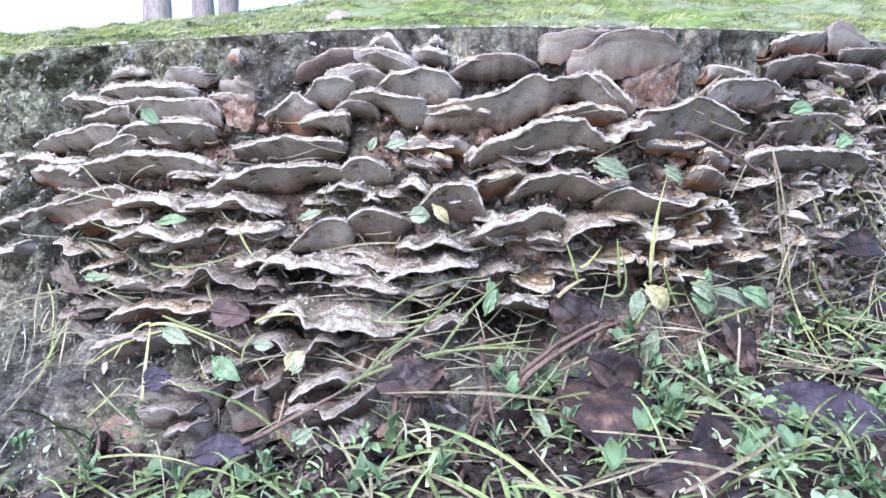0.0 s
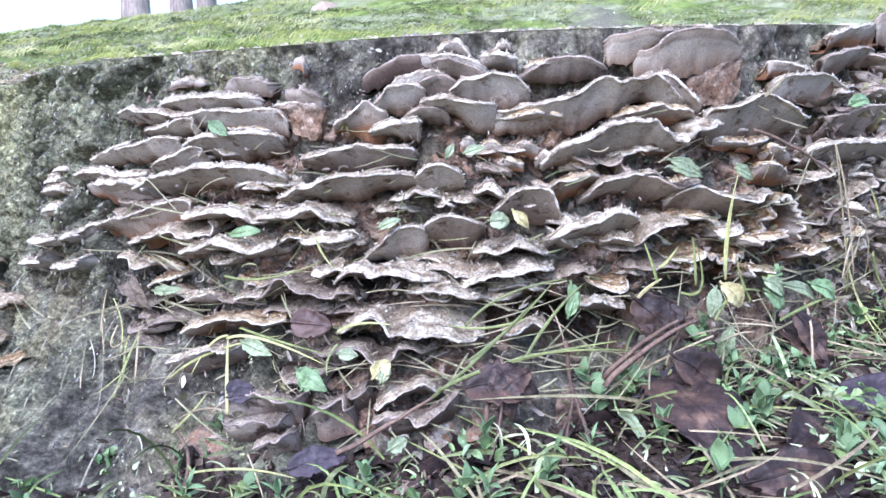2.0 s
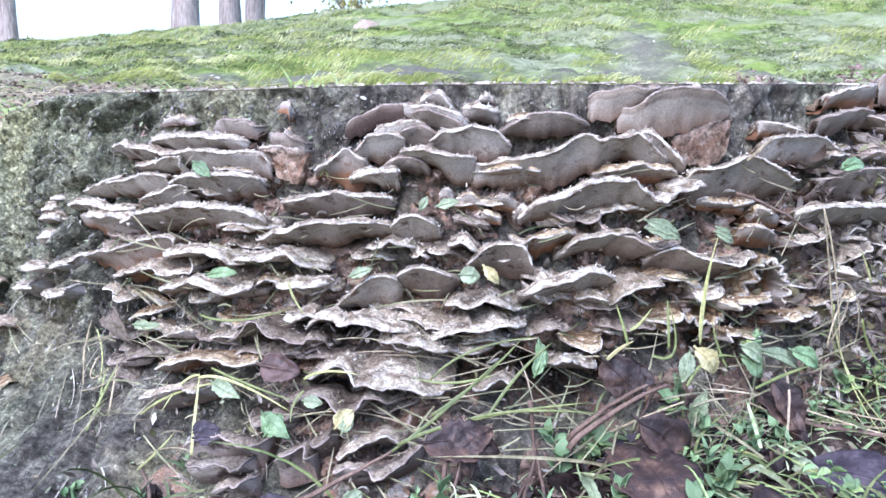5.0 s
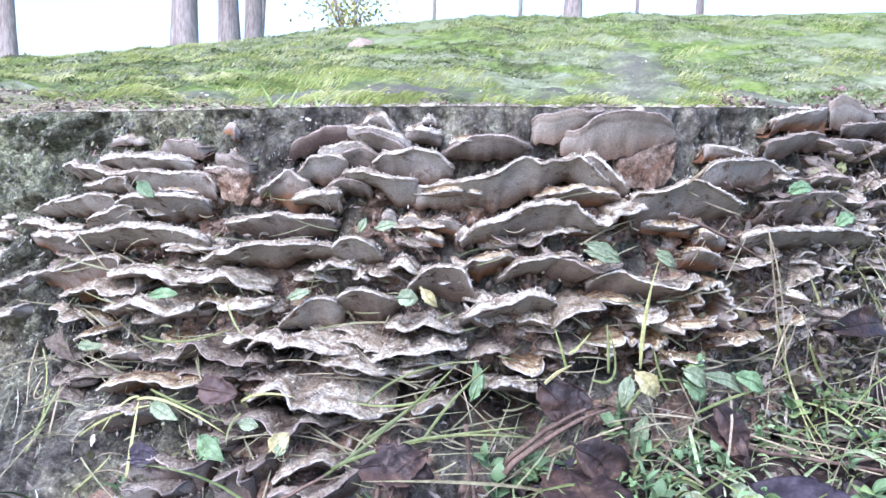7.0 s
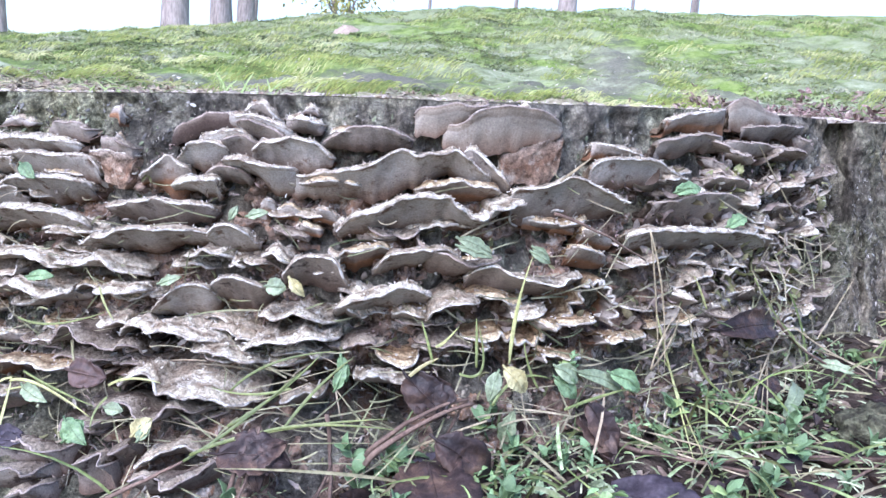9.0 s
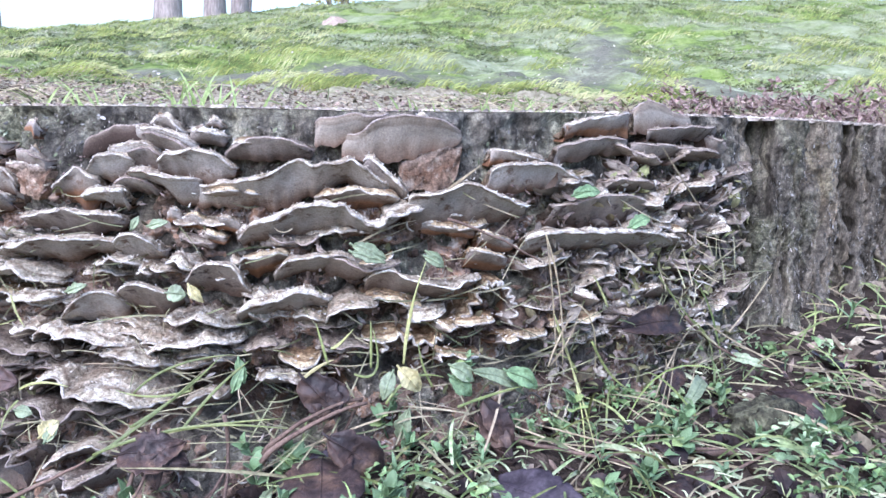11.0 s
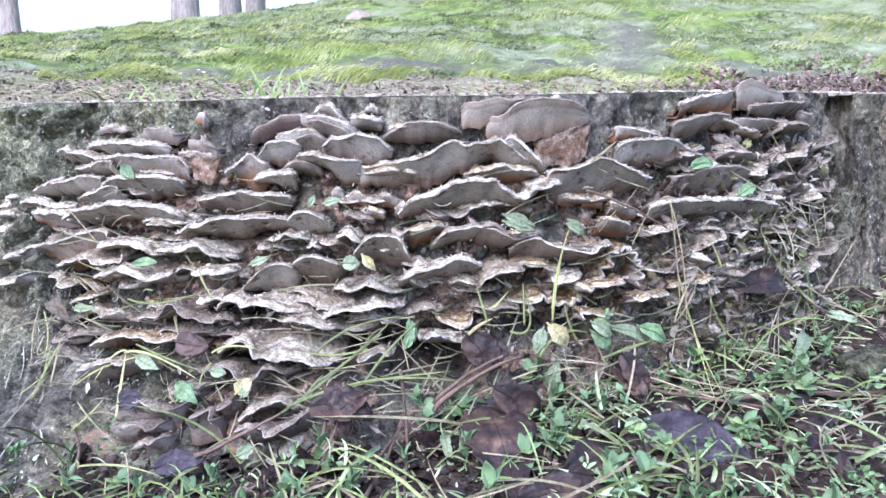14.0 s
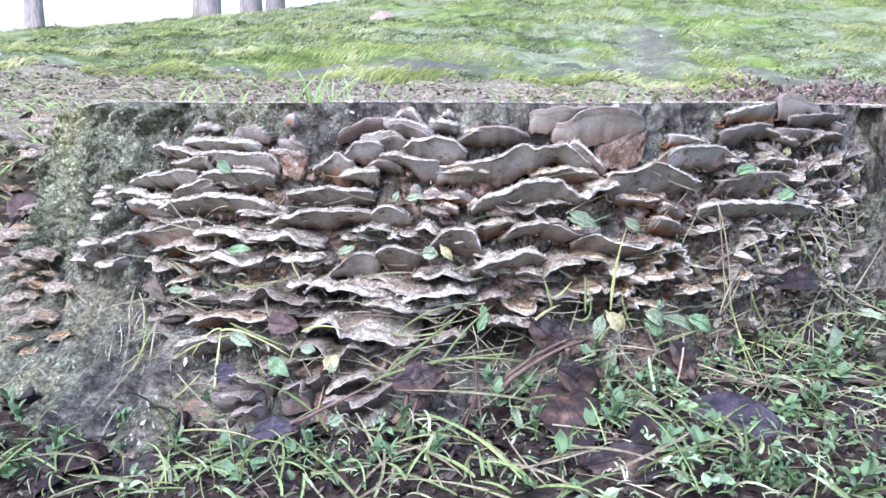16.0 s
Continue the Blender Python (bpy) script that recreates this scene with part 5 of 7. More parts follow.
# ---------------------------------------------------------------- leaves, blades and stalks
RED = mottled("reddish_dead_leaf", [(0.3, (0.055, 0.034, 0.028)), (0.7, (0.15, 0.095, 0.08))], 40, 260, 0.55, 0.0015, 0.5, 0.15)
HUSK = mottled("withered_grey_leaf", [(0.3, (0.08, 0.06, 0.042)), (0.7, (0.23, 0.18, 0.135))], 50, 300, 0.8, 0.002, 0.5, 0.1)
LEAFY = mottled("fresh_light_green_leaf", [(0.3, (0.18, 0.26, 0.07)), (0.7, (0.38, 0.44, 0.18))], 50, 300, 0.5, 0.001, 0.4, 0.15)
LEAF_WORDS = {
    "dead_brown_leaf": ("dead_leaf", "dead brown curled leaf lying among wet grass", "leaf"),
    "dead_purplish_leaf": ("dead_leaf", "dark purplish dead leaf lying among wet grass", "leaf"),
    "reddish_dead_leaf": ("dead_leaf", "reddish brown dead leaf lying beside the fungi", "leaf"),
    "withered_grey_leaf": ("dead_leaf", "withered grey-brown leaf clinging to the mossy bark", "leaf"),
    "yellow_leaf": ("yellow_leaf", "small crumpled yellow leaf caught beside the fungi", "leaf"),
    "grey_green_leaf": ("green_leaf", "pale grey-green torn leaf lying on the litter", "leaf"),
    "pale_fallen_leaf": ("dead_leaf", "pale buff fallen leaf lying on mossy bank", "leaf"),
    "herb_leaf": ("green_leaf", "bright green leaf lying on fungi and litter", "leaf"),
    "fresh_light_green_leaf": ("green_leaf", "light green fresh leaf beside the old stump", "leaf"),
}


def leaf_sheet(bm, length, width, curl, rnd, nu=10, nv=6, thick=0.0005):
    """A closed leaf of its length along x, cupped, with an uneven edge. Returns the midrib's points."""
    ph, ph2 = rnd.uniform(0, 6.28), rnd.uniform(0, 9)
    rib, up, low = [], [], []
    twist = rnd.uniform(-0.5, 0.5)
    for i in range(nu + 1):
        u = i / nu
        half = width / 2 * max(0.02, math.sin(math.pi * min(1, u * 0.97 + 0.03) ** 0.85)) ** 0.75
        half *= 1 + 0.015 * math.sin(u * 40 + ph) + 0.30 * noise.noise(Vector((u * 5, ph2, 0))) + 0.12 * noise.noise(Vector((u * 17, ph2, 3)))
        x = length * u
        sag = curl * length * (0.35 * math.sin(math.pi * u) - 0.25 * u * u)
        ru, rl = [], []
        for k in range(nv + 1):
            w = 2 * k / nv - 1
            y = half * w * (1 - 0.25 * curl * abs(w)) * (1 + 0.10 * noise.noise(Vector((u * 9, ph, w))))
            vein = abs(math.sin(math.pi * (u * 7 - abs(w) * 1.2)))
            z = sag + curl * 0.55 * half * w * w + twist * 0.3 * y * u + 0.09 * width * noise.noise(Vector((u * 4 + ph2, w * 2.0, ph)))
            z += 0.014 * width * (1 - vein**0.5) + 0.03 * width * (1 - abs(w)) ** 3 + 0.05 * curl * width * noise.noise(Vector((u * 14, w * 5, ph2)))
            ru.append(bm.verts.new((x, y, z + thick)))
            rl.append(bm.verts.new((x, y, z - thick)))
        rib.append(((ru[nv // 2].co + rl[nv // 2].co) / 2).copy())
        up.append(ru)
        low.append(rl)
    grid_faces(bm, up, True)
    grid_faces(bm, low)
    for k in range(nv):
        bm.faces.new((up[0][k], up[0][k + 1], low[0][k + 1], low[0][k]))
        bm.faces.new((low[-1][k], low[-1][k + 1], up[-1][k + 1], up[-1][k]))
    for i in range(nu):
        bm.faces.new((up[i + 1][0], up[i][0], low[i][0], low[i + 1][0]))
        bm.faces.new((up[i][-1], up[i + 1][-1], low[i + 1][-1], low[i][-1]))
    return rib


def leaf(mat, base, tip, width, face, curl, seed):
    """A leaf from base to tip; face: the degrees by which its upper side leans over to the open side of the stump."""
    rnd = random.Random(seed * 31 + 7)
    base, tip = Vector(base), Vector(tip)
    if mat in (TORN, HUSK):
        tip, width = base.lerp(tip, 0.84), width * 0.8
    name, words, cat = LEAF_WORDS[mat.name]
    thing = empty(name, base, words, cat, "loose leaves")
    d = (tip - base)
    ax = d.normalized()
    f = radians(face)
    up = Vector((0, -math.sin(f), math.cos(f)))
    ay = up.cross(ax).normalized()
    az = ax.cross(ay)
    thing.matrix_world = Matrix.Translation(base) @ Matrix((ax, ay, az)).transposed().to_4x4()
    bm = bmesh.new()
    rib = leaf_sheet(bm, d.length, width, curl, rnd, 34, 14)
    sheet = part("leaf_blade", bm, mat, thing)
    bm = bmesh.new()
    pts = [Vector((-0.12 * d.length, 0.02 * d.length, 0))] + [p + Vector((0, 0, 0.0003)) for p in rib]
    tube(bm, pts, [0.0011 * (1 - 0.7 * i / len(pts)) for i in range(len(pts))], 5)
    part("midrib", bm, mat, sheet)
    return thing


BLADE_WORDS = {
    "fresh_light_green_leaf": "bright fresh green grass blade growing at stump's foot",
    "grass_green": "green grass blade leaning over the stump's foot", "dry_straw": "thin dry straw-coloured grass stalk beside the stump",
    "yellow_blade": "yellowing bent grass blade lying against the stump", "yellow_leaf": "short yellow-orange blade stub at the stump's foot",
}


def blade(mat, p0, p1, p2, width):
    v, f = ribbon(p0, p1, p2, 0.54 * width, 16)
    at = Vector(p0)
    ob = soup("bent_grass", [q - at for q in v], f, mat)
    ob.location = at
    sol = ob.modifiers.new("thickness", "SOLIDIFY")
    sol.thickness = 0.0003
    return tagged(ob, BLADE_WORDS[mat.name], "grass", "single grass blades")


def stalk(mat, p0, p1, p2, radius):
    p0, p1, p2 = Vector(p0), Vector(p1), Vector(p2)
    mid = 2 * p1 - 0.5 * (p0 + p2)
    pts = []
    for i in range(15):
        t = i / 14
        q = (1 - t) ** 2 * p0 + 2 * t * (1 - t) * mid + t * t * p2
        pts.append(q - p0 + 0.0015 * Vector((noise.noise(q * 60), noise.noise(q * 60 + Vector((9, 0, 0))), noise.noise(q * 60 + Vector((0, 9, 0))))))
    bm = bmesh.new()
    tube(bm, pts, [radius * (1 - 0.5 * i / 14) for i in range(15)], 6)
    ob = part("twig", bm, mat)
    ob.location = p0
    return tagged(ob, "thin reddish-brown dead twig among the grass", "twig", "twigs")


# four kinds of small herb, each a stem with its own leaves, then copied
def herb_kind(k):
    rnd = random.Random(100 + k)
    thing = empty("small_herb", (0, 0, -5 - k), "small fresh green herb sprouting from the litter", "plant", "herbs at the stump's foot")
    bm = bmesh.new()
    tube(bm, [(0, 0, -0.15), (0.03, 0.02, 0.2), (0.0, 0.04, 0.5)], [0.03, 0.025, 0.02], 5)
    part("stem", bm, HERB, thing)
    count = (5, 7, 6, 8)[k]
    for i in range(count):
        bm = bmesh.new()
        w = rnd.uniform(0.26, 0.42) if k != 2 else rnd.uniform(0.10, 0.18)
        leaf_sheet(bm, rnd.uniform(0.38, 0.62), w, rnd.uniform(0.1, 0.4), rnd, 7, 4, 0.004)
        ob = part("leaf", bm, LEAFY if k == 3 and i % 3 == 0 else HERB, thing)
        low = i < count // 2
        ob.matrix_basis = pose(0, 0.03, 0.22 + 0.3 * (not low), 0, rnd.uniform(-65, -10) if low else rnd.uniform(-75, -25), i * 137.5 + rnd.uniform(-20, 20))
    return thing


HERBS = [herb_kind(k) for k in range(4)]


def herb(at, size, seed):
    rnd = random.Random(seed)
    ob = copy_thing(HERBS[seed % 4], Matrix.Identity(4))
    s = size * rnd.uniform(0.8, 1.05)
    ob.matrix_basis = Matrix.Translation(Vector(at)) @ pose(0, 0, 0, rnd.uniform(-15, 25), rnd.uniform(-20, 20), rnd.uniform(0, 360)) @ Matrix.Scale(s, 4)
    return ob


leaf(DEAD, (0.107, 0.483, 0.054), (0.150, 0.496, 0.021), 0.034, 55, .3, 1)
leaf(DEAD, (0.101, 0.496, 0.030), (0.124, 0.378, 0.016), 0.060, 40, .30, 2)
leaf(DEAD, (0.124, 0.377, 0.012), (0.194, 0.386, 0.017), 0.036, 30, .2, 3)
leaf(PURPLE, (0.231, 0.494, 0.022), (0.299, 0.428, 0.026), 0.046, 45, .15, 4)
leaf(DEAD, (0.160, 0.408, 0.019), (0.204, 0.450, 0.021), 0.031, 45, .3, 5)
leaf(DEAD, (0.100, 0.510, 0.090), (0.105, 0.499, 0.061), 0.033, 75, .1, 6)
leaf(DEAD, (0.220, 0.548, 0.064), (0.244, 0.544, 0.025), 0.026, 50, .25, 7)
leaf(DEAD, (0.341, 0.643, 0.103), (0.424, 0.719, 0.091), 0.029, 60, .35, 8)
leaf(DEAD, (-0.041, 0.467, 0.039), (0.010, 0.465, 0.038), 0.037, 40, .4, 9)
leaf(DEAD, (-0.020, 0.476, 0.049), (-0.009, 0.451, 0.023), 0.024, 50, .4, 10)
leaf(PURPLE, (-0.161, 0.440, -0.006), (-0.122, 0.443, 0.003), 0.023, 45, .3, 11)
leaf(RED, (-0.168, 0.517, 0.074), (-0.137, 0.508, 0.073), 0.025, 70, .2, 12)
leaf(DEAD, (-0.327, 0.401, -0.035), (-0.291, 0.443, -0.031), 0.033, 35, .4, 13)
leaf(DEAD, (-0.361, 0.409, -0.037), (-0.316, 0.399, -0.035), 0.022, 30, .3, 14)
leaf(DEAD, (-0.263, 0.392, -0.030), (-0.212, 0.405, -0.023), 0.025, 30, .3, 15)
leaf(DEAD, (0.354, 0.507, 0.025), (0.372, 0.474, 0.026), 0.022, 40, .3, 16)
leaf(DEAD, (0.342, 0.435, 0.026), (0.370, 0.469, 0.026), 0.021, 40, .3, 17)
leaf(PURPLE, (-0.217, 0.501, 0.024), (-0.195, 0.498, 0.031), 0.016, 50, .3, 18)
leaf(PURPLE, (-0.213, 0.497, 0.023), (-0.191, 0.493, 0.028), 0.012, 55, .2, 19)
leaf(DEAD, (0.486, 0.657, 0.043), (0.518, 0.601, 0.038), 0.035, 40, .3, 20)
leaf(DEAD, (0.216, 0.564, 0.048), (0.244, 0.531, 0.024), 0.023, 45, .3, 21)
leaf(PURPLE, (0.086, 0.485, 0.023), (0.146, 0.511, 0.022), 0.033, 40, .3, 22)
leaf(DEAD, (0.083, 0.505, 0.091), (0.113, 0.502, 0.064), 0.031, 70, .1, 23)
leaf(DEAD, (0.383, 0.644, 0.038), (0.413, 0.694, 0.053), 0.020, 50, .4, 24)
leaf(RED, (-0.723, 1.018, 0.060), (-0.722, 1.107, 0.101), 0.046, 60, .4, 25)
leaf(DEAD, (-0.753, 1.138, 0.114), (-0.689, 1.092, 0.094), 0.037, 60, .4, 26)
leaf(DEAD, (-0.023, 0.458, 0.032), (0.005, 0.474, 0.050), 0.026, 45, .4, 27)
leaf(GOLD, (0.153, 0.526, 0.095), (0.170, 0.527, 0.077), 0.019, 60, .5, 28)
leaf(GOLD, (-0.004, 0.512, 0.155), (0.007, 0.510, 0.143), 0.009, 70, .5, 29)
leaf(TORN, (0.192, 0.543, 0.093), (0.215, 0.551, 0.077), 0.018, 50, .3, 30)
leaf(HERB, (0.237, 0.564, 0.084), (0.265, 0.576, 0.068), 0.016, 50, .3, 31)
leaf(TORN, (0.155, 0.527, 0.038), (0.163, 0.521, 0.069), 0.017, 60, .2, 32)
leaf(TORN, (-0.206, 0.522, 0.057), (-0.179, 0.507, 0.050), 0.016, 65, .3, 33)
leaf(HERB, (-0.157, 0.485, 0.033), (-0.147, 0.493, 0.046), 0.016, 70, .2, 34)
leaf(TORN, (-0.093, 0.438, 0.008), (-0.079, 0.444, 0.015), 0.015, 65, .1, 35)
leaf(TORN, (0.218, 0.502, 0.020), (0.238, 0.480, 0.021), 0.017, 55, .3, 36)
leaf(TORN, (0.068, 0.472, 0.016), (0.078, 0.406, 0.014), 0.012, 60, .4, 37)
leaf(TORN, (-0.291, 0.583, 0.082), (-0.266, 0.570, 0.085), 0.011, 60, .2, 38)
leaf(TORN, (-0.645, 0.857, -0.002), (-0.624, 0.875, 0.004), 0.023, 60, .2, 39)
leaf(TORN, (-0.101, 0.521, 0.143), (-0.082, 0.519, 0.151), 0.010, 60, .2, 40)
leaf(TORN, (0.114, 0.536, 0.187), (0.144, 0.542, 0.175), 0.015, 55, .2, 41)
leaf(TORN, (0.169, 0.554, 0.181), (0.185, 0.559, 0.170), 0.011, 60, .2, 42)
leaf(HERB, (0.034, 0.494, 0.082), (0.040, 0.499, 0.100), 0.009, 70, .1, 43)
leaf(HERB, (0.288, 0.629, 0.221), (0.306, 0.641, 0.226), 0.012, 60, .2, 44)
leaf(HERB, (0.345, 0.666, 0.191), (0.366, 0.686, 0.199), 0.013, 60, .2, 45)
leaf(HERB, (0.292, 0.631, 0.224), (0.313, 0.646, 0.224), 0.011, 60, .2, 46)
leaf(HERB, (-0.236, 0.583, 0.217), (-0.220, 0.573, 0.208), 0.011, 60, .2, 47)
leaf(TORN, (-0.051, 0.524, 0.193), (-0.045, 0.526, 0.205), 0.008, 60, .2, 48)
leaf(TORN, (-0.038, 0.524, 0.196), (-0.021, 0.524, 0.201), 0.010, 60, .2, 49)
leaf(TORN, (-0.021, 0.513, 0.148), (-0.004, 0.512, 0.148), 0.018, 60, .2, 50)
leaf(TORN, (0.114, 0.533, 0.182), (0.144, 0.540, 0.173), 0.013, 55, .2, 51)
leaf(TORN, (0.168, 0.551, 0.178), (0.186, 0.557, 0.168), 0.010, 60, .2, 52)
leaf(HERB, (-0.218, 0.555, 0.133), (-0.193, 0.545, 0.138), 0.010, 50, .2, 53)
leaf(GOLD, (-0.105, 0.480, 0.043), (-0.094, 0.486, 0.054), 0.014, 60, .3, 54)
leaf(TORN, (0.469, 0.736, 0.053), (0.507, 0.720, 0.048), 0.016, 55, .3, 55)
leaf(TORN, (0.397, 0.621, 0.037), (0.439, 0.709, 0.049), 0.020, 55, .4, 56)
leaf(TORN, (0.376, 0.573, 0.033), (0.374, 0.524, 0.027), 0.017, 55, .4, 57)
leaf(HERB, (0.462, 0.625, 0.039), (0.489, 0.647, 0.041), 0.015, 50, .3, 58)
leaf(HERB, (0.470, 0.552, 0.031), (0.496, 0.530, 0.030), 0.022, 50, .3, 59)
leaf(HERB, (0.192, 0.541, 0.085), (0.210, 0.545, 0.069), 0.017, 50, .3, 60)
leaf(TORN, (0.210, 0.551, 0.087), (0.266, 0.593, 0.053), 0.017, 45, .3, 61)
leaf(TORN, (0.148, 0.524, 0.092), (0.141, 0.513, 0.069), 0.015, 55, .3, 62)
leaf(HERB, (0.468, 0.538, 0.029), (0.441, 0.544, 0.029), 0.017, 50, .3, 63)
leaf(HERB, (0.036, 0.501, 0.104), (0.041, 0.498, 0.086), 0.009, 70, .1, 64)
leaf(HERB, (-0.161, 0.496, 0.044), (-0.139, 0.479, 0.034), 0.014, 65, .2, 65)
leaf(TORN, (-0.100, 0.477, 0.041), (-0.094, 0.487, 0.055), 0.011, 65, .1, 66)
leaf(TORN, (-0.131, 0.495, 0.056), (-0.114, 0.491, 0.056), 0.012, 60, .1, 67)
leaf(TORN, (-0.279, 0.573, 0.084), (-0.259, 0.563, 0.089), 0.008, 60, .1, 68)
leaf(LEAFY, (-0.819, 1.228, 0.151), (-0.791, 1.264, 0.163), 0.046, 50, .3, 69)
leaf(HERB, (-0.145, 0.390, -0.015), (-0.144, 0.413, -0.014), 0.014, 55, .2, 70)
leaf(HERB, (-0.182, 0.401, -0.020), (-0.159, 0.392, -0.018), 0.013, 50, .2, 71)
herb((-0.027, 0.439, 0.001), 0.036, 72)
herb((0.200, 0.514, 0.016), 0.030, 73)
herb((0.159, 0.491, 0.014), 0.029, 74)
herb((0.194, 0.403, 0.013), 0.031, 75)
herb((0.186, 0.535, 0.017), 0.026, 76)
herb((0.147, 0.542, 0.046), 0.023, 77)
herb((0.342, 0.500, 0.020), 0.030, 78)
herb((0.378, 0.544, 0.024), 0.037, 79)
herb((-0.413, 0.498, -0.045), 0.037, 80)
herb((-0.388, 0.503, -0.043), 0.025, 81)
herb((0.040, 0.428, 0.006), 0.028, 82)
herb((0.074, 0.492, 0.019), 0.030, 83)
herb((0.050, 0.491, 0.029), 0.025, 84)
herb((-0.102, 0.418, -0.013), 0.029, 85)
herb((-0.156, 0.408, -0.022), 0.029, 86)
herb((0.241, 0.450, 0.016), 0.025, 87)
herb((0.272, 0.392, 0.015), 0.026, 88)
herb((0.318, 0.410, 0.018), 0.027, 89)
herb((0.099, 0.506, 0.057), 0.020, 90)
herb((0.443, 0.653, 0.037), 0.027, 91)
herb((0.395, 0.591, 0.030), 0.027, 92)
herb((0.479, 0.552, 0.027), 0.036, 93)
herb((0.631, 0.842, 0.064), 0.039, 94)
herb((0.144, 0.535, 0.037), 0.025, 95)
herb((0.070, 0.497, 0.025), 0.025, 96)
herb((0.263, 0.568, 0.025), 0.022, 97)
herb((0.312, 0.529, 0.022), 0.025, 98)
herb((0.206, 0.558, 0.083), 0.022, 99)
herb((0.433, 0.639, 0.035), 0.028, 100)
herb((0.229, 0.569, 0.032), 0.020, 101)
herb((0.523, 0.730, 0.045), 0.022, 102)
herb((0.298, 0.606, 0.030), 0.028, 103)
herb((-0.050, 0.386, -0.007), 0.027, 104)
herb((0.003, 0.387, 0.002), 0.027, 105)
blade(YELLOW, (-0.212, 0.486, 0.015), (-0.217, 0.512, 0.038), (-0.219, 0.530, 0.060), 0.0045)
blade(YELLOW, (-0.220, 0.528, 0.058), (-0.191, 0.517, 0.061), (-0.141, 0.492, 0.049), 0.004)
blade(YELLOW, (-0.219, 0.530, 0.060), (-0.234, 0.531, 0.052), (-0.247, 0.521, 0.032), 0.003)
blade(YELLOW, (-0.406, 0.478, -0.041), (-0.368, 0.520, -0.029), (-0.332, 0.548, 0.008), 0.004)
blade(YELLOW, (-0.432, 0.547, -0.036), (-0.373, 0.540, -0.018), (-0.303, 0.552, 0.030), 0.0035)
blade(BLADE, (-0.314, 0.536, 0.008), (-0.309, 0.559, 0.032), (-0.301, 0.571, 0.052), 0.004)
blade(DRY, (-0.297, 0.540, 0.022), (-0.301, 0.560, 0.038), (-0.303, 0.574, 0.054), 0.003)
blade(DRY, (-0.394, 0.631, 0.034), (-0.411, 0.661, 0.050), (-0.409, 0.672, 0.073), 0.0015)
blade(YELLOW, (0.156, 0.527, 0.098), (0.159, 0.535, 0.130), (0.164, 0.542, 0.159), 0.003)
blade(DRY, (0.264, 0.599, 0.192), (0.279, 0.600, 0.141), (0.285, 0.591, 0.079), 0.0022)
blade(YELLOW, (0.275, 0.595, 0.125), (0.302, 0.610, 0.053), (0.300, 0.528, 0.027), 0.0025)
blade(DRY, (0.274, 0.587, 0.083), (0.289, 0.600, 0.102), (0.297, 0.610, 0.122), 0.0025)
blade(BLADE, (-0.038, 0.479, 0.055), (-0.005, 0.491, 0.078), (0.023, 0.498, 0.106), 0.004)
blade(BLADE, (-0.060, 0.466, 0.038), (-0.008, 0.476, 0.055), (0.074, 0.489, 0.065), 0.0045)
blade(BLADE, (-0.064, 0.464, 0.034), (-0.028, 0.482, 0.059), (0.009, 0.495, 0.093), 0.004)
blade(BLADE, (-0.040, 0.492, 0.076), (-0.011, 0.497, 0.097), (0.033, 0.499, 0.108), 0.003)
blade(BLADE, (0.213, 0.372, 0.022), (0.222, 0.401, 0.024), (0.260, 0.430, 0.028), 0.005)
blade(BLADE, (0.201, 0.354, 0.026), (0.203, 0.407, 0.030), (0.203, 0.434, 0.031), 0.005)
blade(BLADE, (0.241, 0.359, 0.027), (0.251, 0.395, 0.031), (0.259, 0.435, 0.033), 0.006)
blade(BLADE, (0.252, 0.353, 0.027), (0.275, 0.397, 0.032), (0.301, 0.461, 0.033), 0.006)
blade(BLADE, (0.111, 0.501, 0.038), (0.101, 0.484, 0.024), (0.091, 0.444, 0.019), 0.004)
blade(BLADE, (0.095, 0.419, 0.020), (0.101, 0.484, 0.024), (0.109, 0.503, 0.040), 0.004)
blade(BLADE, (0.151, 0.484, 0.021), (0.157, 0.513, 0.031), (0.187, 0.537, 0.045), 0.004)
blade(BLADE, (0.199, 0.527, 0.066), (0.227, 0.546, 0.071), (0.250, 0.561, 0.073), 0.004)
blade(DRY, (0.204, 0.550, 0.046), (0.269, 0.555, 0.030), (0.389, 0.542, 0.031), 0.002)
blade(DRY, (0.233, 0.562, 0.043), (0.306, 0.538, 0.028), (0.355, 0.509, 0.027), 0.0022)
blade(BLADE, (0.179, 0.533, 0.079), (0.171, 0.533, 0.095), (0.166, 0.535, 0.114), 0.003)
blade(GOLD, (0.085, 0.503, 0.092), (0.094, 0.507, 0.099), (0.105, 0.512, 0.104), 0.005)
blade(BLADE, (0.101, 0.510, 0.100), (0.096, 0.511, 0.116), (0.091, 0.514, 0.130), 0.0035)
blade(BLADE, (0.132, 0.520, 0.096), (0.131, 0.524, 0.117), (0.130, 0.527, 0.131), 0.0035)
blade(YELLOW, (0.326, 0.636, 0.123), (0.317, 0.631, 0.141), (0.310, 0.628, 0.153), 0.003)
blade(BLADE, (0.031, 0.349, 0.011), (0.033, 0.378, 0.014), (0.050, 0.393, 0.016), 0.004)
blade(BLADE, (0.008, 0.340, 0.014), (-0.000, 0.369, 0.016), (-0.010, 0.403, 0.016), 0.005)
blade(BLADE, (-0.268, 0.371, -0.024), (-0.284, 0.394, -0.023), (-0.301, 0.415, -0.025), 0.005)
blade(DRY, (0.265, 0.600, 0.190), (0.274, 0.596, 0.133), (0.280, 0.590, 0.077), 0.0022)
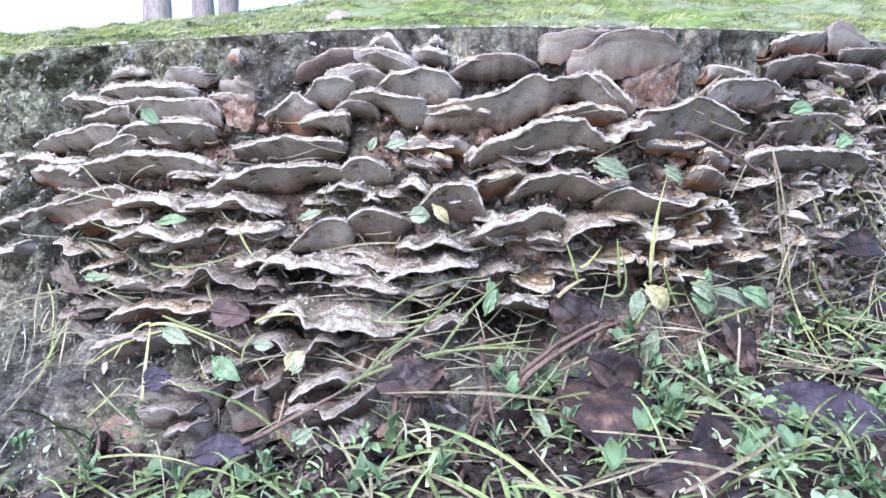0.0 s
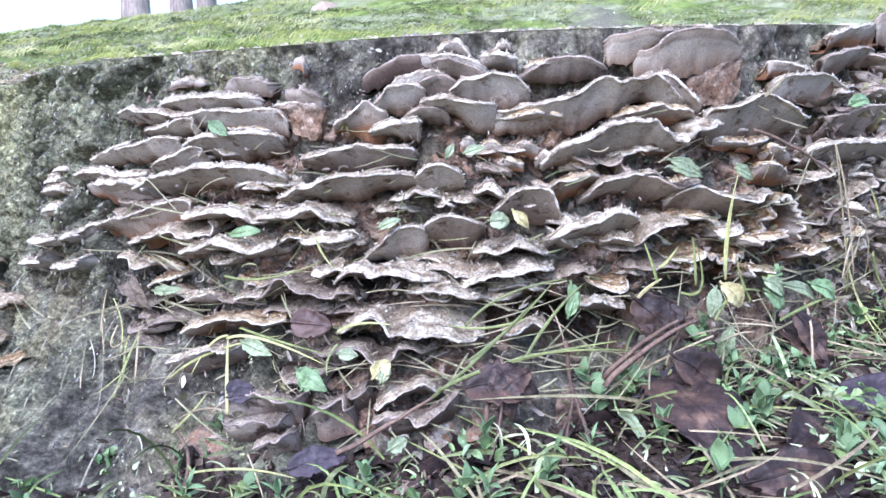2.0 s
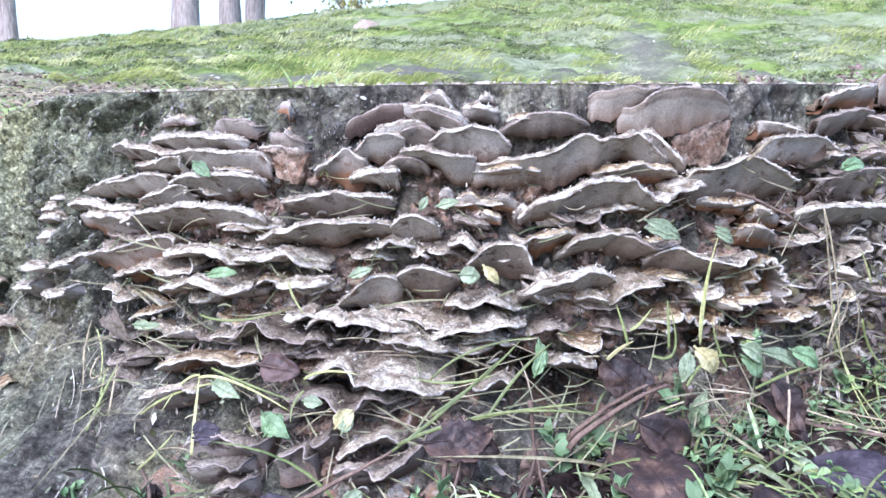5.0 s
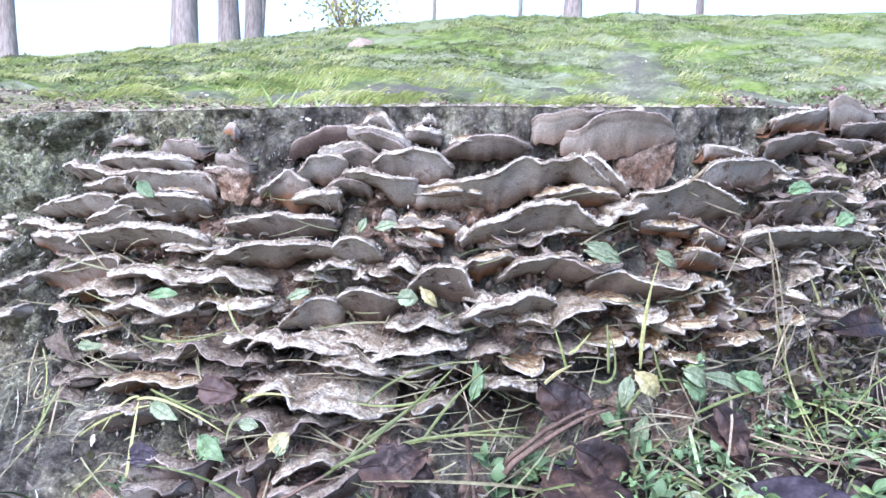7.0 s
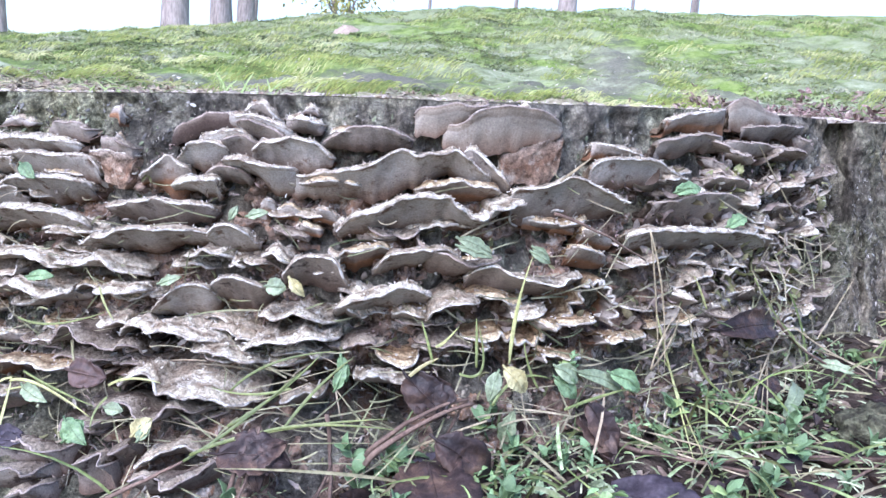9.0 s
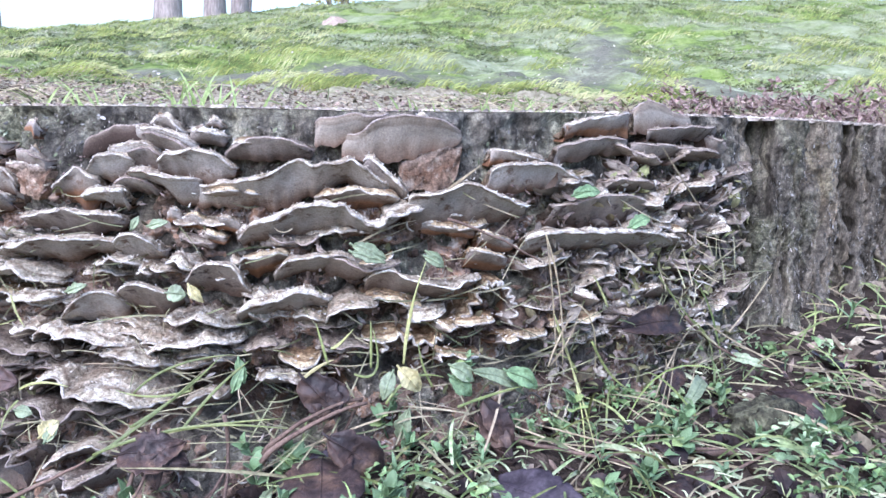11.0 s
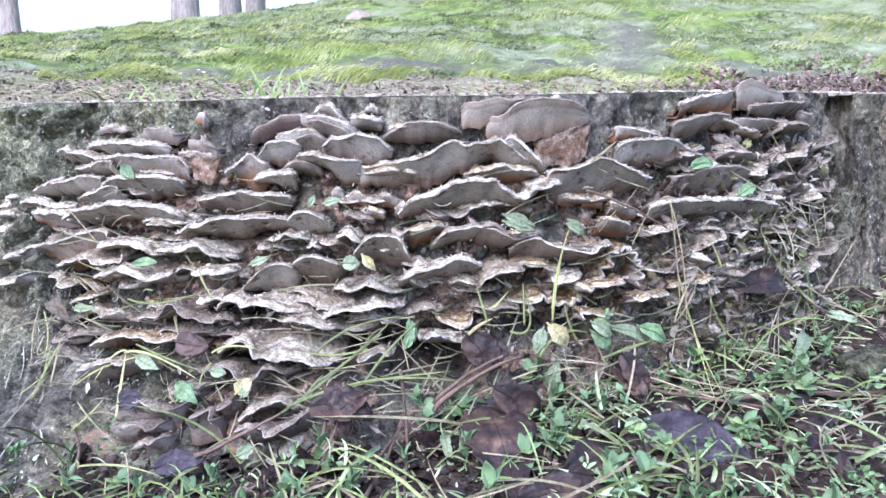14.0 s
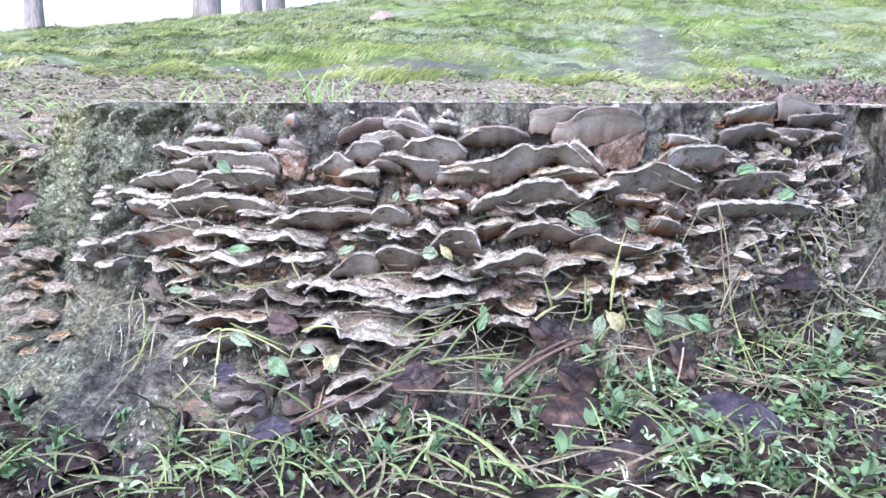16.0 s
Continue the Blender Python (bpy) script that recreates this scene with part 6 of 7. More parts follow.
blade(YELLOW, (0.278, 0.594, 0.115), (0.304, 0.611, 0.052), (0.310, 0.520, 0.027), 0.0025)
blade(DRY, (0.272, 0.584, 0.083), (0.281, 0.595, 0.106), (0.293, 0.606, 0.125), 0.0025)
blade(YELLOW, (0.156, 0.529, 0.102), (0.159, 0.538, 0.136), (0.169, 0.549, 0.175), 0.003)
blade(DRY, (0.468, 0.743, 0.076), (0.507, 0.801, 0.093), (0.538, 0.837, 0.119), 0.003)
blade(DRY, (0.245, 0.569, 0.042), (0.300, 0.565, 0.032), (0.379, 0.532, 0.029), 0.0022)
blade(DRY, (0.347, 0.619, 0.039), (0.386, 0.568, 0.034), (0.440, 0.553, 0.032), 0.002)
blade(DRY, (0.351, 0.522, 0.028), (0.377, 0.620, 0.039), (0.405, 0.693, 0.073), 0.002)
blade(BLADE, (0.145, 0.512, 0.071), (0.163, 0.525, 0.088), (0.188, 0.536, 0.086), 0.004)
blade(BLADE, (0.120, 0.516, 0.092), (0.136, 0.520, 0.095), (0.132, 0.525, 0.126), 0.0035)
blade(YELLOW, (0.102, 0.514, 0.112), (0.108, 0.516, 0.115), (0.118, 0.521, 0.126), 0.004)
blade(BLADE, (0.001, 0.477, 0.056), (0.022, 0.491, 0.083), (0.046, 0.499, 0.105), 0.004)
blade(BLADE, (-0.020, 0.474, 0.052), (0.022, 0.480, 0.060), (0.080, 0.486, 0.058), 0.0035)
blade(BLADE, (0.003, 0.492, 0.081), (-0.026, 0.491, 0.075), (-0.054, 0.494, 0.077), 0.003)
blade(DRY, (0.142, 0.505, 0.062), (0.080, 0.494, 0.036), (0.039, 0.461, 0.020), 0.0025)
blade(DRY, (0.443, 0.738, 0.086), (0.506, 0.745, 0.052), (0.552, 0.722, 0.050), 0.0025)
blade(DRY, (0.335, 0.493, 0.025), (0.378, 0.609, 0.037), (0.402, 0.692, 0.070), 0.0025)
blade(BLADE, (0.398, 0.694, 0.108), (0.435, 0.728, 0.083), (0.447, 0.719, 0.058), 0.003)
blade(BLADE, (0.378, 0.681, 0.144), (0.412, 0.708, 0.104), (0.448, 0.724, 0.067), 0.003)
blade(DRY, (0.345, 0.521, 0.026), (0.382, 0.579, 0.034), (0.438, 0.708, 0.050), 0.003)
blade(YELLOW, (-0.266, 0.527, 0.027), (-0.231, 0.527, 0.048), (-0.176, 0.515, 0.064), 0.003)
blade(BLADE, (-0.210, 0.530, 0.066), (-0.175, 0.512, 0.060), (-0.141, 0.498, 0.055), 0.003)
blade(BLADE, (-0.224, 0.550, 0.102), (-0.189, 0.535, 0.103), (-0.144, 0.523, 0.118), 0.003)
blade(YELLOW, (-0.149, 0.528, 0.136), (-0.144, 0.525, 0.124), (-0.135, 0.520, 0.113), 0.003)
blade(YELLOW, (-0.133, 0.504, 0.069), (-0.116, 0.503, 0.076), (-0.092, 0.498, 0.076), 0.0035)
blade(BLADE, (-0.132, 0.500, 0.062), (-0.139, 0.495, 0.052), (-0.139, 0.487, 0.042), 0.003)
stalk(TWIG, (0.030, 0.484, 0.067), (0.038, 0.461, 0.021), (0.045, 0.368, 0.010), 0.0018)
stalk(TWIG, (0.059, 0.481, 0.033), (0.088, 0.488, 0.059), (0.132, 0.509, 0.073), 0.0025)
stalk(TWIG, (0.059, 0.486, 0.037), (0.086, 0.490, 0.063), (0.127, 0.508, 0.076), 0.0022)
stalk(TWIG, (-0.001, 0.362, 0.005), (0.013, 0.416, 0.010), (0.031, 0.460, 0.021), 0.002)
stalk(TWIG, (0.016, 0.383, 0.008), (0.025, 0.437, 0.011), (0.036, 0.476, 0.034), 0.002)
stalk(TWIG, (-0.015, 0.478, 0.057), (-0.017, 0.454, 0.031), (-0.028, 0.420, 0.006), 0.0016)
stalk(TWIG, (-0.128, 0.442, 0.004), (-0.096, 0.453, 0.018), (-0.064, 0.464, 0.034), 0.002)
stalk(TWIG, (0.127, 0.510, 0.076), (0.109, 0.504, 0.032), (0.113, 0.451, 0.017), 0.0016)
stalk(TWIG, (0.313, 0.535, 0.028), (0.392, 0.555, 0.031), (0.499, 0.537, 0.031), 0.002)
stalk(TWIG, (0.391, 0.546, 0.030), (0.459, 0.558, 0.032), (0.508, 0.553, 0.033), 0.003)
stalk(TWIG, (0.384, 0.639, 0.039), (0.349, 0.545, 0.030), (0.314, 0.491, 0.024), 0.0018)
stalk(TWIG, (0.184, 0.561, 0.206), (0.219, 0.576, 0.193), (0.262, 0.597, 0.169), 0.0015)
stalk(TWIG, (0.413, 0.707, 0.099), (0.462, 0.732, 0.060), (0.507, 0.718, 0.049), 0.0016)
stalk(TWIG, (-0.028, 0.445, 0.020), (-0.024, 0.467, 0.040), (-0.021, 0.479, 0.055), 0.002)
stalk(TWIG, (-0.341, 0.384, -0.038), (-0.331, 0.409, -0.035), (-0.318, 0.449, -0.034), 0.002)
stalk(TWIG, (-0.233, 0.444, -0.020), (-0.236, 0.465, -0.009), (-0.249, 0.486, 0.002), 0.002)
leaf(HUSK, (-0.318, 0.601, 0.085), (-0.293, 0.577, 0.067), 0.025, 60, .95, 190)
blade(DRY, (0.184, 0.546, 0.232), (0.196, 0.553, 0.241), (0.208, 0.562, 0.250), 0.0035)
blade(DRY, (0.438, 0.753, 0.187), (0.394, 0.719, 0.239), (0.376, 0.705, 0.261), 0.0022)
stalk(TWIG, (0.224, 0.558, 0.036), (0.270, 0.548, 0.028), (0.363, 0.521, 0.028), 0.0025)
stalk(TWIG, (0.387, 0.500, 0.026), (0.443, 0.549, 0.031), (0.488, 0.576, 0.035), 0.0016)
blade(DRY, (0.376, 0.641, 0.040), (0.412, 0.704, 0.078), (0.443, 0.738, 0.086), 0.0022)
blade(DRY, (0.282, 0.487, 0.024), (0.314, 0.542, 0.029), (0.376, 0.639, 0.041), 0.002)
blade(BLADE, (0.311, 0.614, 0.098), (0.333, 0.634, 0.062), (0.355, 0.638, 0.046), 0.004)
blade(BLADE, (0.539, 0.774, 0.056), (0.592, 0.831, 0.066), (0.633, 0.853, 0.071), 0.004)
blade(LEAFY, (-0.184, 0.364, -0.014), (-0.189, 0.387, -0.013), (-0.188, 0.399, -0.012), 0.006)
blade(LEAFY, (-0.200, 0.366, -0.016), (-0.209, 0.380, -0.016), (-0.214, 0.389, -0.016), 0.006)
blade(LEAFY, (0.044, 0.342, 0.017), (0.042, 0.362, 0.018), (0.038, 0.386, 0.019), 0.005)
blade(LEAFY, (0.038, 0.341, 0.016), (0.022, 0.362, 0.016), (-0.000, 0.377, 0.017), 0.005)
blade(LEAFY, (0.051, 0.341, 0.017), (0.048, 0.358, 0.018), (0.046, 0.365, 0.018), 0.005)
blade(LEAFY, (-0.015, 0.342, 0.011), (-0.023, 0.358, 0.011), (-0.033, 0.367, 0.010), 0.005)
blade(YELLOW, (-0.178, 0.385, -0.021), (-0.189, 0.410, -0.020), (-0.201, 0.439, -0.015), 0.0035)
blade(DRY, (-0.335, 0.577, 0.031), (-0.341, 0.592, 0.043), (-0.345, 0.604, 0.055), 0.0016)
blade(DRY, (-0.344, 0.596, 0.045), (-0.345, 0.609, 0.062), (-0.343, 0.615, 0.076), 0.0016)
blade(DRY, (-0.326, 0.588, 0.052), (-0.328, 0.577, 0.037), (-0.309, 0.574, 0.048), 0.0018)
blade(DRY, (-0.337, 0.573, 0.026), (-0.312, 0.565, 0.036), (-0.298, 0.564, 0.046), 0.0016)
blade(DRY, (-0.288, 0.508, 0.001), (-0.277, 0.524, 0.018), (-0.259, 0.523, 0.025), 0.0018)
blade(YELLOW, (-0.340, 0.533, -0.007), (-0.365, 0.561, -0.002), (-0.364, 0.571, 0.007), 0.002)
blade(DRY, (-0.250, 0.497, 0.008), (-0.227, 0.495, 0.016), (-0.206, 0.483, 0.014), 0.0018)
blade(YELLOW, (-0.254, 0.489, 0.000), (-0.239, 0.499, 0.014), (-0.232, 0.507, 0.023), 0.003)
blade(YELLOW, (-0.244, 0.452, -0.019), (-0.228, 0.422, -0.025), (-0.212, 0.405, -0.023), 0.003)
blade(DRY, (-0.191, 0.454, -0.001), (-0.180, 0.434, -0.012), (-0.163, 0.391, -0.018), 0.002)
blade(YELLOW, (-0.232, 0.453, -0.014), (-0.193, 0.446, -0.008), (-0.154, 0.431, -0.008), 0.003)
blade(DRY, (-0.321, 0.473, -0.035), (-0.282, 0.439, -0.031), (-0.255, 0.400, -0.030), 0.0016)
blade(DRY, (-0.562, 0.772, -0.020), (-0.476, 0.665, -0.008), (-0.424, 0.599, -0.014), 0.0014)
blade(DRY, (-0.424, 0.623, 0.003), (-0.396, 0.589, -0.002), (-0.379, 0.551, -0.017), 0.0014)
blade(YELLOW, (-0.335, 0.607, 0.070), (-0.322, 0.587, 0.052), (-0.319, 0.570, 0.034), 0.002)
blade(BLADE, (-0.309, 0.547, 0.019), (-0.314, 0.568, 0.035), (-0.313, 0.577, 0.047), 0.003)

def clear(x, y, rnd):
    """The bare root foot of the stump, where little grows."""
    if -0.17 < x < 0.05 and y > 0.435 and rnd.random() < 0.75:
        return True
    return -0.62 < x < -0.13 and y > 0.47 + 0.03 * fbm(x * 14, y * 14, 3.0) and rnd.random() < 0.9


# more herbs among the grass
more = random.Random(77)
for n in range(110):
    x, y = more.uniform(-0.45, 0.75), more.uniform(0.34, 0.62)
    if y < wall(x, 0.03).y - 0.01 and not clear(x, y, more) and (x > -0.1 or more.random() < 0.45):
        herb((x, y, ground_z(x, y)), more.uniform(0.022, 0.04), 900 + n)

for kind in HERBS:
    for o in (*kind.children, kind):
        bpy.data.objects.remove(o)


# ---------------------------------------------------------------- loose cover of the ground
def fades(x, y, area, rnd):
    """Thins a scatter out towards the rim of its area."""
    (x0, x1), (y0, y1) = area
    rim = min((x - x0) / (x1 - x0), (x1 - x) / (x1 - x0), (y - y0) / (y1 - y0), (y1 - y) / (y1 - y0))
    return 6 * rim + 0.5 * noise.noise(Vector((x * 5, y * 5, 1.0))) < rnd.random()


def in_front(x, y, gap=0.0):
    return y < wall(x, max(0.0, ground_z(x, y))).y - gap


def loose_blades(name, count, mat, seed, area, length, width, rise, words, up=1.0):
    rnd = random.Random(seed)
    verts, faces = [], []
    while count:
        x, y = rnd.uniform(*area[0]), rnd.uniform(*area[1])
        if -0.66 < x < 1.2 and not in_front(x, y, -0.02) and y < 1.6 and area[1][1] < 1.3:
            continue
        if clear(x, y, rnd) or fades(x, y, area, rnd):
            continue
        count -= 1
        a, l = rnd.uniform(0, math.tau), rnd.uniform(*length)
        h = rnd.uniform(*rise) * l
        reach = math.sqrt(max(0.0, l * l - h * h))
        p0 = Vector((x, y, ground_z(x, y) - 0.002 + rnd.uniform(0, 0.012) * up))
        q = p0 + Vector((math.cos(a) * reach, math.sin(a) * reach, 0))
        # blades that meet the stump lean up against it
        if area[1][1] < 1.3 and -0.66 < q.x < 1.2:
            w = wall(q.x, 0.08, 0.03).y
            if q.y > w:
                h += (q.y - w) * 0.8
                q.y = w
        p2 = Vector((q.x, q.y, max(ground_z(q.x, q.y) + 0.004, p0.z + h * rnd.uniform(0.3, 1.0))))
        p1 = (p0 + p2) / 2 + Vector((rnd.uniform(-0.13, 0.13) * l, rnd.uniform(-0.13, 0.13) * l, 0.16 * h + rnd.uniform(0.0, 0.07) * l))
        v, f = ribbon(p0, p1, p2, rnd.uniform(*width), 6, 0.4, rnd.uniform(0, 6))
        n = len(verts)
        verts += v
        faces += [tuple(n + i for i in q) for q in f]
    ob = soup(name, verts, faces, mat)
    return tagged(ob, words, "grass", kind="stuff")


FOOT = ((-1.0, 1.1), (0.15, 0.80))
loose_blades("grass", 400, BLADE, 11, FOOT, (0.025, 0.11), (0.0009, 0.0026), (0.05, 0.7), "wet green grass growing round the stump's foot")
loose_blades("dry_grass", 360, DRY, 12, FOOT, (0.02, 0.13), (0.0008, 0.0026), (0.0, 0.3), "dry straw-coloured grass lying in the litter")
loose_blades("grass", 110, LEAFY, 20, ((-0.5, 0.45), (0.20, 0.44)), (0.015, 0.05), (0.0012, 0.003), (0.2, 0.9), "fresh light green grass before the stump's foot")
loose_blades("grass", 240, BLADE, 13, ((-1.9, -0.62), (0.75, 1.7)), (0.02, 0.06), (0.002, 0.004), (0.3, 0.9), "green grass growing beside the old stump")
loose_blades("grass", 260, BLADE, 14, ((0.75, 1.8), (0.75, 1.7)), (0.02, 0.06), (0.002, 0.004), (0.3, 0.9), "green grass growing beside the old stump")

loose_blades("grass", 420, LEAFY, 23, ((-1.5, -0.64), (0.85, 1.6)), (0.02, 0.06), (0.002, 0.004), (0.2, 0.8), "fresh yellow-green grass beside the old stump")

SHRED = mottled("grass_clipping", [(0.40, (0.08, 0.105, 0.038)), (0.5, (0.21, 0.25, 0.105)), (0.62, (0.46, 0.49, 0.30))], 14, 300, 0.6, 0.0006, 0.4, 0, 0.4, spec=0.35)
loose_blades("grass_clippings", 2600, SHRED, 16, ((-0.8, 1.0), (0.28, 0.80)), (0.004, 0.022), (0.0006, 0.0020), (0.0, 0.8), "pale green torn grass clippings round the stump", 1.5)
loose_blades("grass_clippings", 300, SHRED, 19, FOOT, (0.015, 0.05), (0.0014, 0.0045), (0.0, 0.6), "long pale torn grass clippings round the stump", 1.8)
loose_blades("grass", 380, BLADE, 17, ((0.5, 1.5), (0.55, 1.4)), (0.02, 0.07), (0.0012, 0.0032), (0.2, 0.8), "green grass growing beside the old stump")
loose_blades("dry_grass", 240, DRY, 18, ((0.45, 1.4), (0.5, 1.3)), (0.03, 0.10), (0.001, 0.0022), (0.0, 0.4), "dry grass stems lying beside the stump")
loose_blades("dry_grass", 1700, DRY, 15, ((-1.8, 2.0), (1.45, 2.6)), (0.02, 0.09), (0.001, 0.003), (0.0, 0.4), "dry straw lying on litter behind the stump")


def small_leaves():
    """Small round and torn leaves too many to count among the grass."""
    rnd = random.Random(51)
    verts, faces = [], []
    sprigs = []
    while len(sprigs) < 3200:
        x, y = rnd.uniform(-0.7, 0.95), rnd.uniform(0.32, 0.8)
        if not in_front(x, y, -0.01) or clear(x, y, rnd) or (x < 0.05 and rnd.random() < 0.5) or noise.noise(Vector((x * 9, y * 9, 2.0))) < -0.05:
            continue
        tall, big = rnd.uniform(0.002, 0.024), rnd.uniform(0.0022, 0.0052)
        for _ in range(rnd.choice((1, 1, 5, 9, 14))):
            sprigs.append((x + rnd.gauss(0, 0.007), y + rnd.gauss(0, 0.007), tall + rnd.uniform(-0.004, 0.004), big * rnd.uniform(0.6, 1.5)))
    for x, y, z, s in sprigs:
        z += ground_z(x, y)
        m = Matrix.Translation((x, y, z)) @ pose(0, 0, 0, rnd.uniform(-20, 70), rnd.uniform(-45, 45), rnd.uniform(0, 360)) @ Matrix.Scale(s, 4)
        n = len(verts)
        cup, k2 = rnd.uniform(0.1, 0.8), rnd.uniform(0.3, 0.9)
        # two halves folded along the midrib
        half = [(-0.95, 0.03), (-0.55, 0.62), (0.0, 0.85), (0.55, 0.6), (1.1, 0.02)]
        rib = [m @ Vector((q, 0, 0.12 * math.sin(q * 1.5))) for q, _ in half]
        for s2 in (1, -1):
            n = len(verts)
            verts += rib + [m @ Vector((q + rnd.uniform(-0.08, 0.08), s2 * k2 * w, cup * w + rnd.uniform(-0.06, 0.06))) for q, w in half]
            faces += [(n + k, n + k + 1, n + k + 6, n + k + 5) for k in range(4)]
    mat = mottled("small_leaf", [(0.38, (0.06, 0.11, 0.038)), (0.5, (0.17, 0.26, 0.10)), (0.62, (0.40, 0.50, 0.29))], 9, 300, 0.5, 0.0006, 0.4, 0, 0.45, spec=0.4)
    tagged(soup("small_leaves", verts, faces, mat, False), "small fresh green leaves among grass and litter", "leaves", kind="stuff")


small_leaves()


def tuft(x, y, count, height, spread, seed):
    """A tuft of upright grass behind the stump."""
    rnd = random.Random(seed)
    at = Vector((x, y, ground_z(x, y)))
    thing = empty("grass_tuft", at, "bright green grass tuft behind the sawn stump", "grass", "tufts behind the stump")
    for _ in range(count):
        px, py = x + rnd.gauss(0, spread), y + rnd.gauss(0, 0.03)
        h = height * rnd.uniform(0.5, 1.0)
        p0 = Vector((px, py, ground_z(px, py) - 0.005))
        lean = Vector((rnd.gauss(0, 0.4), rnd.gauss(0, 0.25), 1)) * h
        v, f = ribbon(p0, p0 + lean * 0.5 + Vector((0, 0, 0.12 * h)), p0 + lean, rnd.uniform(0.003, 0.007), 6, 0.4)
        soup("blade", [q - at for q in v], f, LEAFY).parent = thing


tuft(-0.42, 1.62, 16, 0.10, 0.06, 1)
tuft(-0.31, 1.60, 14, 0.115, 0.05, 2)
tuft(-0.58, 1.64, 9, 0.08, 0.06, 3)
tuft(0.21, 1.60, 14, 0.10, 0.035, 4)
tuft(0.30, 1.62, 14, 0.10, 0.035, 5)
tuft(0.09, 1.61, 7, 0.085, 0.02, 6)


def chips(name, count, mat, seed, area, size, words, heap=0.0, thin=(0.15, 0.8)):
    """Crumbled leaves and bark lying loose."""
    rnd = random.Random(seed)
    verts, faces = [], []
    while count:
        x, y = rnd.uniform(*area[0]), rnd.uniform(*area[1])
        if -0.66 < x < 1.2 and y < 1.5 and not in_front(x, y, -0.01):
            continue
        if size[1] < 0.02 and clear(x, y, rnd) and rnd.random() < 0.45 or fades(x, y, area, rnd):
            continue
        count -= 1
        s = rnd.uniform(*size)
        high = heap * rnd.random() * max(0.0, 0.5 + fbm(x * 4, y * 4, 7.0))
        m = Matrix.Translation((x, y, ground_z(x, y) + rnd.uniform(0, 0.3) * s + high)) @ pose(0, 0, 0, rnd.uniform(-50, 50), rnd.uniform(-50, 50), rnd.uniform(0, 360)) @ Matrix.Scale(s, 4)
        n = len(verts)
        cup, slim = rnd.uniform(-0.3, 0.3), rnd.uniform(*thin)
        ring = [(math.cos(k * 1.047) * rnd.uniform(0.6, 1.2), math.sin(k * 1.047) * rnd.uniform(0.5, 1) * slim, cup + rnd.uniform(-0.15, 0.15)) for k in range(6)]
        verts += [m @ Vector(p) for p in ring] + [m @ Vector((0, 0, -cup + 0.03)), m @ Vector((0, 0, -cup - 0.03))]
        for k in range(6):
            faces += [(n + k, n + (k + 1) % 6, n + 6), (n + (k + 1) % 6, n + k, n + 7)]
    ob = soup(name, verts, faces, mat, False)
    return tagged(ob, words, "leaf litter", kind="stuff")


LITTER = mottled("crumbled_litter", [(0.3, (0.13, 0.10, 0.065)), (0.55, (0.29, 0.235, 0.165)), (0.75, (0.50, 0.43, 0.33))], 25, 200, 0.8, 0.002, 0.5, 0, 0.5)
WET_LITTER = mottled("wet_litter", [(0.3, (0.06, 0.042, 0.03)), (0.55, (0.15, 0.11, 0.08)), (0.75, (0.32, 0.25, 0.19))], 25, 200, 0.6, 0.002, 0.5, 0, 0.5, spec=0.35)
chips("leaf_litter", 5200, WET_LITTER, 21, FOOT, (0.0015, 0.010), "crumbled brown leaf litter round the stump's foot")
chips("leaf_litter", 420, DEAD, 27, ((-0.75, 0.95), (0.30, 0.80)), (0.006, 0.020), "dark wet dead leaf pieces at the stump's foot", 0.012, (0.4, 0.9))
chips("leaf_litter", 1500, DEAD, 28, ((-0.40, 0.30), (0.33, 0.60)), (0.002, 0.009), "dark crumbled leaf mould at the stump's foot", 0.010)
chips("leaf_litter", 17000, LITTER, 22, ((-2.0, 2.0), (1.45, 3.0)), (0.003, 0.014), "brown crumbled leaf litter behind the stump")
PALE_LITTER = mottled("pale_scrap", [(0.3, (0.30, 0.25, 0.19)), (0.7, (0.62, 0.57, 0.48))], 25, 200, 0.8, 0.002, 0.5, 0, 0.4)
NEEDLES = mottled("reddish_litter", [(0.3, (0.13, 0.09, 0.07)), (0.55, (0.28, 0.205, 0.165)), (0.75, (0.48, 0.39, 0.32))], 25, 200, 0.85, 0.002, 0.5, 0, 0.5, spec=0.1)
chips("leaf_litter", 6000, NEEDLES, 26, ((0.56, 2.2), (1.6, 2.7)), (0.004, 0.022), "heap of reddish-brown dead leaves behind the stump", 0.085, (0.08, 0.5))
chips("leaf_litter", 900, LITTER, 25, ((0.45, 1.6), (0.5, 1.5)), (0.005, 0.018), "brown leaf litter on ground beside the stump")
chips("leaf_litter", 500, LITTER, 24, ((-1.4, -0.6), (0.7, 1.5)), (0.006, 0.025), "brown leaf litter on the slope beside stump")


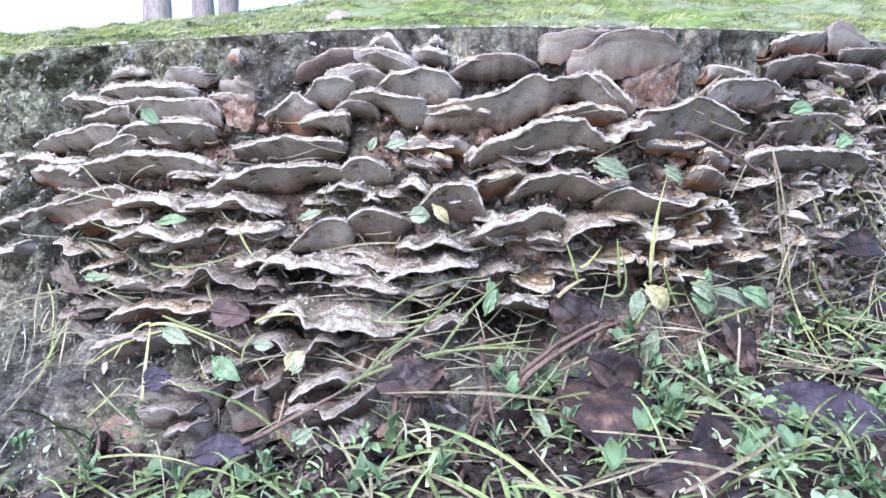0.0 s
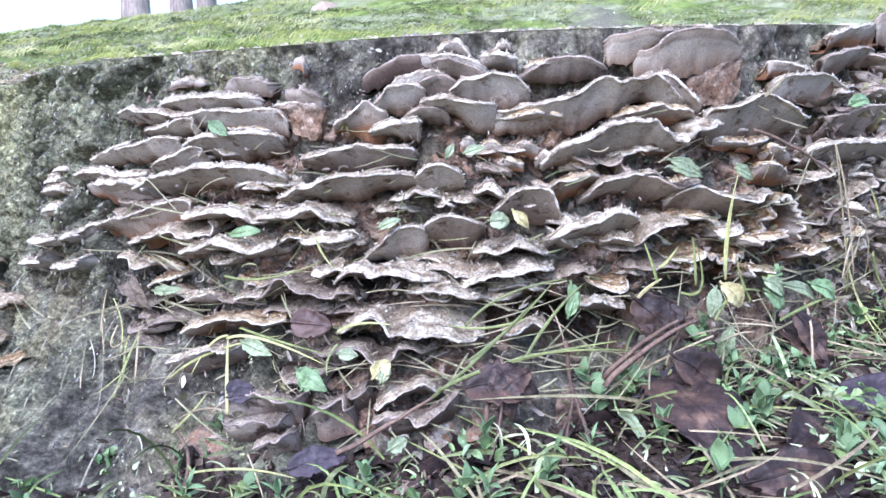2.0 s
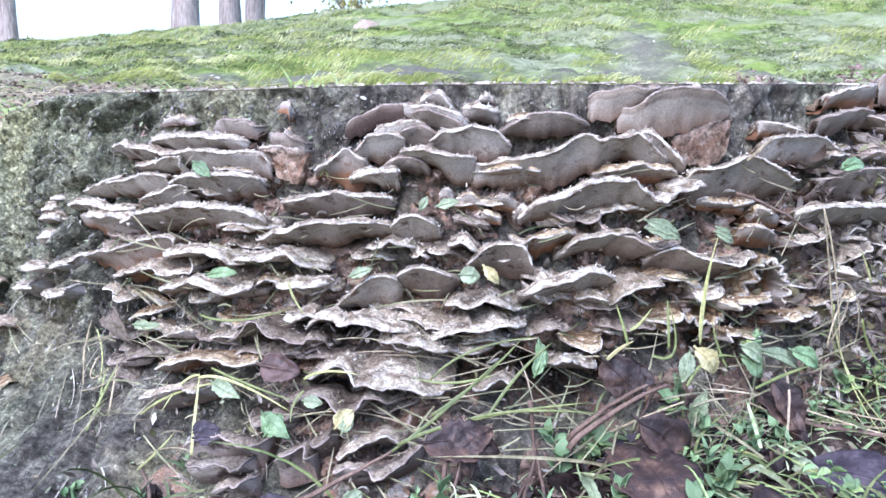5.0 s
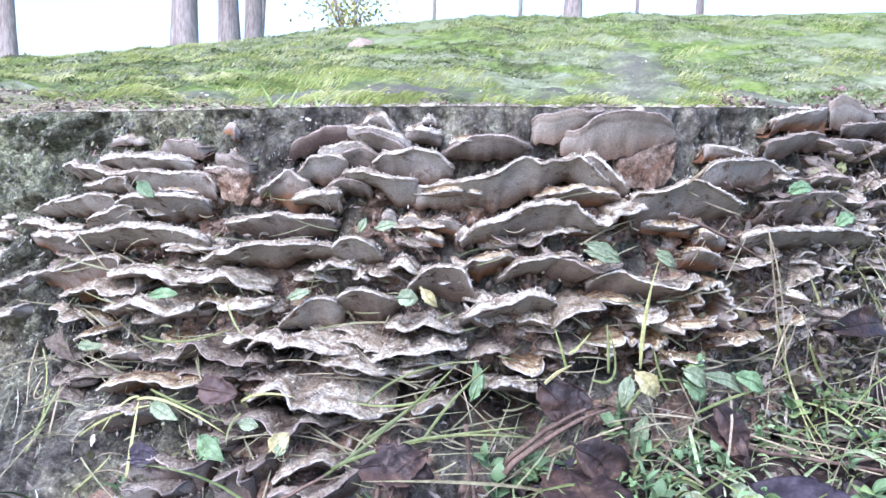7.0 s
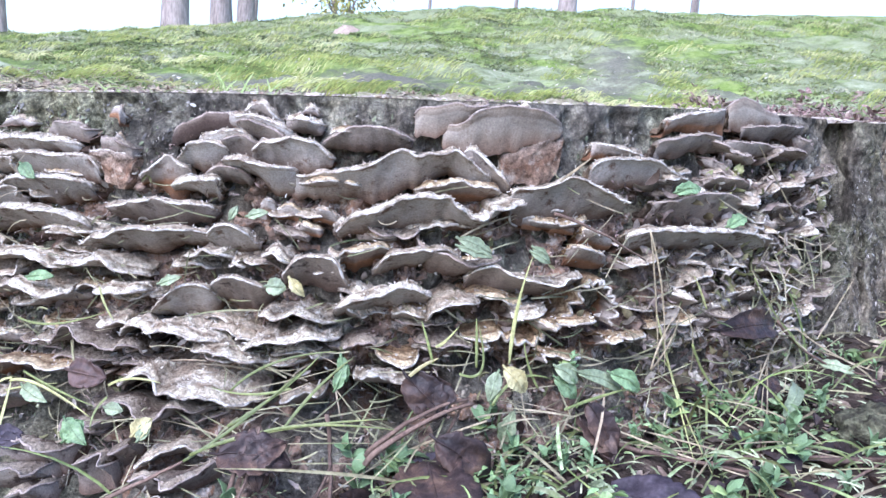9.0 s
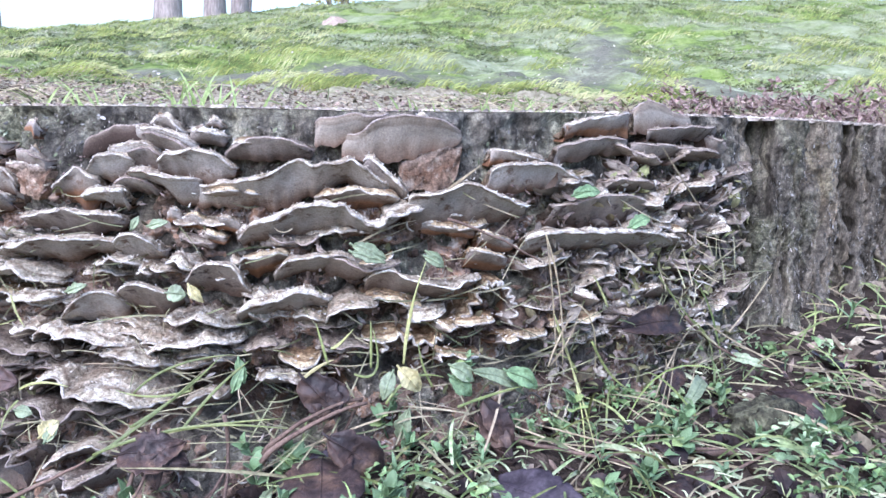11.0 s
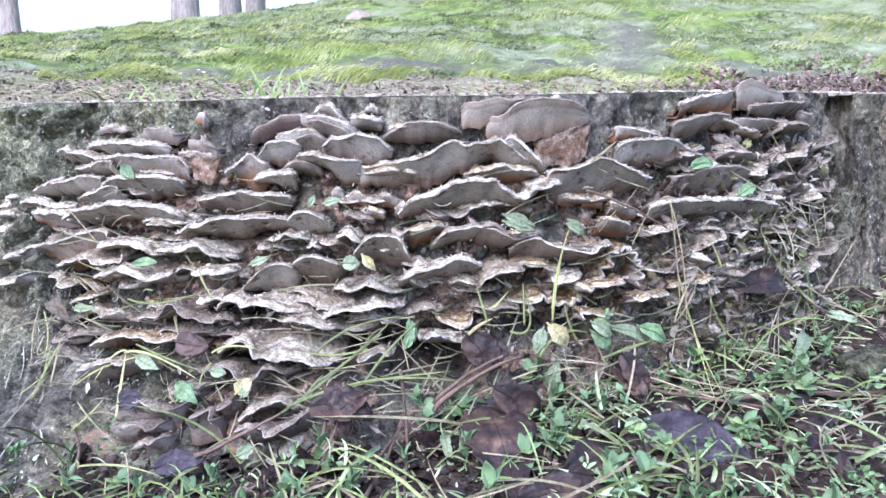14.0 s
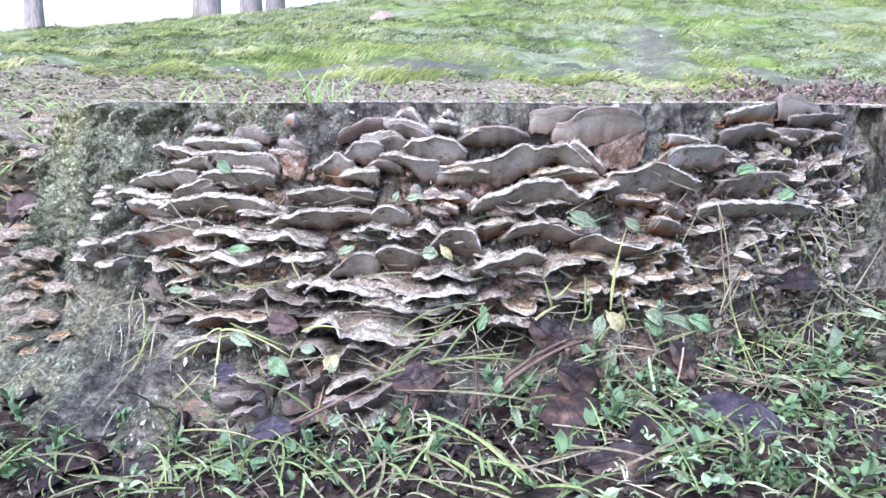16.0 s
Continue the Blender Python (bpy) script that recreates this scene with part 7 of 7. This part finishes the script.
def crumbs():
    """Crumbled wood and fibres caught between the shelves."""
    rnd = random.Random(31)
    verts, faces = [], []
    for _ in range(4200):
        x, z = rnd.uniform(-0.335, 0.455), rnd.uniform(0.0, 0.24)
        c = wall(x, z, 0.0 + 0.020 * fbm(x * 24, z * 34, 1.0) + 0.013 * fbm(x * 75, z * 90, 6.0, 5) - pit(x, z) + rnd.uniform(0, 0.004))
        s = rnd.uniform(0.0006, 0.0022)
        m = Matrix.Translation(c) @ pose(0, 0, 0, rnd.uniform(0, 360), rnd.uniform(0, 360), rnd.uniform(0, 360)) @ Matrix.Diagonal((s * rnd.uniform(0.6, 2.2), s, s * rnd.uniform(0.4, 1), 1))
        n = len(verts)
        verts += [m @ Vector(p) for p in ((1, 0, 0), (-0.9, 0.2, 0.1), (0, 1, 0.2), (0.1, -0.9, 0), (0, 0.1, 1), (0.2, 0, -0.8))]
        faces += [tuple(n + i for i in q) for q in ((0, 2, 4), (2, 1, 4), (1, 3, 4), (3, 0, 4), (2, 0, 5), (1, 2, 5), (3, 1, 5), (0, 3, 5))]
    tagged(soup("wood_crumbs", verts, faces, mottled("wood_crumb", [(0.3, (0.10, 0.06, 0.045)), (0.7, (0.36, 0.29, 0.24))], 60, 300, 0.9, 0.001, 0.5, 0, 0.6)), "pale brown wood crumbs between the bracket fungi", "debris", kind="stuff")
    # fuzz of fine fibres
    verts, faces = [], []
    for _ in range(2600):
        x, z = rnd.uniform(-0.335, 0.465), rnd.uniform(0.0, 0.245)
        p0 = wall(x, z, -0.002 + 0.020 * fbm(x * 24, z * 34, 1.0) - pit(x, z))
        d = Vector((rnd.gauss(0, 0.6), -1, rnd.gauss(0.1, 0.6))).normalized() * rnd.uniform(0.004, 0.016)
        v, f = ribbon(p0, p0 + d * 0.5 + Vector((0, 0, rnd.uniform(-0.001, 0.002))), p0 + d, rnd.uniform(0.0003, 0.0009), 3, 0.4)
        n = len(verts)
        verts += v
        faces += [tuple(n + i for i in q) for q in f]
    tagged(soup("wood_fibres", verts, faces, mottled("wood_fibre", [(0.3, (0.16, 0.10, 0.07)), (0.7, (0.42, 0.35, 0.28))], 30, 300, 0.9, 0.0005, 0.4, 0, 0.5)), "fine brown rotten fibres between the fungi", "debris", kind="stuff")
    verts, faces = [], []
    for k in range(640):
        x, z = rnd.uniform(-0.5, 0.50), rnd.triangular(0.0, 0.22, 0.03)
        if k > 620:
            x, z = rnd.uniform(0.28, 0.49), rnd.uniform(0.06, 0.22)
        if k > 580:
            x, z = rnd.uniform(0.36, 0.465), rnd.uniform(0.03, 0.17)
        tangle = 515 < k < 540
        if tangle:
            x, z = rnd.triangular(-0.10, 0.16, 0.03), rnd.uniform(0.015, 0.075)
        if x < -0.30 and (z > 0.09 or rnd.random() < 0.85):
            continue
        p0 = wall(x, z, rnd.uniform(0.01, 0.05) if x > -0.33 else 0.012)
        a, l = rnd.gauss(0, 0.6) + (math.pi if rnd.random() < 0.5 else 0), rnd.uniform(0.012, 0.055)
        if k > 580 and rnd.random() < 0.7:
            a = rnd.gauss(math.pi / 2, 0.35)
        if tangle:
            a, l = rnd.gauss(0.55, 0.5), rnd.uniform(0.02, 0.08)
            p0 = wall(x, z, rnd.uniform(0.025, 0.055))
        p2 = wall(x + l * math.cos(a), z + l * math.sin(a) * 0.8, rnd.uniform(0.03, 0.055) if tangle else rnd.uniform(0.01, 0.05) if x > -0.33 else 0.016)
        p1 = (p0 + p2) / 2 + Vector((0, -0.003, rnd.uniform(-0.003, 0.004)))
        v, f = ribbon(p0, p1, p2, rnd.uniform(0.0004, 0.0015) , 5, 0.4)
        n = len(verts)
        verts += v
        faces += [tuple(n + i for i in q) for q in f]
    tagged(soup("caught_straw", verts, faces, mottled("caught_straw", [(0.36, (0.10, 0.12, 0.045)), (0.5, (0.23, 0.215, 0.12)), (0.64, (0.40, 0.34, 0.22))], 12, 300, 0.7, 0.0005, 0.4, 0, 0.35)), "straw and grass caught between the fungi", "grass", kind="stuff")


crumbs()


def bark_flecks():
    """Pale splinters and lichen flecks standing on the bark."""
    rnd = random.Random(61)
    verts, faces = [], []
    for k in range(7000):
        right = k % 5 > 1
        x = rnd.uniform(0.475, 1.0) if right else rnd.uniform(-0.60, -0.26)
        z = rnd.uniform(0.01, 0.268)
        if k % 9 == 0:
            x, z = rnd.uniform(-0.26, 0.47), rnd.uniform(0.20, 0.276)
        p0 = on_bark(x, z, 0.0012)
        d = Vector((rnd.gauss(0, 0.35), rnd.gauss(-0.2, 0.2), rnd.choice((-1, 1)) * (1.0 if right else 0.4))).normalized() * rnd.uniform(0.0008, 0.003)
        if right and z < 0.16 and k % 4 == 0:
            d *= rnd.uniform(1.5, 3.2)
        v, f = ribbon(p0, p0 + d * 0.5, p0 + d, rnd.uniform(0.0003, 0.0008) * (1.6 if d.length > 0.003 else 1), 2, 0.4)
        n = len(verts)
        verts += v
        faces += [tuple(n + i for i in q) for q in f]
    mat = mottled("bark_fleck", [(0.35, (0.16, 0.14, 0.11)), (0.65, (0.52, 0.48, 0.40))], 40, 300, 0.9, 0.0005, 0.4, 0, 0.4)
    tagged(soup("bark_flecks", verts, faces, mat), "pale splinters and lichen flecks on the bark", "debris", kind="stuff")


bark_flecks()


def shreds():
    """Curled scraps of old fungus, bark and leaf lodged between the shelves."""
    rnd = random.Random(71)
    for name, words, count, stops in (
        ("fungus_scraps", "pale crumbled scraps of fungus between the shelves", 1900, [(0.36, (0.11, 0.085, 0.066)), (0.5, (0.26, 0.22, 0.175)), (0.64, (0.48, 0.44, 0.37))]),
        ("leaf_scraps", "olive and brown leaf scraps between the fungi", 800, [(0.38, (0.055, 0.042, 0.028)), (0.5, (0.13, 0.12, 0.055)), (0.62, (0.27, 0.27, 0.12))]),
    ):
        verts, faces = [], []
        for k in range(count):
            if k % 5 < 3:
                x, z = rnd.uniform(0.25, 0.495), rnd.uniform(0.03, 0.24)
            elif k % 5 == 3:
                x, z = rnd.uniform(-0.30, 0.42), rnd.uniform(-0.01, 0.10)
            else:
                x, z = rnd.uniform(-0.32, 0.42), rnd.uniform(0.08, 0.22)
            c = wall(x, z, rnd.uniform(0.002, 0.032) * (0.6 if x > 0.47 else 1))
            s = rnd.uniform(0.0012, 0.0045) if rnd.random() < 0.8 or x < 0.25 else rnd.uniform(0.005, 0.009)
            m = Matrix.Translation(c) @ pose(0, 0, 0, rnd.uniform(0, 360), rnd.uniform(-60, 60), rnd.uniform(0, 360)) @ Matrix.Scale(s, 4)
            n, curl, slim = len(verts), rnd.uniform(-0.9, 0.9), rnd.uniform(0.2, 0.75)
            for i in range(5):
                q = i / 2 - 1
                w = slim * (1 - 0.75 * q * q) * rnd.uniform(0.6, 1.2)
                verts += [m @ Vector((q * 1.3, e * w, curl * q * q + 0.5 * curl * abs(e) + rnd.uniform(-0.12, 0.12))) for e in (-1, 0, 1)]
            for i in range(4):
                a = n + 3 * i
                faces += [(a, a + 1, a + 4, a + 3), (a + 1, a + 2, a + 5, a + 4)]
        tagged(soup(name, verts, faces, mottled(name, stops, 12, 320, 0.85, 0.001, 0.6, 0, 0.4)), words, "debris", kind="stuff")


shreds()


def bark_scales():
    """Small scales of crusty bark and moss, and pale rootlets hanging over the root foot."""
    rnd = random.Random(91)
    groups = (
        ("bark_scales", "dark crusty bark scales on the old stump", 5000, [(0.38, (0.05, 0.047, 0.044)), (0.5, (0.13, 0.122, 0.112)), (0.62, (0.33, 0.315, 0.285))]),
        ("moss_scales", "small grey-green moss cushions on the bark", 2200, [(0.38, (0.10, 0.115, 0.07)), (0.5, (0.22, 0.245, 0.145)), (0.62, (0.40, 0.43, 0.29))]),
    )
    for name, words, count, stops in groups:
        verts, faces = [], []
        for k in range(count):
            x, z = rnd.uniform(-0.60, -0.2), rnd.uniform(-0.05, 0.262)
            if name == "bark_scales" and k % 5 > 2:
                x = rnd.uniform(0.475, 0.98)
            elif k % 9 == 0:
                x, z = rnd.uniform(-0.2, 0.47), rnd.uniform(0.20, 0.274)
            at = on_bark(x, z, 0.0006 if x < 0.3 else 0.0016)
            side = wall(x + 0.004, z) - wall(x - 0.004, z)
            turn = math.degrees(math.atan2(side.y, side.x))
            s = rnd.uniform(0.0007, 0.0026) * (1.0 if x < 0 else 0.8)
            lean = rnd.gauss(55 if x < 0 else 90, 30)
            m = Matrix.Translation(at) @ pose(0, 0, 0, 90, 0, turn) @ pose(0, 0, 0, rnd.gauss(0, 28), rnd.gauss(0, 28), lean) @ Matrix.Scale(s, 4)
            n, slim, cup = len(verts), rnd.uniform(0.3, 0.8), rnd.uniform(0.1, 0.5)
            for i in range(4):
                q = i / 1.5 - 1
                w = slim * (1 - 0.6 * q * q) * rnd.uniform(0.6, 1.2)
                verts += [m @ Vector((q * 1.3, e * w, cup * (1 - abs(e)) * (1 - q * q) + rnd.uniform(-0.12, 0.12))) for e in (-1, 0, 1)]
            for i in range(3):
                a = n + 3 * i
                faces += [(a, a + 1, a + 4, a + 3), (a + 1, a + 2, a + 5, a + 4)]
        tagged(soup(name, verts, faces, mottled(name, stops, 14, 320, 0.95, 0.001, 0.6, 0, 0.4, spec=0.1)), words, "bark", kind="stuff")
    verts, faces = [], []
    for _ in range(45):
        x, z = rnd.uniform(-0.50, -0.17), rnd.triangular(-0.04, 0.12, 0.0)
        p0 = on_bark(x, z, 0.005)
        a, l = rnd.gauss(-math.pi / 2, 0.7), rnd.uniform(0.008, 0.036)
        x2, z2 = x + l * math.cos(a), max(-0.05, z + l * math.sin(a))
        p2 = on_bark(x2, z2, 0.006)
        p1 = (p0 + p2) / 2 + Vector((rnd.uniform(-0.005, 0.005), -0.004, rnd.uniform(-0.003, 0.003)))
        v, f = ribbon(p0, p1, p2, rnd.uniform(0.0004, 0.0014), 6, 0.4)
        n = len(verts)
        verts += v
        faces += [tuple(n + i for i in q) for q in f]
    mat = mottled("pale_rootlet", [(0.35, (0.20, 0.19, 0.12)), (0.65, (0.52, 0.49, 0.38))], 20, 300, 0.8, 0.0005, 0.4, 0, 0.35)
    tagged(soup("rootlets", verts, faces, mat), "pale rootlets and grass bits on the root foot", "grass", kind="stuff")


bark_scales()


def rim_chips():
    """Pale splinters along the sawn edge."""
    rnd = random.Random(81)
    verts, faces = [], []
    for _ in range(1100):
        x = rnd.uniform(-0.55, 1.0)
        back = rnd.random() ** 2 * 0.12
        w = wall(x, 0.28)
        p0 = Vector((w.x, w.y + 0.004 + back, top_z(w.x, w.y + back) + 0.001))
        a, l = rnd.uniform(0, math.tau), rnd.uniform(0.002, 0.012)
        d = Vector((math.cos(a), 0.6 * math.sin(a), rnd.uniform(0.0, 0.16))) * l
        v, f = ribbon(p0, p0 + d * 0.5 + Vector((0, 0, 0.0006)), p0 + d, rnd.uniform(0.0006, 0.0024), 2, 0.5)
        n = len(verts)
        verts += v
        faces += [tuple(n + i for i in q) for q in f]
    mat = mottled("rim_splinter", [(0.35, (0.20, 0.16, 0.115)), (0.65, (0.56, 0.50, 0.41))], 30, 300, 0.9, 0.0005, 0.4, 0, 0.45)
    tagged(soup("rim_splinters", verts, faces, mat), "pale splinters and litter on the sawn rim", "debris", kind="stuff")


rim_chips()


# ---------------------------------------------------------------- beside the stump
def stone(at, size, seed):
    bm = bmesh.new()
    bmesh.ops.create_icosphere(bm, subdivisions=4, radius=1)
    for v in bm.verts:
        n = v.co.normalized()
        v.co = Vector((n.x * size[0], n.y * size[1], n.z * size[2])) * (1 + 0.22 * fbm(n.x * 1.6 + seed, n.y * 1.6, n.z * 1.6) + 0.16 * fbm(n.x * 6, n.y * 6 + seed, n.z * 6, 5))
    ob = part("stone", bm, STONE)
    ob.location = at
    return tagged(ob, "dark earthy mossy stone half sunk in grass", "stone")


stone((0.462, 0.59, 0.036), (0.036, 0.03, 0.026), 3)


def rosette(at, size, count, seed):
    """A cluster of small overlapping caps on the slope beside the stump."""
    rnd = random.Random(seed)
    thing = empty("fungus_rosette", at, "cluster of small greyish bracket fungi beside stump", "fungus", "rosettes beside the stump")
    for i in range(count):
        bm = bmesh.new()
        zone = bm.verts.layers.float.new("zone")
        r = size * rnd.uniform(0.22, 0.46)
        tops, lows = [], []
        for a in range(15):
            an = math.pi * (a / 14 - 0.5) * 1.25
            tr, lr = [], []
            for k in range(5):
                v = k / 4
                w = r * v * (1 + 0.12 * math.sin(5 * an + i))
                z = r * (0.35 * v - 0.55 * v * v) + 0.10 * r * math.sin(7 * an + i) * v * v
                for row, t in ((tr, 1), (lr, -1)):
                    q = bm.verts.new((w * math.sin(an), -w * math.cos(an), z + t * (0.07 - 0.05 * v) * r))
                    q[zone] = v
                    row.append(q)
            tops.append(tr)
            lows.append(lr)
        grid_faces(bm, tops)
        grid_faces(bm, lows, True)
        for a in range(14):
            bm.faces.new((tops[a][4], tops[a + 1][4], lows[a + 1][4], lows[a][4]))
        ob = part("cap", bm, CAP[rnd.choice(["tan", "grey", "grey"])], thing)
        ob.matrix_basis = pose(rnd.uniform(-0.6, 0.6) * size, rnd.uniform(-0.3, 0.3) * size, (i / count - 0.1) * size, rnd.uniform(-20, 15), rnd.uniform(-15, 15), rnd.uniform(-60, 50))
    return thing


def slope(x, y):
    return Vector((x, y, ground_z(x, y)))


rosette(slope(-0.80, 1.22), 0.09, 9, 1)
rosette(slope(-0.74, 1.12), 0.085, 8, 2)
rosette(slope(-0.70, 1.00), 0.06, 6, 3)
rosette((-0.585, 0.800, 0.050), 0.060, 8, 4)
rosette((-0.548, 0.765, 0.026), 0.060, 8, 5)
rosette((-0.505, 0.705, 0.008), 0.055, 7, 6)
rosette((-0.470, 0.640, -0.002), 0.045, 6, 7)


# ---------------------------------------------------------------- the bank behind
def worn(x, y):
    """Under one where the bank's soil lies open."""
    least = 9.0
    for (cx, cy), (rx, ry), lean in SPOTS:
        u, v = x - cx, y - cy
        c, s = math.cos(lean), math.sin(lean)
        least = min(least, math.hypot((u * c - v * s) / rx, (u * s + v * c) / ry))
    return least + 0.7 * fbm(x * 5, y * 5, 2.0, 3)


def moss():
    rnd = random.Random(41)
    verts, faces = [], []
    count = 0
    while count < 75000:
        y = 2.4 + 5.9 * rnd.random() ** 1.3
        x = rnd.uniform(-0.62, 0.62) * (y + 0.8)
        if noise.noise(Vector((x * 0.9, y * 0.9, 3.0))) + 0.5 * noise.noise(Vector((x * 3, y * 3, 1.0))) < -0.16 + 0.42 * (1 - smooth01((y - 2.4) / 1.8)):
            continue
        if worn(x, y) < 1.0:
            continue
        count += 1
        h = rnd.uniform(0.006, 0.018) * (2.0 if y > 6 and rnd.random() < 0.2 else 1)
        a = rnd.uniform(0, math.tau)
        p = Vector((x, y, ground_z(x, y) - 0.004))
        w = Vector((math.cos(a), math.sin(a), 0)) * rnd.uniform(0.005, 0.014)
        t = p + Vector((rnd.uniform(-0.02, 0.02), rnd.uniform(-0.02, 0.01), h))
        if rnd.random() < 0.45:
            # combed over, up and to one side
            w *= 0.4
            t = p + Vector((rnd.uniform(0.02, 0.07), rnd.uniform(-0.01, 0.03), h * rnd.uniform(0.8, 1.8)))
        n = len(verts)
        verts += [p - w, p + w, t, p + w.cross(Vector((0, 0, 1)))]
        faces += [(n, n + 1, n + 2), (n + 1, n + 3, n + 2), (n + 3, n, n + 2)]
    mat = mottled("bright_moss", [(0.40, (0.085, 0.10, 0.035)), (0.5, (0.19, 0.23, 0.07)), (0.60, (0.35, 0.35, 0.21))], 2.4, 14, 0.8, 0.002, 0.3, 0, 0.14)
    tagged(soup("moss", verts, faces, mat), "bright yellow-green moss cushions covering the bank", "moss", kind="stuff")


moss()


def combed_moss():
    """Longer strands lying combed over on the bank, in drifts."""
    rnd = random.Random(43)
    verts, faces = [], []
    count = 0
    while count < 15000:
        y = 2.5 + 5.2 * rnd.random() ** 1.4
        x = rnd.uniform(-0.62, 0.62) * (y + 0.8)
        if worn(x, y) < 1.1 or noise.noise(Vector((x * 1.9 - 0.9 * y, y * 0.9, 9.0))) < 0.08:
            continue
        count += 1
        p = Vector((x, y, ground_z(x, y) - 0.003))
        l = rnd.uniform(0.025, 0.075)
        side = l * rnd.uniform(0.3, 1.0)
        q = Vector((x + side, y + rnd.uniform(-0.2, 0.5) * l, 0))
        q.z = ground_z(q.x, q.y) + rnd.uniform(0.005, 0.03)
        v, f = ribbon(p, (p + q) / 2 + Vector((0, 0, 0.25 * l)), q, rnd.uniform(0.002, 0.0045), 3, 0.4)
        n = len(verts)
        verts += v
        faces += [tuple(n + i for i in e) for e in f]
    mat = mottled("combed_moss", [(0.40, (0.10, 0.13, 0.03)), (0.5, (0.25, 0.285, 0.07)), (0.60, (0.42, 0.42, 0.19))], 2.8, 30, 0.8, 0.002, 0.3, 0, 0.25)
    tagged(soup("mossy_strands", verts, faces, mat), "long yellow-green moss strands combed over the bank", "moss", kind="stuff")


combed_moss()
chips("leaf_litter", 900, PALE_LITTER, 27, ((-2.6, 2.8), (2.5, 5.0)), (0.004, 0.013), "small pale fallen leaf scraps on the bank")
PALE_LEAF = mottled("pale_fallen_leaf", [(0.3, (0.30, 0.22, 0.16)), (0.7, (0.46, 0.36, 0.28))], 30, 100, 0.7, 0.001, 0.3, 0)
leaf(PALE_LEAF, (-0.95, 5.93, 0.67), (-0.77, 6.0, 0.74), 0.10, 45, 0.3, 3)


def tree(x, y, radius, height, seed, lean=0.0):
    rnd = random.Random(seed)
    z = ground_z(x, y)
    thing = empty("tree", (x, y, z), "bare park tree with greyish-brown trunk behind bank", "tree", "trees behind the bank")
    bm = bmesh.new()
    pts = [(lean * s * height + 0.03 * math.sin(3 * s + seed), 0, -0.3 + height * s) for s in (0, 0.06, 0.12, 0.25, 0.45, 0.7, 1.0)]
    tube(bm, pts, [radius * k for k in (1.45, 1.15, 1.0, 0.93, 0.8, 0.55, 0.12)], 14)
    for v in bm.verts:
        v.co += Vector((v.co.x, v.co.y, 0)) * 0.18 * noise.noise(Vector((v.co.x * 7, v.co.y * 7, v.co.z * 0.8 + seed)))
    part("trunk", bm, TRUNK, thing)
    for i in range(6):
        a, h = rnd.uniform(0, math.tau), height * rnd.uniform(0.4, 0.9)
        l = height * rnd.uniform(0.2, 0.35)
        bm = bmesh.new()
        base = Vector((lean * h, 0, h - 0.3))
        d = Vector((math.cos(a), math.sin(a), 0.8))
        tube(bm, [base, base + d * l * 0.5, base + d * l * 0.9 + Vector((0, 0, 0.2 * l))], [radius * 0.35, radius * 0.22, radius * 0.04], 7)
        part("limb", bm, TRUNK, thing)
    return thing


tree(-4.08, 11.3, 0.165, 9, 1)
tree(-3.98, 13.0, 0.15, 9, 2)
tree(-3.87, 14.0, 0.14, 9, 3, 0.03)
tree(1.6, 15.5, 0.16, 9, 4)
tree(-6.9, 12.0, 0.13, 9, 5)
tree(4.2, 17, 0.07, 7, 6)
tree(4.45, 18, 0.07, 7, 7)
tree(3.5, 20, 0.05, 6, 8)
tree(0.9, 22, 0.06, 6, 9)
tree(-1.3, 22, 0.05, 6, 10)
tree(-4.0, 15.0, 0.06, 7, 11, 0.05)


def bush(x, y, size, seed):
    rnd = random.Random(seed)
    z = ground_z(x, y)
    thing = empty("bush", (x, y, z), "yellowing bush with thin stems beyond the bank", "bush")
    stems = []
    for i in range(7):
        bm = bmesh.new()
        top = Vector((rnd.uniform(-0.5, 0.5), rnd.uniform(-0.4, 0.4), rnd.uniform(0.7, 1.2))) * size
        tube(bm, [(0.04 * i, 0, -0.1), top * 0.5 + Vector((0, 0, 0.1)), top], [0.03, 0.02, 0.006], 6)
        part("stem", bm, TRUNK, thing)
        stems.append(top)
    verts, faces = [], []
    for _ in range(800):
        c = rnd.choice(stems) * rnd.uniform(0.3, 1.05) + Vector((rnd.gauss(0, 0.2), rnd.gauss(0, 0.2), rnd.gauss(0, 0.18))) * size
        a = Vector((rnd.uniform(-1, 1), rnd.uniform(-1, 1), rnd.uniform(-1, 1))).normalized() * 0.05
        b = a.cross(Vector((rnd.uniform(-1, 1), rnd.uniform(-1, 1), 1))).normalized() * 0.025
        n = len(verts)
        verts += [c - a, c + b, c + a, c - b]
        faces.append((n, n + 1, n + 2, n + 3))
    ob = soup("foliage", verts, faces, LEAFAGE)
    ob.parent = thing
    return thing


bush(-2.35, 14.5, 1.2, 1)


loose_blades("grass", 900, BLADE, 19, ((-2.2, 2.2), (1.6, 2.9)), (0.02, 0.07), (0.002, 0.005), (0.15, 0.7), "thin green grass between stump and bank")
